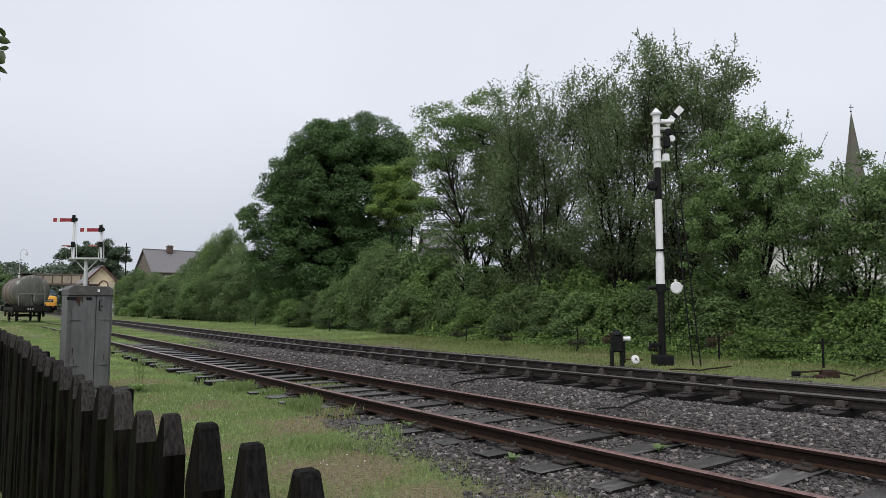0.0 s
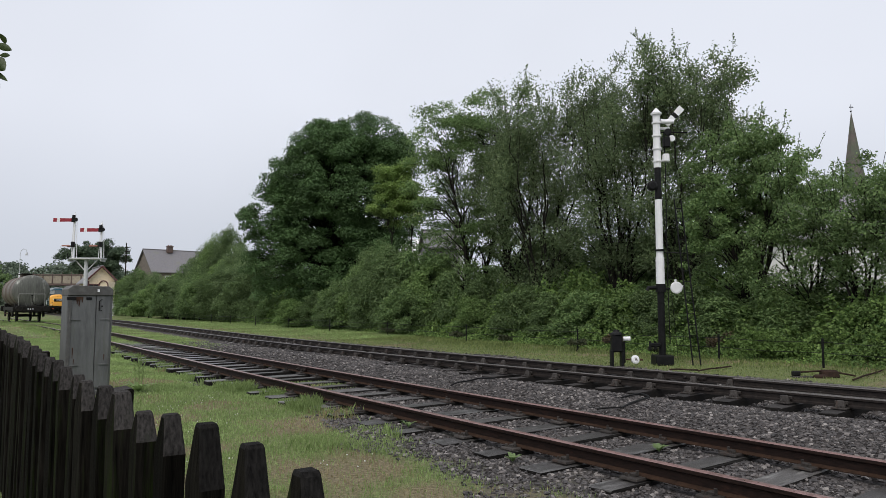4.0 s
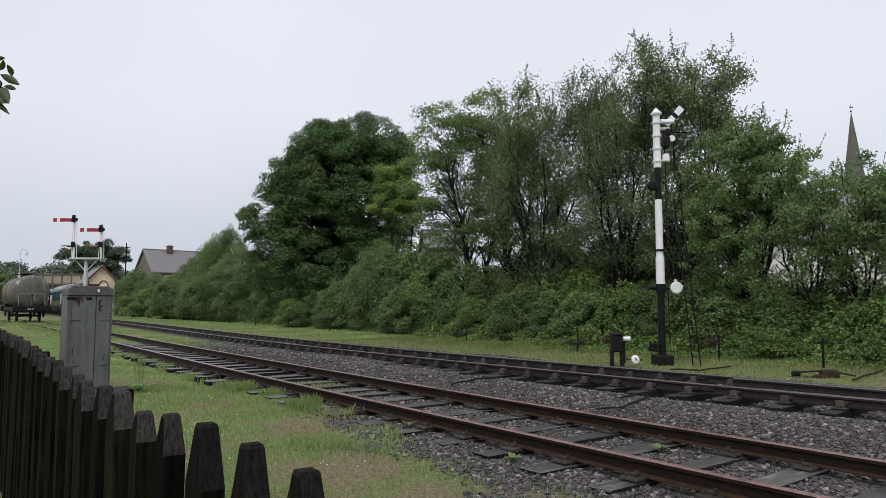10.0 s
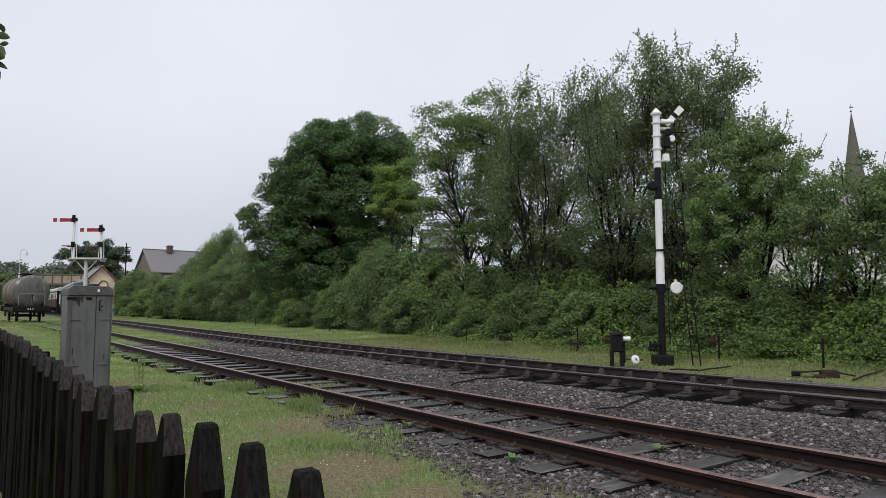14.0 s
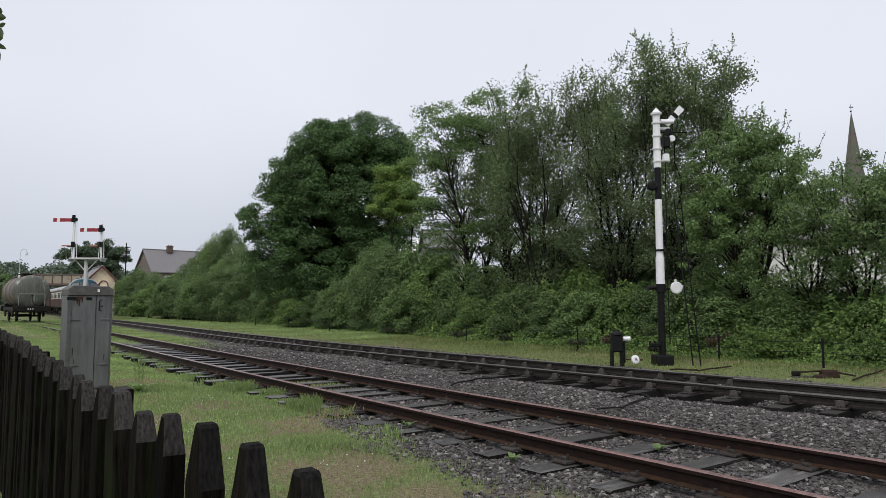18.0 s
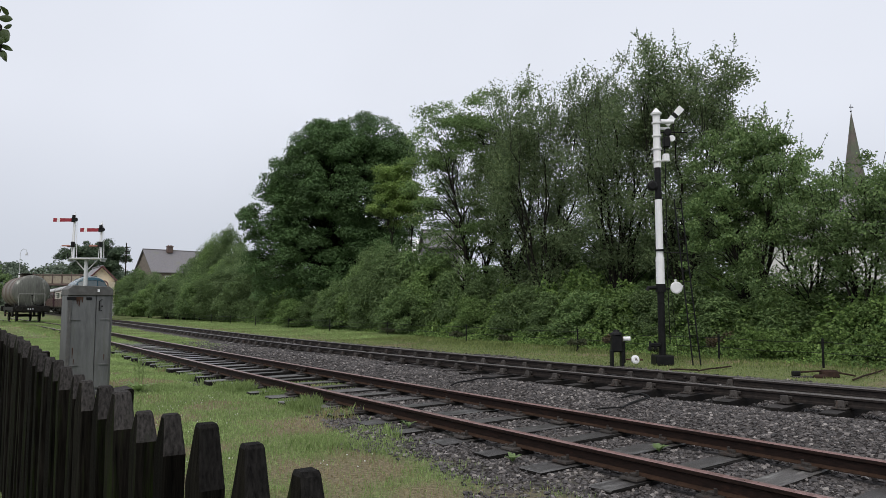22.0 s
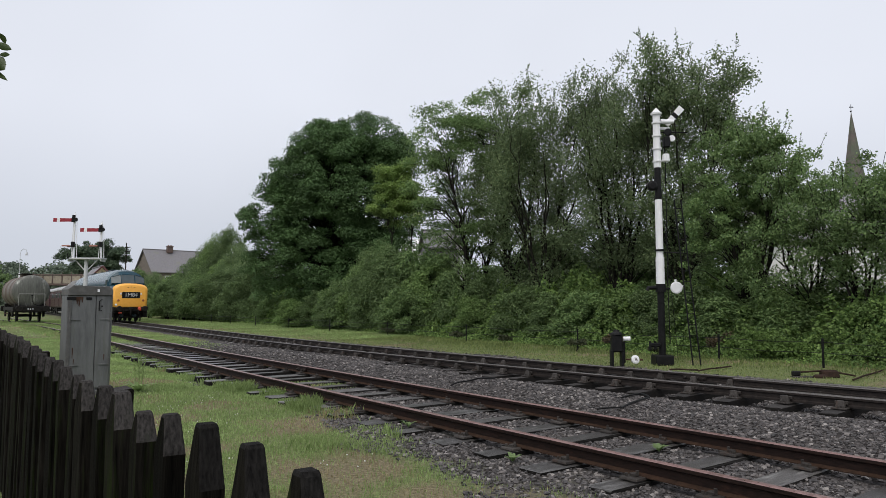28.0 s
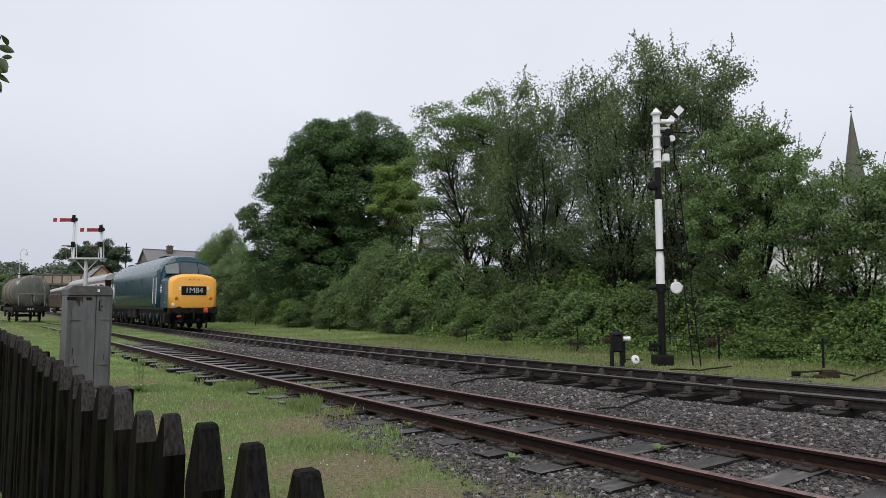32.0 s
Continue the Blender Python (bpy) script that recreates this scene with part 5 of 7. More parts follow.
def ground_signal():
    top = empty("ground_signal", pose(4.15, 16.35, 0.02), "small black ground signal with white disc and lamp", "railway signal")
    for x in (-0.12, 0.12):
        box("leg", (x, 0, 0.16), (0.06, 0.2, 0.4), M["black"], top, 0.01)
    box("body", (0, 0, 0.52), (0.26, 0.26, 0.42), M["black"], top, 0.03, taper=(0.9, 0.9))
    bm = bmesh.new()
    spin(bm, (0, 0, 0.72), (0, 0, 0.84), [(0, 0.15), (0.3, 0.14), (0.6, 0.08), (1, 0.06)], 14)
    part("vent_cap", bm, M["black"], top)
    box("back_plate", (0.15, 0.02, 0.3), (0.1, 0.14, 0.52), M["black"], top, 0.02)
    bm = bmesh.new()
    tube(bm, (0.14, -0.08, 0.63), (0.3, -0.1, 0.63), 0.05, 0.055, 12)
    part("lamp_tube", bm, M["white"], top, "white lamp barrel")
    bm = bmesh.new()
    spin(bm, (0.38, -0.12, 0.14), (0.4, -0.2, 0.15), [(0, 0.06), (0.3, 0.1), (0.85, 0.1), (1, 0.07)], 20)
    part("counterweight", bm, M["white"], top, "white painted round weight")
    script("mark", "A", 0.11, pose(0.402, -0.206, 0.15, 82, 0, 0), M["rust"], top.children[-1])
    rod("weight_bar", (0.2, -0.05, 0.14), (0.58, -0.16, 0.14), 0.022, M["rust"], top)


ground_signal()


M["under_rust"] = surface("dark_rusted_casting", (0.018, 0.012, 0.01), (0.045, 0.027, 0.02), 12, 0.85, 0, 0.4, (0.025, 0.018, 0.015), 4, spec=0.12)


def point_lever():
    """The rusty hand-lever box among the grass."""
    p = bearing(0.555, 14.6)
    top = empty("point_lever_box", Matrix.Translation(p + Vector((0, 0, -0.06))) @ pose(0, 0, 0, 0, 0, -8), "rusty brown hand point lever box on timbers", "lever box")
    box("box", (0.1, 0, 0.13), (0.34, 0.26, 0.16), M["under_rust"], top, 0.03, taper=(0.86, 0.8))
    box("timber", (-0.25, 0.02, 0.03), (0.7, 0.2, 0.1), M["sleeper_dark"], top, 0.015)
    rod("lever", (-0.02, 0, 0.19), (-0.55, 0.02, 0.15), 0.018, M["under_rust"], top)
    box("crank_casting", (-0.12, -0.14, 0.07), (0.3, 0.16, 0.12), M["under_rust"], top, 0.03, taper=(0.8, 0.7))
    box("lever_weight", (-0.52, 0.02, 0.13), (0.16, 0.1, 0.1), M["black"], top, 0.02)
    rod("rodding", (0.26, 0, 0.16), (0.58, -0.02, 0.1), 0.018, M["under_rust"], top)


point_lever()


def point_rods():
    """Rusty operating rods that lie in the grass beside the running line."""
    for (b0, n0), (b1, n1) in (((0.372, 13.6), (0.42, 15.0)), ((0.597, 14.2), (0.64, 16.4)), ((0.33, 13.4), (0.372, 13.7))):
        p, q = bearing(b0, n0), bearing(b1, n1)
        p.z, q.z = p.z + 0.045, q.z + 0.05
        bm = bmesh.new()
        pipe(bm, [p, p.lerp(q, 0.35) + Vector((0, 0, 0.012)), p.lerp(q, 0.7), q], 0.018, 7)
        tagged(part("point_rod", bm, M["under_rust"]), "rusty steel point rod lying in the grass", "rod", "point rods")


point_rods()


def wire_fence():
    top = empty("wire_fence", Matrix(), "low rusty post and wire lineside fence with brambles", "fence")
    tops = []
    for b in (0.72, 0.555, 0.403, 0.197, 0.034, -0.081, -0.166, -0.227, -0.275, -0.312, -0.34, -0.365, -0.386, -0.404):
        y = 16.6
        for _ in range(6):
            s = b * y * UX + y * UY
            y = (16.15 + 0.065 * max(s, 0)) / (b * NX + NY)
        p = Vector((b * y, y, 0))
        p.z = 0.0
        bm = bmesh.new()
        cuboid(bm, (0, 0, 0.33), (0.042, 0.042, 0.72), 0.005)
        ob = part("post", bm, M["black"], top)
        ob.matrix_local = Matrix.Translation(p) @ pose(0, 0, 0, random.Random(int(b * 999)).uniform(-3, 3), 0, 0)
        tops.append(p)
    for z in (0.36, 0.6):
        for p, q in zip(tops, tops[1:]):
            mid = p.lerp(q, 0.5) + Vector((0, 0, -0.03))
            bm = bmesh.new()
            pipe(bm, [p + Vector((0, 0, z)), mid + Vector((0, 0, z)), q + Vector((0, 0, z))], 0.007, 5)
            part("wire", bm, M["black"], top)


wire_fence()


def cables():
    for pts in ([(0.011, 7.5), (0.045, 8.1), (0.076, 8.5)], [(0.223, 7.35), (0.259, 7.56), (0.3, 8.57), (0.286, 8.85), (0.259, 8.2)]):
        bm = bmesh.new()
        w = []
        for k in range(13):
            f = k / 12 * (len(pts) - 1)
            i = min(int(f), len(pts) - 2)
            b = pts[i][0] + (pts[i + 1][0] - pts[i][0]) * (f - i)
            n = pts[i][1] + (pts[i + 1][1] - pts[i][1]) * (f - i)
            p = bearing(b, n)
            w.append(p + Vector((0, 0, 0.05 + 0.01 * math.sin(k))))
        pipe(bm, w, 0.014, 6)
        tagged(part("lineside_cable", bm, M["black"]), "loose black cable lying on the ballast", "cable")


cables()


def dock_plant():
    r = random.Random(6)
    p = Vector((-5.05, 11.4, 0.0))
    top = empty("dock_plant", Matrix.Translation(p), "tall thin dock plant with narrow leaves and seed stalks", "weed")
    for k in range(5):
        bm = bmesh.new()
        x, y = r.uniform(-0.14, 0.14), r.uniform(-0.1, 0.1)
        h = r.uniform(0.45, 0.75)
        tube(bm, (x * 0.3, y * 0.3, 0), (x, y, h), 0.006, 0.004, 5)
        for j in range(10):
            z = h * (0.45 + 0.055 * j)
            w = r.uniform(0, 6.28)
            o = Vector((math.cos(w) * 0.02, math.sin(w) * 0.02, 0))
            cuboid(bm, (x * z / h + o.x, y * z / h + o.y, z), (0.012, 0.012, 0.03), 0)
        part("stalk", bm, M["grass"], top)
    for k in range(11):
        w = k * 0.57 + r.uniform(-0.2, 0.2)
        d = Vector((math.cos(w), math.sin(w), 0))
        e = Vector((-d.y, d.x, 0))
        ln = r.uniform(0.22, 0.38)
        bm = bmesh.new()
        rows = []
        for f, wd in ((0, 0.01), (0.3, 0.03), (0.6, 0.028), (1, 0.003)):
            c = d * ln * f + Vector((0, 0, ln * (1.1 * f - 0.75 * f * f) + 0.03))
            rows.append((c - e * wd, c + e * wd))
        vs = [(bm.verts.new(a), bm.verts.new(b)) for a, b in rows]
        for a, b in zip(vs, vs[1:]):
            bm.faces.new((a[0], a[1], b[1], b[0]))
        part("leaf", bm, M["shrub2"], top)


dock_plant()


def weeds():
    r = random.Random(16)
    for b, n in ((0.312, 6.05), (-0.05, 4.9), (0.1, 4.6), (0.235, 7.0)):
        p = bearing(b, n)
        top = empty("weed", Matrix.Translation(p), "small green weed growing in the ballast", "weed", "weeds in the ballast")
        for k in range(9):
            w = k * 0.7 + r.uniform(-0.3, 0.3)
            d = Vector((math.cos(w), math.sin(w), 0))
            e = Vector((-d.y, d.x, 0))
            ln = r.uniform(0.08, 0.16)
            bm = bmesh.new()
            rows = []
            for f, wd in ((0, 0.004), (0.35, 0.02), (0.7, 0.018), (1, 0.002)):
                c = d * ln * f * 0.8 + Vector((0, 0, ln * (1.2 * f - 0.7 * f * f) + 0.02))
                rows.append((bm.verts.new(c - e * wd), bm.verts.new(c + e * wd)))
            for a, q in zip(rows, rows[1:]):
                bm.faces.new((a[0], a[1], q[1], q[0]))
            part("leaf", bm, M["shrub"], top)


weeds()

# ---- buildings and distance ----
M["slate"] = surface("grey_roof_slate", (0.12, 0.115, 0.125), (0.2, 0.19, 0.2), 5, 0.6, 0, 0.4, (0.16, 0.16, 0.13), 0.9)
M["stonewall"] = surface("soot_stained_sandstone", (0.2, 0.175, 0.135), (0.34, 0.3, 0.23), 3, 0.85, 0, 0.5, (0.12, 0.105, 0.09), 0.7)
M["housewall"] = surface("dark_weathered_stone", (0.1, 0.085, 0.07), (0.19, 0.16, 0.13), 3, 0.85, 0, 0.5, (0.08, 0.07, 0.06), 0.7)
M["cream"] = surface("cream_painted_boards", (0.66, 0.56, 0.4), (0.76, 0.65, 0.48), 5, 0.6, 0, 0.1, (0.5, 0.42, 0.28), 1.2)
M["maroon"] = surface("maroon_painted_trim", (0.08, 0.028, 0.026), (0.12, 0.042, 0.038), 6, 0.5, 0, 0.1)
M["pale"] = surface("pale_cladding", (0.6, 0.6, 0.6), (0.72, 0.72, 0.72), 2, 0.6, 0, 0.1, (0.45, 0.45, 0.45), 0.6)
M["spire"] = surface("weathered_spire_stone", (0.085, 0.07, 0.066), (0.15, 0.12, 0.11), 0.7, 0.85, 0, 0.3, (0.08, 0.11, 0.07), 0.12, cut=0.45)
M["brick"] = surface("dark_red_brick", (0.12, 0.06, 0.045), (0.2, 0.1, 0.075), 9, 0.85, 0, 0.4, (0.08, 0.06, 0.05), 1)
M["ironwork"] = surface("brown_painted_ironwork", (0.07, 0.045, 0.038), (0.13, 0.085, 0.07), 6, 0.6, 0, 0.2, (0.05, 0.04, 0.035), 1.5)
M["panel"] = surface("dull_buff_girder_panel", (0.2, 0.17, 0.13), (0.32, 0.28, 0.21), 4, 0.7, 0, 0.2, (0.12, 0.1, 0.08), 1)
M["paving"] = surface("platform_paving", (0.2, 0.2, 0.19), (0.3, 0.3, 0.29), 3, 0.8, 0, 0.2)


def gable_house(name, m, w, d, eave, ridge, wall_mat, roof_mat, label, category, over=0.3, ridge_end=True):
    """Walls with gables on the short ends, and two roof slopes of some thickness; the ridge runs along x."""
    top = empty(name, m, label, category)
    bm = bmesh.new()
    prism(bm, [(-d / 2, 0), (d / 2, 0), (d / 2, eave), (0, ridge - 0.12), (-d / 2, eave)], (-w / 2, 0, 0), (0, 1, 0), (0, 0, 1), (w, 0, 0))
    part("wall", bm, wall_mat, top)
    for sgn in (-1, 1):
        bm = bmesh.new()
        sl = (ridge - eave) / (d / 2)
        e = d / 2 + over
        prism(bm, [(0, ridge), (sgn * e, ridge - sl * e), (sgn * e, ridge - sl * e - 0.14), (0, ridge - 0.14)], (-w / 2 - over, 0, 0), (0, 1, 0), (0, 0, 1), (w + 2 * over, 0, 0))
        part("roof", bm, roof_mat, top)
    box("ridge_tiles", (0, 0, ridge + 0.02), (w + 2 * over, 0.22, 0.14), roof_mat, top, 0.04)
    return top


def chimney(parent, x, y, z0, z1, mat_):
    box("chimney", (x, y, (z0 + z1) / 2), (0.9, 0.7, z1 - z0), mat_, parent, 0.03)
    ch = parent.children[-1]
    box("cap", (x, y, z1), (1.05, 0.85, 0.16), mat_, ch, 0.03)
    for o in (-0.22, 0.22):
        rod("pot", (x + o, y, z1), (x + o, y, z1 + 0.25), 0.13, M["brick"], ch, r1=0.1)


def window(parent, x, y, z, w, h, frame_mat, facing=-1):
    box("window", (x, y, z), (w + 0.14, 0.1, h + 0.14), frame_mat, parent, 0.01)
    win = parent.children[-1]
    for k in (-1, 1):
        box("pane", (x + k * w / 4, y + facing * 0.045, z), (w / 2 - 0.04, 0.02, h - 0.06), M["glass_dark"], win)


house = gable_house("stone_house", pose(-43.5, 117.4, 0.0, 0, 0, 41), 16, 9.0, 7.0, 10.7, M["housewall"], M["slate"], "stone house with a grey slate roof and one chimney", "house")
chimney(house, -4.1, -0.6, 10.2, 11.3, M["ironwork"])
for x in (-5.5, -2.0, 1.5, 5.0):
    window(house, x, -4.5, 5.4, 1.0, 1.4, M["white"])
    window(house, x, -4.5, 2.0, 1.0, 1.5, M["white"])

# cream signal cabin with a porch
cabin = gable_house("signal_cabin", pose(-50.4, 98.8, -0.435, 0, 0, 125) @ Matrix.Scale(1.3, 4), 6.4, 2.6, 4.25, 5.65, M["cream"], M["slate"], "cream boarded station cabin with maroon trim and slate roof", "building", over=0.35)
for sgn in (-1, 1):
    bm = bmesh.new()
    tube(bm, (-3.58, sgn * 1.65, 3.9), (-3.58, 0, 5.62), 0.1, 0.1, 4)
    part("barge_board", bm, M["maroon"], cabin)
box("corner_post", (-3.22, -1.28, 2.0), (0.16, 0.16, 4.0), M["maroon"], cabin, 0.01)
box("corner_post", (-3.22, 1.28, 2.0), (0.16, 0.16, 4.0), M["maroon"], cabin, 0.01)
box("string_board", (-3.24, 0, 2.5), (0.08, 2.5, 0.14), M["maroon"], cabin, 0.01)
for y in (0.75,):
    bm = bmesh.new()
    cuboid(bm, (-3.25, y, 3.15), (0.08, 1.0, 1.1), 0.01)
    fr = part("window", bm, M["maroon"], cabin)
    for k in (-1, 1):
        box("pane", (-3.3, y + k * 0.23, 3.15), (0.03, 0.38, 0.92), M["glass_dark"], fr)
porch = empty("porch", pose(-46.7, 94.5, -0.435) @ Matrix.Scale(1.3, 4), "small cream entrance porch with an arched maroon frame", "porch")
box("wall", (0, 0, 1.95), (0.9, 1.6, 3.9), M["cream"], porch, 0.02)
bm = bmesh.new()
pts = [(-0.48, -0.86, 2.6)] + [(-0.48 * math.cos(k * math.pi / 8), -0.86, 3.5 + 0.5 * math.sin(k * math.pi / 8)) for k in range(9)] + [(0.48, -0.86, 2.6)]
pipe(bm, pts, 0.07, 6)
part("arch_frame", bm, M["maroon"], porch)
box("door", (0.1, -0.83, 1.7), (0.8, 0.06, 2.0), M["maroon"], porch, 0.01)
hut = empty("white_gate_post", pose(-45.0, 93.0, -0.435) @ Matrix.Scale(1.3, 4), "white painted gate posts beside the line", "gate")
box("post", (0, 0, 0.9), (0.2, 0.2, 1.9), M["white"], hut, 0.03)
box("post", (-1.15, -1, 0.9), (0.2, 0.2, 1.9), M["white"], hut, 0.03)
box("bar", (-0.6, -0.5, 1.2), (1.1, 0.1, 0.18), M["white"], hut, 0.02)

# footbridge with panelled girders
bridge = empty("footbridge", pose(-72.2, 128.0, 0.0, 0, 0, 5), "old station footbridge with brown iron girders and cream panels", "footbridge")
box("deck", (0, 0, 5.2), (12, 2.4, 0.25), M["ironwork"], bridge, 0.03)
box("top_chord", (0, -1.2, 7.05), (12, 0.2, 0.22), M["ironwork"], bridge, 0.03)
box("bottom_chord", (0, -1.2, 5.3), (12, 0.22, 0.3), M["ironwork"], bridge, 0.03)
for k in range(7):
    x = -5.1 + k * 1.7
    box("panel", (x, -1.18, 6.2), (1.5, 0.06, 1.45), M["panel"], bridge, 0.01)
    box("stanchion", (x + 0.85, -1.24, 6.2), (0.16, 0.16, 1.7), M["ironwork"], bridge, 0.01)
    rod("finial", (x + 0.85, -1.24, 7.1), (x + 0.85, -1.24, 7.6), 0.05, M["ironwork"], bridge)
for x in (-5.8, 5.8):
    for y in (-1.0, 1.0):
        rod("column", (x, y, 0), (x, y, 5.3), 0.2, M["ironwork"], bridge)

platform = empty("platform", pose(-66.6, 124.7, 0.0, 0, 0, 34.5), "low station platform with a white edge line", "platform", kind="structure")
box("slab", (0, 0, 0.42), (5.0, 60, 0.84), M["paving"], platform, 0.03)
box("edge_line", (2.35, 0, 0.85), (0.25, 60, 0.03), M["white"], platform)
awning = empty("platform_awning", pose(-65.6, 121.7, 0.8, 0, 0, 34.5), "pale station platform awning on posts", "awning")
box("roof", (0, 0, 3.4), (4.2, 16, 0.3), M["pale"], awning, 0.04)
for y in (-7, -2.3, 2.3, 7):
    rod("post", (0, y, 0), (0, y, 3.3), 0.1, M["ironwork"], awning)

lamp = empty("platform_lamp", pose(-55.0, 88.0, 0.0), "white swan-neck platform lamp post", "lamp post")
bm = bmesh.new()
pipe(bm, [(0, 0, 0), (0, 0, 8.0), (0.1, 0, 8.5), (0.45, 0, 8.75), (0.8, 0, 8.6), (0.85, 0, 8.3)], 0.032)
part("post", bm, M["signal_grey"], lamp)
box("lower_sleeve", (0, 0, 2.8), (0.15, 0.15, 5.6), M["white"], lamp, 0.04)
bm = bmesh.new()
spin(bm, (0.85, 0, 8.35), (0.85, 0, 7.9), [(0, 0.05), (0.4, 0.12), (1, 0.19)], 12)
part("shade", bm, M["signal_grey"], lamp)

pole = empty("telegraph_pole", pose(-52.0, 111.0, 0.0), "dark timber telegraph pole with side arms", "pole")
rod("mast", (0, 0, 0), (0, 0, 11.6), 0.13, M["bark"], pole, r1=0.08)
for z in (10.9, 10.2, 9.5, 8.6):
    box("cross_arm", (0.2, 0, z), (0.9, 0.1, 0.12), M["bark"], pole, 0.01)

# church spire
church = empty("church_spire", pose(101.9, 166.0, 0.0), "tall stone church spire with a weather vane", "church")
box("tower", (0, 0, 12), (9, 9, 24), M["stonewall"], church, 0.2)
bm = bmesh.new()
spin(bm, (0, 0, 24), (0, 0, 49.2), [(0, 3.7), (0.02, 3.5), (1, 0.08)], 8)
part("spire", bm, M["spire"], church)
bm = bmesh.new()
tube(bm, (0, 0, 49), (0, 0, 51.4), 0.07, 0.05, 6)
cuboid(bm, (0.1, 0, 50.7), (1.1, 0.06, 0.25), 0.02)
spin(bm, (0, 0, 49.4), (0, 0, 49.9), [(0, 0.05), (0.5, 0.25), (1, 0.05)], 8)
part("weather_vane", bm, M["black"], church)

# houses glimpsed through the trees
works = gable_house("works_building", pose(30.5, 36, 0.0, 0, 0, 141 - 90 + 90), 26, 12, 5.2, 8.2, M["pale"], M["slate"], "pale rendered building with a grey slate roof behind the trees", "building")
shed = gable_house("white_shed", pose(-4.5, 68, 1.2, 0, 0, 4), 12, 10, 5.4, 6.8, M["pale"], M["pale"], "white clad flat industrial shed behind the trees", "building")
back = gable_house("dark_roof_house", pose(-0.3, 58, 1.2, 0, 0, 10), 2.6, 4, 5.2, 6.6, M["slate"], M["slate"], "house with a dark slate roof behind the bushes", "house")
overhead = empty("overhead_line", pose(-2, 61, 0), "thin overhead wires on timber poles between the trees", "overhead line")
for z in (9.0, 9.5, 10.0):
    bm = bmesh.new()
    pipe(bm, [(-10, 1, z), (0, 0, z - 0.4), (10, -1, z - 0.1)], 0.025, 5)
    part("wire", bm, M["black"], overhead)
for x, y in ((-10, 1), (10, -1)):
    rod("pole", (x, y, -0.2), (x, y, 10.2), 0.12, M["bark"], overhead, r1=0.09)

# far woods on the hills
def far_wood(name, x0, x1, dist, height, seed, label, count=70000, size=1.1, depth=40.0):
    r = np.random.default_rng(seed)
    k = 420
    X = r.uniform(x0, x1, k)
    C = np.stack([X, dist + r.uniform(0, depth, k), np.array([height * (0.62 + 0.3 * bump2(x, seed, 0.02) + 0.1 * bump2(x, seed, 0.11)) for x in X]) * r.uniform(0.08, 1.0, k)], 1)
    R = r.uniform(0.5, 1.0, k) * height * 0.27
    V, F = foliage(r, C, R, count, size, size * 0.8, 0.5, 0.6, 0.8)
    tagged(obj(name, fast_mesh(name, V, F), M["farleaf"]), label, "woodland", kind="stuff")


far_wood("far_woods", -330, -120, 240, 21, 51, "hazy green woods along the skyline", count=80000, size=1.35)
far_wood("far_woods", -190, -60, 180, 15.5, 52, "rounded green trees behind the station", size=0.95, depth=25)
far_wood("far_woods", -60, 260, 200, 13, 53, "low green woods behind the houses", size=1.3)
tree("sycamore_tree", Vector((-73.6, 142, 0)), [(0, 0, 10.4, 4.8, 4, 3.8), (-1, 0, 12.9, 3.2, 3, 1.9), (3.2, 0, 12.6, 2.6, 2.6, 2.0), (6.0, 0, 10.6, 2.0, 2.4, 3.0), (-5.6, 0, 11.4, 2.2, 2, 1.6), (0, 0, 7, 5.5, 4, 3)],
     170, 0.95, 42000, (0.34, 0.27), M["hazy"], 0.35, "round dark green tree behind the signal", 61, up=0.6, flat=0.7)
tree("sycamore_tree", Vector((-85.0, 120, 0)), [(0, 0, 6.0, 6.0, 5, 4.6), (5, 0, 4.6, 4, 3, 3.4)], 50, 1.4, 9000, (0.5, 0.4), M["shrub"], 0.4, "green tree beyond the station", 62, up=0.6, flat=0.7)

# ---- rolling stock: along y, front at +y, rails at z = 0 ----
M["blue"] = surface("rail_blue_gloss_paint", (0.004, 0.034, 0.053), (0.007, 0.046, 0.07), 5, 0.22, 0, 0.05, (0.006, 0.042, 0.06), 1.2, (1, 1, 2), cut=0.62, spec=0.36)
# blue-grey roof paint, its colour lightened for the sky's sheen
M["roof_blue"] = surface("blue_grey_roof_with_sky_sheen", (0.085, 0.125, 0.145), (0.14, 0.185, 0.21), 4, 0.28, 0, 0.08, (0.05, 0.075, 0.09), 1.1, (2, 0.5, 1), cut=0.56)
M["yellow"] = surface("warning_yellow_paint", (0.87, 0.41, 0.06), (0.94, 0.47, 0.085), 5, 0.38, 0, 0.05, (0.66, 0.31, 0.04), 1.5, cut=0.66)
M["under"] = surface("oily_underframe_black", (0.006, 0.0055, 0.0055), (0.02, 0.018, 0.016), 9, 0.6, 0, 0.4, (0.035, 0.026, 0.019), 3, cut=0.6, spec=0.15)
M["crimson"] = surface("crimson_coach_paint", (0.058, 0.024, 0.034), (0.085, 0.036, 0.048), 5, 0.3, 0, 0.05, (0.11, 0.05, 0.06), 1.3)
M["coach_cream"] = surface("cream_coach_paint", (0.55, 0.5, 0.46), (0.64, 0.59, 0.54), 5, 0.35, 0, 0.05)
M["coach_roof"] = surface("grey_coach_roof", (0.3, 0.3, 0.31), (0.42, 0.42, 0.43), 4, 0.5, 0, 0.1, (0.2, 0.19, 0.18), 0.8, (1, 0.4, 1))
M["tank"] = surface("grimy_olive_grey_tank", (0.062, 0.063, 0.054), (0.128, 0.13, 0.115), 3.5, 0.4, 0, 0.12, (0.4, 0.41, 0.37), 1.3, (3.2, 3.2, 0.35), cut=0.57)
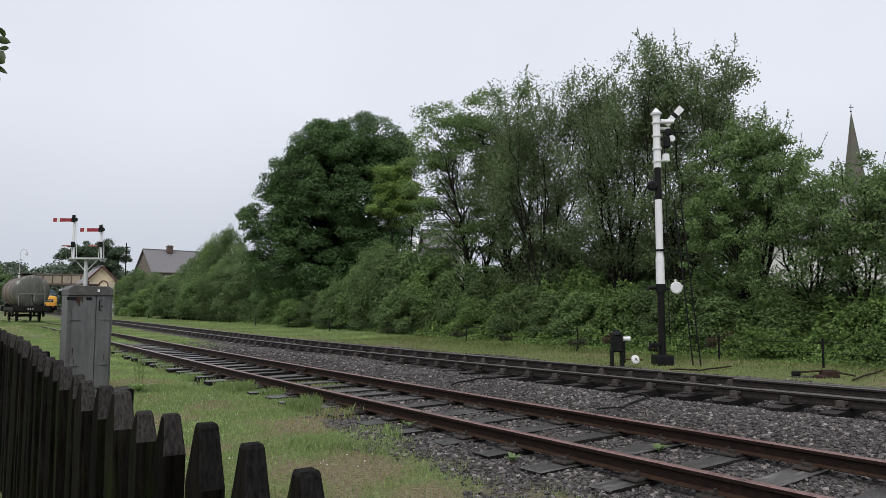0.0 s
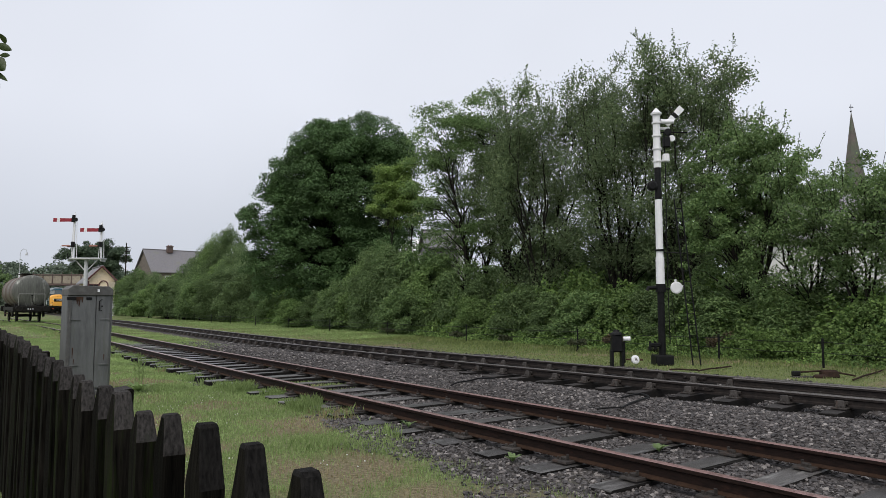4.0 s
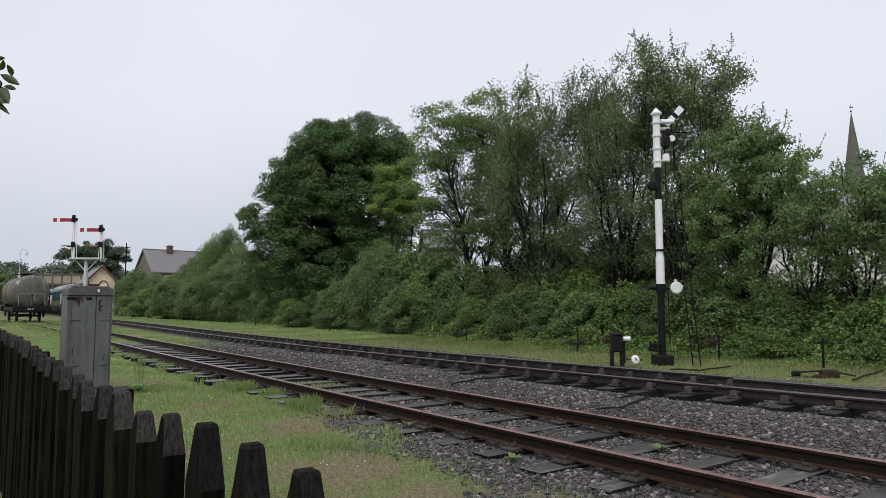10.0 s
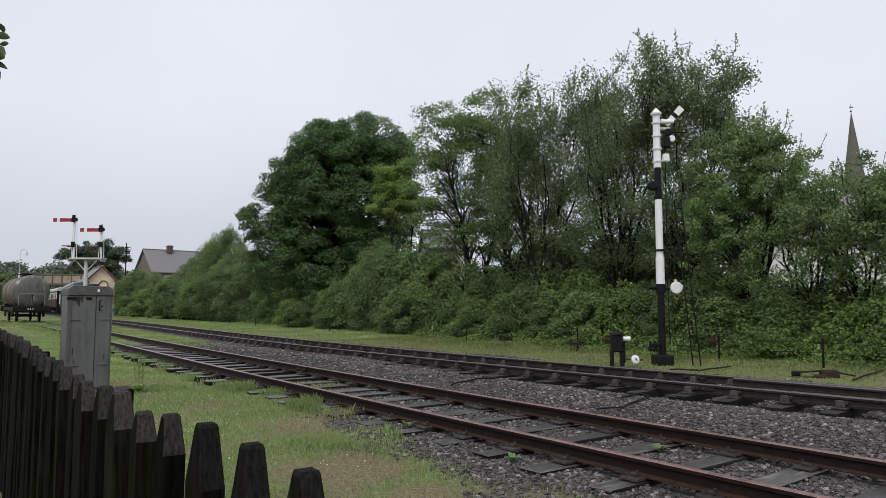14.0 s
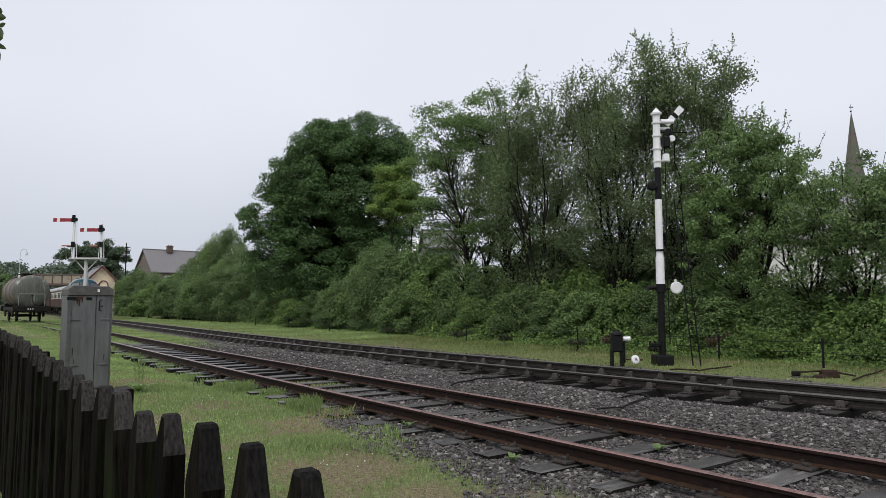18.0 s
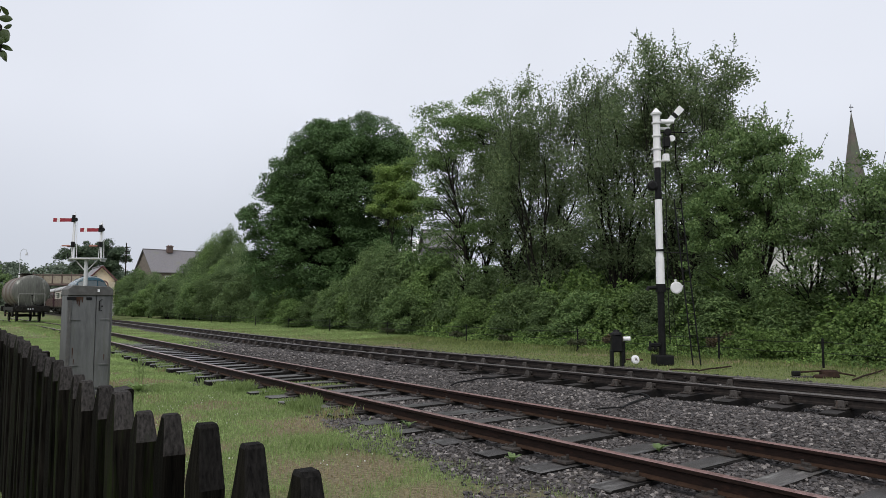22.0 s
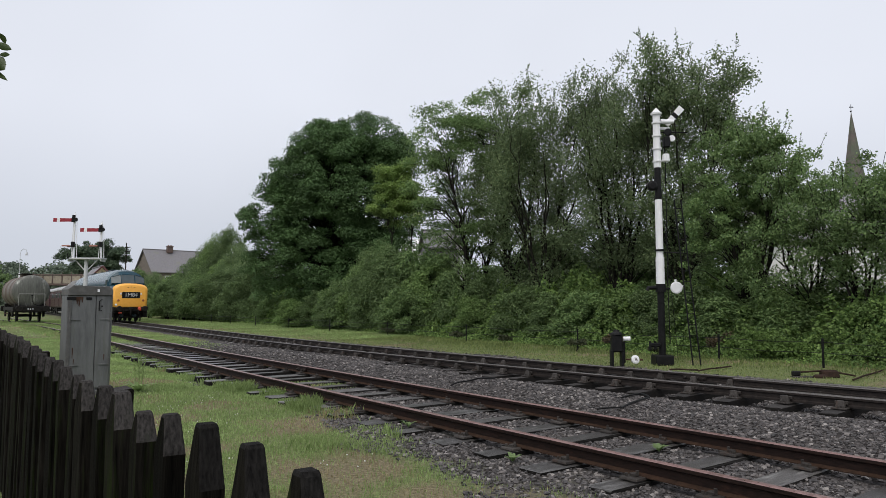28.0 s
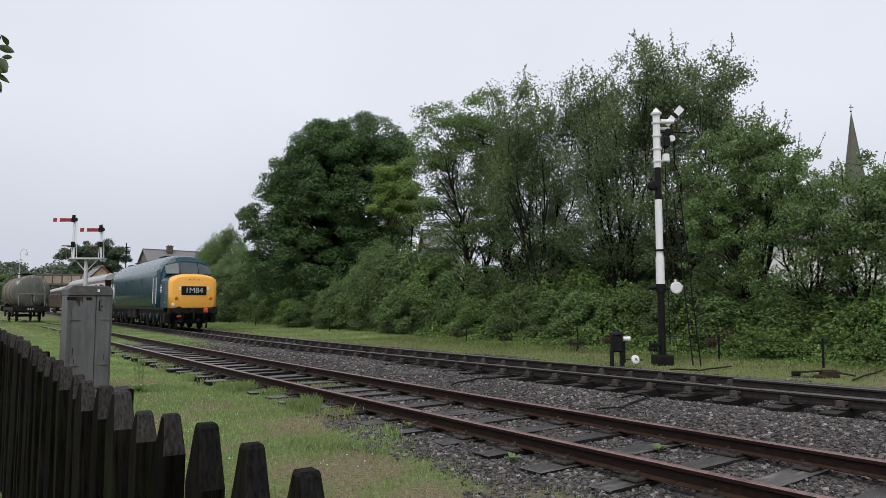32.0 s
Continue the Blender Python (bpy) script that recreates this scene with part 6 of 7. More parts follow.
M["tank_rust"] = surface("rust_stained_tank_barrel", (0.075, 0.06, 0.05), (0.13, 0.1, 0.08), 3.5, 0.6, 0, 0.15, (0.2, 0.2, 0.18), 0.8, (1, 1, 0.6))
M["cab_glass"] = surface("windscreen_glass", (0.055, 0.075, 0.085), (0.075, 0.095, 0.105), 2, 0.1, 0, 0, rvar=0.02, spec=0.35)
M["lamp_amber"] = surface("dull_amber_lamp_glass", (0.3, 0.1, 0.03), (0.42, 0.15, 0.05), 12, 0.3, 0, 0.05)
M["signal_red"] = surface("red_buffer_paint", (0.5, 0.06, 0.03), (0.62, 0.1, 0.05), 8, 0.5, 0, 0.1)


def wheelset(parent, y, r, label=""):
    for x in (-0.75, 0.75):
        bm = bmesh.new()
        s = 1 if x > 0 else -1
        spin(bm, (x - 0.06 * s, y, r), (x + 0.07 * s, y, r), [(0, r + 0.03), (0.22, r + 0.03), (0.25, r), (0.9, r - 0.01), (0.92, r * 0.86), (0.7, r * 0.84), (0.7, r * 0.3), (1.0, r * 0.22)], 24)
        part("wheel", bm, M["under"], parent)
    rod("axle", (-0.7, y, r), (0.7, y, r), 0.08, M["under"], parent)


def body_ring(y, w, z0, zs, zt, k=8):
    """A body's outline at y: floor z0, sides up to zs, roof up to zt."""
    pts = [(-w * 0.985, z0), (-w, (z0 + zs) / 2), (-w, zs)]
    for i in range(1, 2 * k):
        a = math.pi - math.pi * i / (2 * k)
        c, s = math.cos(a), math.sin(a)
        pts.append((w * math.copysign(abs(c) ** 0.8, c), zs + (zt - zs) * abs(s) ** 0.9))
    pts += [(w, zs), (w, (z0 + zs) / 2), (w * 0.985, z0)]
    return [Vector((x, y, z)) for x, z in pts]


def on_ring(y0, y1, f):
    return y0 + (y1 - y0) * f


LOCO_HALF = 10.05


def locomotive():
    top = empty("diesel_locomotive", Matrix(), "blue diesel locomotive with a bright yellow nose, pulling coaches", "locomotive")
    H = LOCO_HALF
    # main body with cab fronts
    bm = bmesh.new()
    rings = []
    for y, w, zs, zt in ((-H + 1.7, 1.3, 2.8, 3.86), (-H + 2.6, 1.34, 2.82, 3.99), (-H + 4, 1.36, 2.82, 4.05), (0, 1.36, 2.82, 4.06), (H - 4, 1.36, 2.82, 4.05), (H - 2.6, 1.34, 2.82, 3.99), (H - 1.7, 1.3, 2.8, 3.86)):
        rings.append(body_ring(y, w, 1.12, zs, zt))
    loft(bm, rings)
    body = part("body", bm, M["blue"], top, "rail-blue body with a rounded roof", smooth=False)
    body.data.materials.append(M["roof_blue"])
    for f in body.data.polygons:
        f.use_smooth = abs(f.normal.y) < 0.5
        # roof faces take the sky-lightened colour
        if f.center.z > 3.15:
            f.material_index = 1
    for e in (1, -1):
        # windscreen block: the raked cab front between roof and nose
        bm = bmesh.new()
        a = body_ring(e * (H - 1.7), 1.3, 2.5, 2.8, 3.85)
        b = [Vector((p.x * 0.93, e * (H - 1.12) - e * abs(p.x) ** 2 * 0.18, 2.5 + (p.z - 2.5) * 0.42)) for p in a]
        c = [Vector((p.x * 0.965, e * (H - 1.45) - e * abs(p.x) ** 2 * 0.14, 2.5 + (p.z - 2.5) * 0.84)) for p in a]
        loft(bm, [a, c, b])
        cab = part("cab_front", bm, M["blue"], top, smooth=False)
        # panes: centre and two sides, following the rake
        for x0, x1, z_in in ((-0.44, 0.44, 0), (0.5, 1.16, 1), (-1.16, -0.5, 1)):
            bm = bmesh.new()
            def face(x, f):
                z = 2.92 + f * (0.7 - 0.17 * abs(x) ** 2)
                y = (H - 1.1) - abs(x) ** 2 * 0.17 - f * 0.36
                return Vector((x, e * (y + 0.1), z))
            q = [face(x0, 0), face(x1, 0), face(x1, 1), face(x0, 1)]
            vs = [bm.verts.new(p) for p in q] + [bm.verts.new(p - Vector((0, e * 0.16, 0.0))) for p in q]
            for idx in ((0, 1, 2, 3), (7, 6, 5, 4), (0, 4, 5, 1), (1, 5, 6, 2), (2, 6, 7, 3), (3, 7, 4, 0)):
                bm.faces.new([vs[i] for i in idx])
            pane = part("windscreen_pane", bm, M["cab_glass"], cab, "grey reflecting windscreen")
            bm = bmesh.new()
            pipe(bm, [p + Vector((0, e * 0.012, 0)) for p in q + [q[0]]], 0.022, 5)
            part("window_surround", bm, M["blue"], cab)
        # nose: blue sides, then the yellow front
        bm = bmesh.new()
        loft(bm, [body_ring(e * y, w, 1.12, zs, zt, 5) for y, w, zs, zt in ((H - 1.8, 1.3, 2.55, 2.93), (H - 0.9, 1.26, 2.52, 2.92), (H - 0.32, 1.2, 2.48, 2.88))])
        part("nose", bm, M["blue"], top)
        bm = bmesh.new()
        loft(bm, [body_ring(e * y, w, z0, zs, zt, 5) for y, w, z0, zs, zt in ((H - 0.34, 1.215, 1.1, 2.5, 2.9), (H - 0.14, 1.18, 1.1, 2.47, 2.87), (H - 0.03, 1.1, 1.13, 2.42, 2.8), (H, 1.0, 1.2, 2.36, 2.72))])
        yel = part("nose_front", bm, M["yellow"], top, "bright warning-yellow nose end", smooth=True)
        # headcode box
        box("headcode_box", (0, e * (H + 0.012), 2.02), (1.26, 0.04, 0.46), M["black"], top, 0.03)
        hb = top.children[-1]
        turn = pose(0, e * (H + 0.036), 2.02, 90, 0, 180 if e > 0 else 0)
        script("headcode", "1M84", 0.4, turn, M["signal_grey"], hb, "white train number on black blinds")
        for x in (-0.7, 0.7):
            box("marker_lamp", (x, e * (H - 0.0), 2.12), (0.1, 0.05, 0.16), M["white"], top, 0.02)
        for x in (-0.86, 0.86):
            bm = bmesh.new()
            spin(bm, (x, e * (H - 0.03), 1.62), (x, e * (H + 0.03), 1.62), [(0, 0.09), (0.5, 0.09), (1, 0.06)], 14)
            part("tail_lamp", bm, M["lamp_amber"], top)
        for x, z in ((-0.22, 2.58), (0.0, 2.62), (0.22, 2.58)):
            box("lamp_iron", (x, e * (H - 0.06), z), (0.09, 0.16, 0.03), M["rust"], top, 0.006)
        bm = bmesh.new()
        spin(bm, (1.0, e * (H - 0.1), 1.3), (1.0, e * (H + 0.01), 1.3), [(0, 0.09), (0.8, 0.09), (1, 0.06)], 14)
        part("horn_cover", bm, M["white"], top)
        # buffer beam, buffers, coupling and hoses
        box("buffer_beam", (0, e * (H - 0.25), 0.98), (2.4, 0.3, 0.34), M["under"], top, 0.03)
        for x in (-0.87, 0.87):
            bm = bmesh.new()
            spin(bm, (x, e * (H - 0.1), 1.0), (x, e * (H + 0.62), 1.0), [(0, 0.17), (0.35, 0.15), (0.36, 0.09), (0.86, 0.09), (0.87, 0.19), (0.95, 0.205), (1, 0.17)], 18)
            part("buffer", bm, M["under"], top)
            bm = bmesh.new()
            pipe(bm, [(x * 0.62, e * (H - 0.05), 1.0), (x * 0.62, e * (H + 0.12), 0.92), (x * 0.6, e * (H + 0.14), 0.6)], 0.03)
            part("brake_hose", bm, M["under"], top)
        box("pipe_cluster", (-0.62, e * (H + 0.05), 0.98), (0.24, 0.16, 0.26), M["signal_red"], top, 0.05, "orange-red pipe end cover")
        box("pipe_cluster", (0.72, e * (H + 0.05), 0.7), (0.24, 0.12, 0.14), M["signal_red"], top, 0.05, "orange-red pipe end cover")
        bm = bmesh.new()
        for k in range(3):
            cuboid(bm, (0, e * (H + 0.1), 0.98 - k * 0.17), (0.09, 0.09, 0.2), 0.03)
        cuboid(bm, (0, e * (H - 0.02), 1.0), (0.3, 0.2, 0.26), 0.03)
        part("coupling", bm, M["under"], top)
        box("steps", (-1.15, e * (H - 0.75), 0.6), (0.3, 0.4, 0.5), M["under"], top, 0.03)
        box("steps", (1.15, e * (H - 0.75), 0.6), (0.3, 0.4, 0.5), M["under"], top, 0.03)
        box("valance", (0, e * (H - 0.9), 0.82), (2.1, 1.0, 0.34), M["under"], top, 0.04)
        box("guard_iron", (-0.75, e * (H - 0.3), 0.3), (0.08, 0.1, 0.44), M["under"], top, 0.01)
        box("guard_iron", (0.75, e * (H - 0.3), 0.3), (0.08, 0.1, 0.44), M["under"], top, 0.01)
        # bogies
        bog = new("bogie")
        bog.parent = top
        for x in (-1.08, 1.08):
            bm = bmesh.new()
            cuboid(bm, (x, e * 5.6, 0.78), (0.14, 7.4, 0.26), 0.03)
            for y in (2.7, 4.5, 6.3, 8.2):
                cuboid(bm, (x * 1.03, e * y, 0.52), (0.2, 0.34, 0.42), 0.03)
            for y in (3.6, 5.4, 7.2):
                for k in range(5):
                    tube(bm, (x * 1.03, e * y, 0.42 + k * 0.07), (x * 1.03, e * y, 0.46 + k * 0.07), 0.13, 0.13, 10)
            part("bogie_frame", bm, M["under"], bog)
        # added dark block that closes the view through between the wheels
        box("bolster", (0, e * 5.4, 0.62), (1.3, 6.6, 0.5), M["under"], bog, 0.04)
        box("headstock", (0, e * (H - 1.0), 0.52), (1.9, 0.24, 0.44), M["under"], bog, 0.04)
        for x in (-0.45, 0.45):
            bm = bmesh.new()
            spin(bm, (x, e * (H - 0.9), 0.5), (x, e * (H - 0.72), 0.5), [(0, 0.14), (0.7, 0.14), (1, 0.09)], 12)
            part("brake_cylinder", bm, M["under_blue"], bog)
        for x in (-1.17, 1.17):
            for y in (3.6, 5.4, 7.3):
                bm = bmesh.new()
                spin(bm, (x * 0.97, e * y, 0.66), (x * 1.06, e * y, 0.66), [(0, 0.17), (0.6, 0.17), (1, 0.1)], 12)
                part("brake_cylinder", bm, M["under_blue"], bog)
        for y, r in ((2.7, 0.57), (4.5, 0.57), (6.3, 0.57), (8.4, 0.46)):
            wheelset(bog, e * y, r)
        for x in (-1, 1):
            # cab door, handrails, window, arrows
            box("cab_door", (x * 1.335, e * (H - 2.75), 2.0), (0.03, 0.6, 1.75), M["blue"], top, 0.006)
            for o in (-0.4, 0.4):
                rod("handrail", (x * 1.385, e * (H - 2.75 + o), 1.35), (x * 1.385, e * (H - 2.75 + o), 2.75), 0.022, M["white"], top)
            box("cab_side_window", (x * 1.315, e * (H - 2.25), 2.95), (0.06, 0.62, 0.5), M["cab_glass"], top, 0.02)
            bm = bmesh.new()
            for k in (-1, 1):
                cuboid(bm, (x * 1.305, e * (H - 1.55), 2.12 + k * 0.07), (0.012, 0.4, 0.045), 0)
            for o in ([(-0.1, 0.2), (-0.02, 0.2), (0.2, 0.07), (0.12, 0.07)], [(0.1, -0.2), (0.02, -0.2), (-0.2, -0.07), (-0.12, -0.07)], [(-0.14, 0.07), (-0.06, 0.07), (0.14, -0.07), (0.06, -0.07)]):
                prism(bm, o, (x * 1.299, e * (H - 1.55), 2.12), (0, x * 1.0, 0), (0, 0, 1), (x * 0.013, 0, 0))
            part("emblem", bm, M["white"], top, "plain white emblem bars")
            box("number_bar", (x * 1.342, e * (H - 4.0), 2.1), (0.016, 0.34, 0.13), M["white"], top)
            box("data_plate", (x * 1.31, e * (H - 0.62), 1.42), (0.016, 0.02, 0.02), M["white"], top)
    for x in (-1, 1):
        bm = bmesh.new()
        n = 26
        for k in range(n):
            a, b = 2 * math.pi * k / n, 2 * math.pi * (k + 1) / n
            tube(bm, (x * 1.352, -6.9 + 0.36 * math.cos(a), 2.1 + 0.42 * math.sin(a)), (x * 1.352, -6.9 + 0.36 * math.cos(b), 2.1 + 0.42 * math.sin(b)), 0.05, 0.05, 5)
        part("ring_emblem", bm, M["white"], top, "plain white ring painted on the side")
        for y in (-5.0, -2.6, 0.4, 3.4):
            g = box("side_grille", (x * 1.35, y, 2.6), (0.03, 0.9, 0.4), M["under_blue"], top, 0.01)
            for k in range(5):
                box("louvre", (x * 1.37, y, 2.46 + k * 0.07), (0.02, 0.86, 0.02), M["blue"], g)
        for y in (-0.6, 0.9):
            box("fuel_tank", (x * 0.95, y, 0.78), (0.7, 1.4, 0.62), M["under"], top, 0.08)
        box("sole_bar", (x * 1.3, 0, 1.08), (0.1, 2 * H - 1.2, 0.12), M["under"], top, 0.01)
        bm = bmesh.new()
        tube(bm, (x * 1.15, -H + 2.4, 3.34), (x * 1.15, H - 2.4, 3.34), 0.035, 0.035, 6)
        part("rain_strip", bm, M["blue"], top)
    # solid dark box stands for the shadowed space below the body
    box("underframe", (0, 0, 0.88), (2.3, 2 * LOCO_HALF - 2.6, 0.44), M["under"], top, 0.03)
    for y, sx, sy in ((-5.5, 1.2, 1.6), (-2.2, 1.4, 1.4), (0.4, 1.0, 0.8), (2.2, 0.8, 1.2), (5.2, 1.3, 1.5)):
        bm = bmesh.new()
        cuboid(bm, (0, y, 4.04), (sx, sy, 0.06), 0.02)
        rf = part("roof_hatch", bm, M["under_blue"], top)
    for y in (-0.4, 1.1):
        box("exhaust", (0, y, 4.08), (0.3, 0.5, 0.08), M["under"], top, 0.02)
    return top


M["under_blue"] = surface("grimy_blue_grille", (0.008, 0.024, 0.033), (0.016, 0.04, 0.052), 20, 0.5, 0, 0.3)
loco = locomotive()
COACH_HALF = 9.85


def coach(band, text):
    top = empty("railway_coach", Matrix(), text, "railway coach", "coaches of the train")
    H = COACH_HALF
    def side(z0, z1, name, mat_, w0, w1):
        for x in (-1, 1):
            bm = bmesh.new()
            prism(bm, [(x * w0, z0), (x * (w0 - 0.08), z0), (x * (w1 - 0.08), z1), (x * w1, z1)], (0, -H, 0), (1, 0, 0), (0, 0, 1), (0, 2 * H, 0))
            part(name, bm, mat_, top)
    side(1.05, 2.1, "lower_panel", M["crimson"], 1.36, 1.4)
    side(2.1, 3.0, "window_panel", band, 1.4, 1.39)
    side(3.0, 3.2, "cant_panel", M["crimson"], 1.39, 1.36)
    for e in (-1, 1):
        bm = bmesh.new()
        loft(bm, [body_ring(e * H, 1.35, 1.05, 3.16, 3.76), body_ring(e * (H - 0.1), 1.35, 1.05, 3.16, 3.76)])
        part("end_wall", bm, M["black"], top, "black coach end")
        bm = bmesh.new()
        cuboid(bm, (0, e * (H + 0.16), 2.1), (0.95, 0.32, 2.1), 0.06)
        part("gangway", bm, M["under"], top)
        box("buffer_beam", (0, e * (H - 0.02), 0.98), (2.3, 0.16, 0.3), M["under"], top, 0.02)
        for x in (-0.87, 0.87):
            bm = bmesh.new()
            spin(bm, (x, e * H, 1.0), (x, e * (H + 0.5), 1.0), [(0, 0.12), (0.8, 0.1), (0.82, 0.23), (1, 0.22)], 12)
            part("buffer", bm, M["under"], top)
        bog = new("bogie")
        bog.parent = top
        for x in (-1.02, 1.02):
            bm = bmesh.new()
            cuboid(bm, (x, e * 7.1, 0.6), (0.14, 3.6, 0.22), 0.03)
            for y in (5.8, 8.4):
                cuboid(bm, (x, e * y, 0.5), (0.2, 0.3, 0.34), 0.03)
            part("bogie_frame", bm, M["under"], bog)
        for y in (5.8, 8.4):
            wheelset(bog, e * y, 0.46)
    bm = bmesh.new()
    rings = []
    for y in (-H - 0.04, 0, H + 0.04):
        r = body_ring(y, 1.39, 3.17, 3.2, 3.8)[2:-2]
        rings.append(r)
    loft(bm, rings)
    part("roof", bm, M["coach_roof"], top, "weathered grey roof", smooth=False)
    for k in range(9):
        y = -H + 1.6 + k * 2.08
        bm = bmesh.new()
        spin(bm, (0, y, 3.8), (0, y, 3.96), [(0, 0.16), (0.7, 0.16), (1, 0.1)], 10)
        part("roof_vent", bm, M["coach_roof"], top)
        for x in (-1, 1):
            fr = box("window", (x * 1.398, y, 2.56), (0.03, 1.3, 0.78), band, top, 0.03)
            box("pane", (x * 1.41, y, 2.56), (0.016, 1.18, 0.66), M["cab_glass"], fr, 0.02)
            box("glazing_bar", (x * 1.42, y, 2.72), (0.012, 1.18, 0.03), M["white"], fr)
    for x in (-1, 1):
        for y in (-H + 0.62, -3.0, 3.0, H - 0.62):
            box("door", (x * 1.405, y, 1.95), (0.02, 0.62, 1.75), M["crimson"], top, 0.006)
            rod("door_handle", (x * 1.425, y + 0.22, 1.85), (x * 1.425, y + 0.22, 2.05), 0.015, M["rust"], top)
        box("sole_bar", (x * 1.25, 0, 0.98), (0.12, 2 * H, 0.18), M["under"], top, 0.01)
        box("battery_box", (x * 1.0, -1.5, 0.68), (0.5, 2.0, 0.5), M["under"], top, 0.03)
        box("truss", (x * 1.1, 1.8, 0.6), (0.08, 3.6, 0.1), M["under"], top, 0.01)
    box("floor", (0, 0, 1.06), (2.6, 2 * H - 0.1, 0.12), M["under"], top)
    return top


coach_a = coach(M["coach_cream"], "crimson and cream passenger coach with a grey roof")
coach_b = coach(M["crimson"], "all-crimson passenger coach with a grey roof")
coach_c = copy_thing(coach_b, Matrix())


def tank_wagon(track, s):
    m = lie(track, s, RAIL_TOP)
    top = empty("tank_wagon", m, "grimy grey-green two-axle tank wagon with rust stains", "tank wagon")
    H = 3.9
    bm = bmesh.new()
    profile = [(0, 0.3), (0.006, 0.75), (0.014, 1.1), (0.022, 1.22), (0.03, 1.285), (0.04, 1.3), (0.041, 1.325), (0.055, 1.325), (0.056, 1.3), (0.3, 1.3), (0.301, 1.315), (0.31, 1.315), (0.311, 1.3), (0.69, 1.3), (0.691, 1.315), (0.7, 1.315), (0.701, 1.3), (0.944, 1.3), (0.945, 1.325), (0.959, 1.325), (0.96, 1.3), (0.97, 1.285), (0.978, 1.22), (0.986, 1.1), (0.994, 0.75), (1, 0.3)]
    spin(bm, (0, -H + 0.25, 2.3), (0, H - 0.25, 2.3), [(f, q * 0.94) for f, q in profile], 40)
    tk = part("tank_barrel", bm, M["tank"], top, "grimy grey-green tank with pale streaks", smooth=True)
    tk.data.materials.append(M["tank_rust"])
    for f in tk.data.polygons:
        if abs(f.center.y) < H - 0.56:
            f.material_index = 1
    bm = bmesh.new()
    spin(bm, (0, 0, 3.5), (0, 0, 3.75), [(0, 0.4), (0.7, 0.4), (0.75, 0.46), (1, 0.42)], 18)
    part("manhole", bm, M["tank_rust"], top)
    box("catwalk", (0, 0, 3.72), (0.9, 2.4, 0.05), M["under"], top, 0.01)
    for x in (-1, 1):
        box("sole_bar", (x * 0.98, 0, 0.98), (0.14, 2 * H, 0.28), M["under"], top, 0.02)
        for y in (-2.3, 2.3):
            box("axle_guard", (x * 1.02, y, 0.62), (0.12, 0.5, 0.5), M["under"], top, 0.03)
            bm = bmesh.new()
            for k in range(4):
                cuboid(bm, (x * 1.06, y, 0.72 + k * 0.035), (0.1, 1.3 - k * 0.25, 0.03), 0.004)
            part("leaf_spring", bm, M["under"], top)
        box("brake_lever", (x * 1.14, 0.6, 0.6), (0.04, 2.2, 0.08), M["rust"], top, 0.01)
    box("underframe", (0, 0, 0.92), (1.84, 2 * H - 0.4, 0.4), M["under"], top, 0.03)
    for y in (-2.3, 2.3):
        wheelset(top, y, 0.46)
    for e in (-1, 1):
        box("headstock", (0, e * H, 0.98), (2.4, 0.16, 0.42), M["under"], top, 0.02)
        box("cradle", (0, e * (H - 0.7), 1.2), (2.0, 0.3, 0.4), M["under"], top, 0.02)
        for x in (-0.87, 0.87):
            bm = bmesh.new()
            spin(bm, (x, e * (H + 0.05), 1.02), (x, e * (H + 0.55), 1.02), [(0, 0.14), (0.6, 0.1), (0.8, 0.1), (0.82, 0.22), (1, 0.2)], 14)
            part("buffer", bm, M["under"], top)
        bm = bmesh.new()
        for x in (-0.85, 0.85):
            tube(bm, (x, e * (H - 0.02), 1.12), (x, e * (H - 0.02), 2.1), 0.024, 0.024, 6)
        tube(bm, (-0.85, e * (H - 0.02), 2.1), (0.85, e * (H - 0.02), 2.1), 0.024, 0.024, 6)
        part("end_rail", bm, M["paving"], top, "thin pale grey end handrail")
        bm = bmesh.new()
        pipe(bm, [(0, e * (H + 0.02), 1.95), (0, e * (H + 0.1), 1.6), (0.12, e * (H + 0.12), 1.35), (0.4, e * (H + 0.12), 1.25)], 0.022)
        tube(bm, (0, e * (H - 0.02), 1.98), (0, e * (H + 0.05), 1.98), 0.06, 0.06, 10)
        part("discharge_pipe", bm, M["under"], top)
        bm = bmesh.new()
        for k in range(3):
            cuboid(bm, (0, e * (H + 0.16), 0.92 - k * 0.16), (0.09, 0.09, 0.18), 0.03)
        part("coupling", bm, M["under"], top)
        bm = bmesh.new()
        for k in (-0.5, 0.0, 0.5):
            cuboid(bm, (k * 0.3 - 0.08, e * (H + 0.085), 0.98), (0.07, 0.012, 0.1), 0)
        part("number_bars", bm, M["white"], top, "small white lettering bars")
    return top


tank_wagon(NEAR, 63.0)

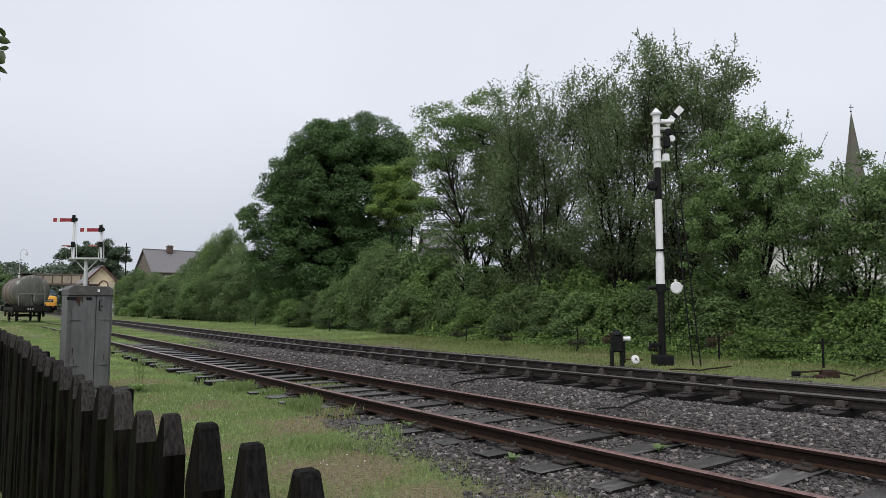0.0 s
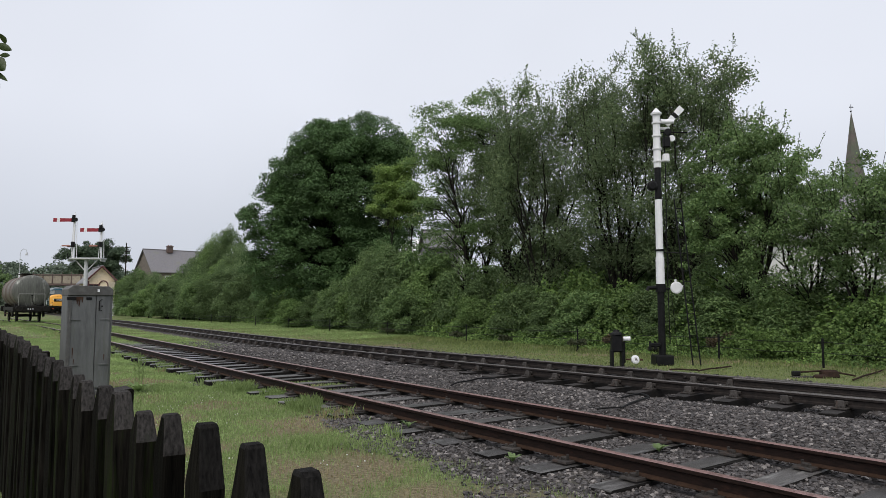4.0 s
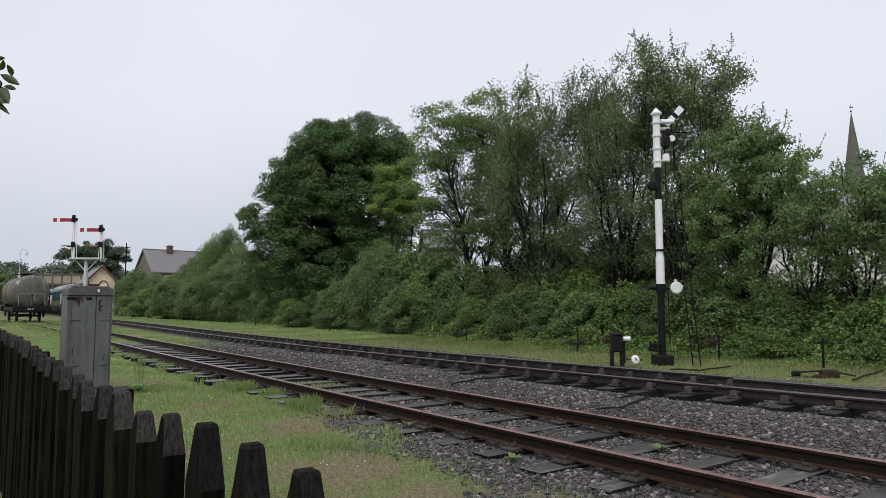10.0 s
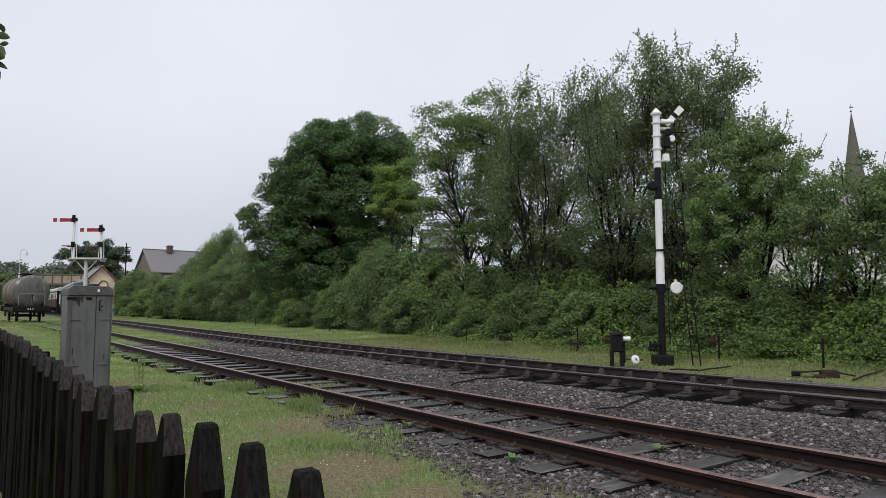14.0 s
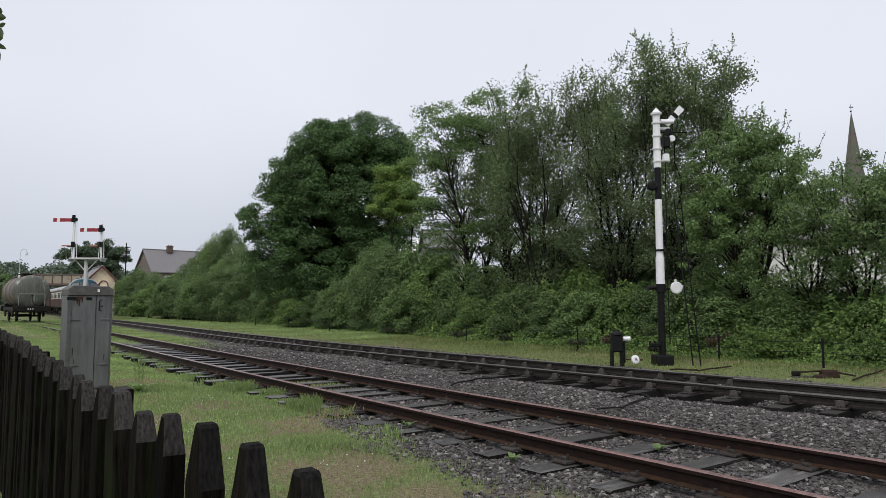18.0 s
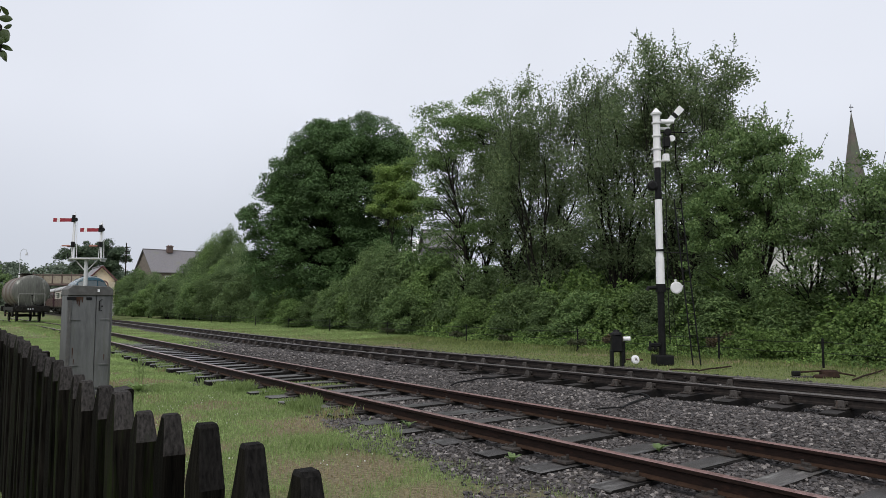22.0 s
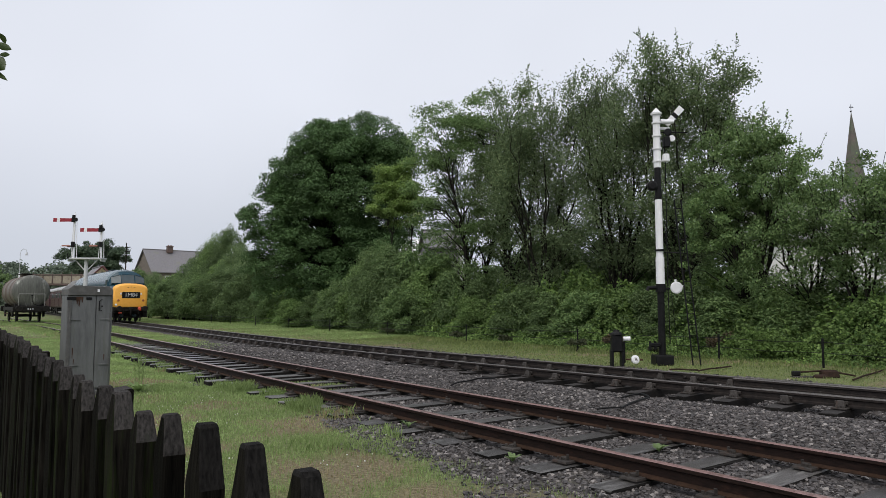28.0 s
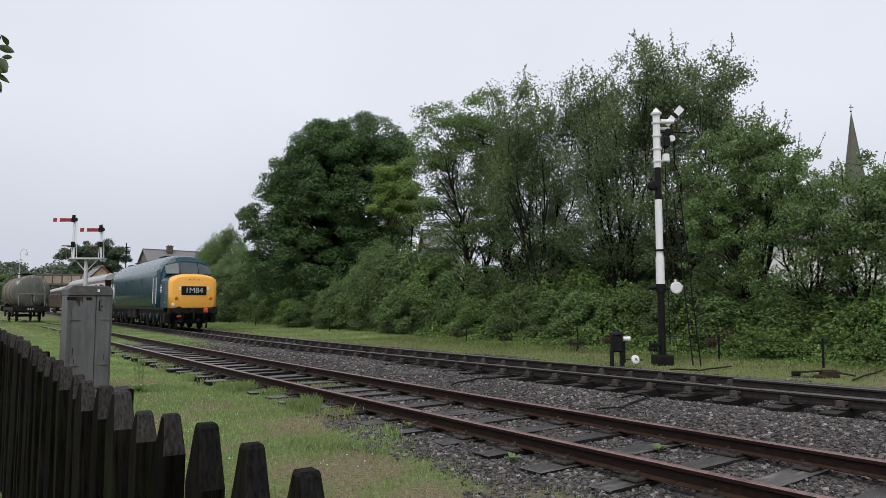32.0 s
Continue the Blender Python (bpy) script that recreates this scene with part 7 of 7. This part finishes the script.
# ---- the leafy twig that hangs in beside the camera ----


def hanging_twig():
    top = empty("hanging_twig", Matrix(), "green leafy twig hanging in the air beside the view", "twig")
    r = random.Random(3)
    bm = bmesh.new()
    pipe(bm, [(-0.5, 0.02, 0.32), (-0.3, 0.0, 0.16), (-0.14, 0, 0.07), (-0.08, 0, 0.0), (-0.09, 0, -0.1)], 0.004, 6)
    part("stem", bm, M["bark"], top)
    #          base            length  angle  width
    for x, z, ln, ang, w in ((-0.085, 0.03, 0.085, -14, 0.03), (-0.05, 0.035, 0.05, 108, 0.022), (-0.1, -0.02, 0.085, -32, 0.055), (-0.1, -0.07, 0.085, -24, 0.02),
                             (-0.1, -0.09, 0.07, -48, 0.028), (-0.12, 0.02, 0.07, 120, 0.025), (-0.12, -0.03, 0.07, 160, 0.03), (-0.14, 0.06, 0.07, 60, 0.026),
                             (-0.16, 0.03, 0.07, -100, 0.03), (-0.11, -0.055, 0.07, -12, 0.03), (-0.14, 0.09, 0.06, 20, 0.02), (-0.18, 0.1, 0.07, 100, 0.03), (-0.22, 0.06, 0.07, -70, 0.03),
                             (-0.07, -0.01, 0.055, 4, 0.02), (-0.08, -0.035, 0.05, -8, 0.016), (-0.09, -0.11, 0.05, -30, 0.018), (-0.095, 0.05, 0.05, 75, 0.022)):
        a = radians(ang)
        d, e = Vector((math.cos(a), 0, math.sin(a))), Vector((-math.sin(a), 0, math.cos(a)))
        y = r.uniform(-0.02, 0.02)
        bm = bmesh.new()
        rows = []
        for f, k in ((0, 0.08), (0.2, 0.75), (0.45, 1), (0.7, 0.75), (0.88, 0.35), (1, 0.02)):
            c = Vector((x, y - 0.02 * f, z)) + d * ln * f + Vector((0, 0, -0.012 * f * f))
            t = Vector((0, 0.3 * k * w, 0))
            rows.append((c - e * w * 0.5 * k + t, c, c + e * w * 0.5 * k + t))
        vs = [[bm.verts.new(p) for p in q] for q in rows]
        for p, q in zip(vs, vs[1:]):
            for i in (0, 1):
                bm.faces.new((p[i], p[i + 1], q[i + 1], q[i]))
        part("leaf", bm, M["twig_leaf"], top, smooth=True)
    return top


def roadside_tree():
    """The tree out of view whose twig hangs in."""
    top = empty("overhanging_tree", pose(-2.75, 2.3, 0.0), "young green tree standing beside the camera", "tree")
    V, F = limbs([[(Vector((0, 0, -0.05)), 0.07), (Vector((0.03, 0, 1.0)), 0.06), (Vector((0.05, 0, 2.2)), 0.045), (Vector((0.0, 0, 3.3)), 0.02)],
                  [(Vector((0.05, 0, 2.1)), 0.03), (Vector((0.25, 0.1, 2.55)), 0.02), (Vector((0.55, 0.18, 2.75)), 0.012), (Vector((0.68, 0.2, 2.74)), 0.006)]])
    obj("trunk", fast_mesh("trunk", V, F), M["bark"], top, smooth=True)
    r = np.random.default_rng(77)
    V, F = foliage(r, np.array([(0, 0, 3.1), (-0.3, 0.1, 2.7), (0.1, -0.1, 2.6), (0.6, 0.2, 2.68)]), np.array([0.45, 0.4, 0.35, 0.2]), 800, 0.08, 0.035, 0.3, 0.3, 1.0)
    obj("crown", fast_mesh("crown", V, F), M["twig_leaf"], top)


M["twig_leaf"] = leafage("twig_leaves", (0.03, 0.05, 0.013), (0.07, 0.1, 0.03), 0.4, 0.2)
twig = hanging_twig()
roadside_tree()

# ---- what moves ----
# the nose of the locomotive along the line, by the second
NOSE = [(0, 135.0), (1.5, 128.8), (3, 122.6), (4.5, 116.6), (6, 110.8), (7.5, 105.3), (9, 100.4), (10.5, 96.0), (12, 91.7), (13, 88.5), (14, 85.0), (15.5, 79.9), (17, 75.9), (18, 74.2),
        (19, 72.9), (20, 71.7), (21, 70.3), (22, 68.8), (23, 66.5), (24, 63.8), (25, 61.4), (26, 59.2), (27, 57.0), (28, 54.2), (29, 49.4), (30, 44.8), (31, 40.2), (32, 35.5)]


def nose_at(t):
    T, S = [a for a, b in NOSE], [b for a, b in NOSE]
    i = max(k for k in range(len(T) - 1) if T[k] <= t or k == 0)
    def slope(k):
        if k == 0:
            return (S[1] - S[0]) / (T[1] - T[0])
        if k == len(T) - 1:
            return (S[-1] - S[-2]) / (T[-1] - T[-2])
        return (S[k + 1] - S[k - 1]) / (T[k + 1] - T[k - 1])
    h = T[i + 1] - T[i]
    q = (t - T[i]) / h
    return (S[i] * (1 + 2 * q) * (1 - q) ** 2 + slope(i) * h * q * (1 - q) ** 2 + S[i + 1] * q * q * (3 - 2 * q) + slope(i + 1) * h * q * q * (q - 1))


def vehicle_pose(s_mid, half_base):
    a, b = on_track(FAR, s_mid - half_base, 0, RAIL_TOP), on_track(FAR, s_mid + half_base, 0, RAIL_TOP)
    y = (a - b).normalized()
    x = Vector((y.y, -y.x, 0))
    m = Matrix((x, y, Vector((0, 0, 1)))).transposed().to_4x4()
    m.translation = (a + b) / 2
    return m


def motions():
    times = [k * 0.5 for k in range(65)]
    lead = LOCO_HALF
    walk(loco, [(t, vehicle_pose(nose_at(t) + lead, 6.0)) for t in times])
    for k, c in enumerate((coach_a, coach_b, coach_c)):
        off = 2 * LOCO_HALF + 1.15 + COACH_HALF + k * (2 * COACH_HALF + 0.95)
        walk(c, [(t, vehicle_pose(nose_at(t) + off, 7.1)) for t in times])
    # the twig's tip, right and up from where the view's left edge cuts it, by the second
    tip = [(0, 17, 69), (1, 18, 69), (2, 16, 72), (3, 19, 78), (4.5, 20, 88), (5.5, 25, 106), (6, 30, 115), (6.5, 31, 122), (7, 39, 143), (7.5, 39, 143), (8, 26, 111), (9, 39, 145), (10, 34, 148),
           (11, 30, 113), (12, 22, 98), (13, 22, 84)]
    tip += [(14, 16, 60), (16.5, 28, 72), (17, 33, 68), (18, 8, 22), (19, 14, 43), (20, 10, 40), (21, 20, 58), (22, 20, 25), (22.5, 22, 45), (23, 45, 132), (23.5, 38, 107), (24, 14, 32), (24.5, 42, 125)]
    tip += [(25, 36, 122), (25.5, 38, 143), (27.5, 17, 80), (28, 19, 82), (28.5, 23, 92), (29, 16, 70), (29.5, 22, 87), (30, 17, 75), (30.5, 20, 82), (31, 22, 85), (31.5, 20, 83), (32, 24, 87)]
    rows = []
    for t, a, b in tip:
        k = 2.4 / 1200
        rows.append((t, Matrix.Translation((-1.652 + (a - 0.0) * k * 1.06, 2.5, 2.574 - b * k * 1.03)) @ pose(0, 0, 0, 0, (b - 85) * 0.12, (b - 85) * 0.15)))
    walk(twig, rows)
    # the wind in the willows
    for ob, amp, ph in ((willow_a, 0.55, 0.0), (willow_b, 0.6, 1.1), (willow_c, 0.5, 2.0), (alder, 0.3, 0.6)):
        m = ob.matrix_world.copy()
        base = Matrix.Translation(ob.location)
        rows = []
        for k in range(33):
            w = amp * (math.sin(k * 0.9 + ph) * 0.6 + math.sin(k * 2.3 + ph * 3) * 0.4)
            rows.append((float(k), base @ pose(0, 0, 0, 0.3 * w, w, 0)))
        walk(ob, rows)


motions()
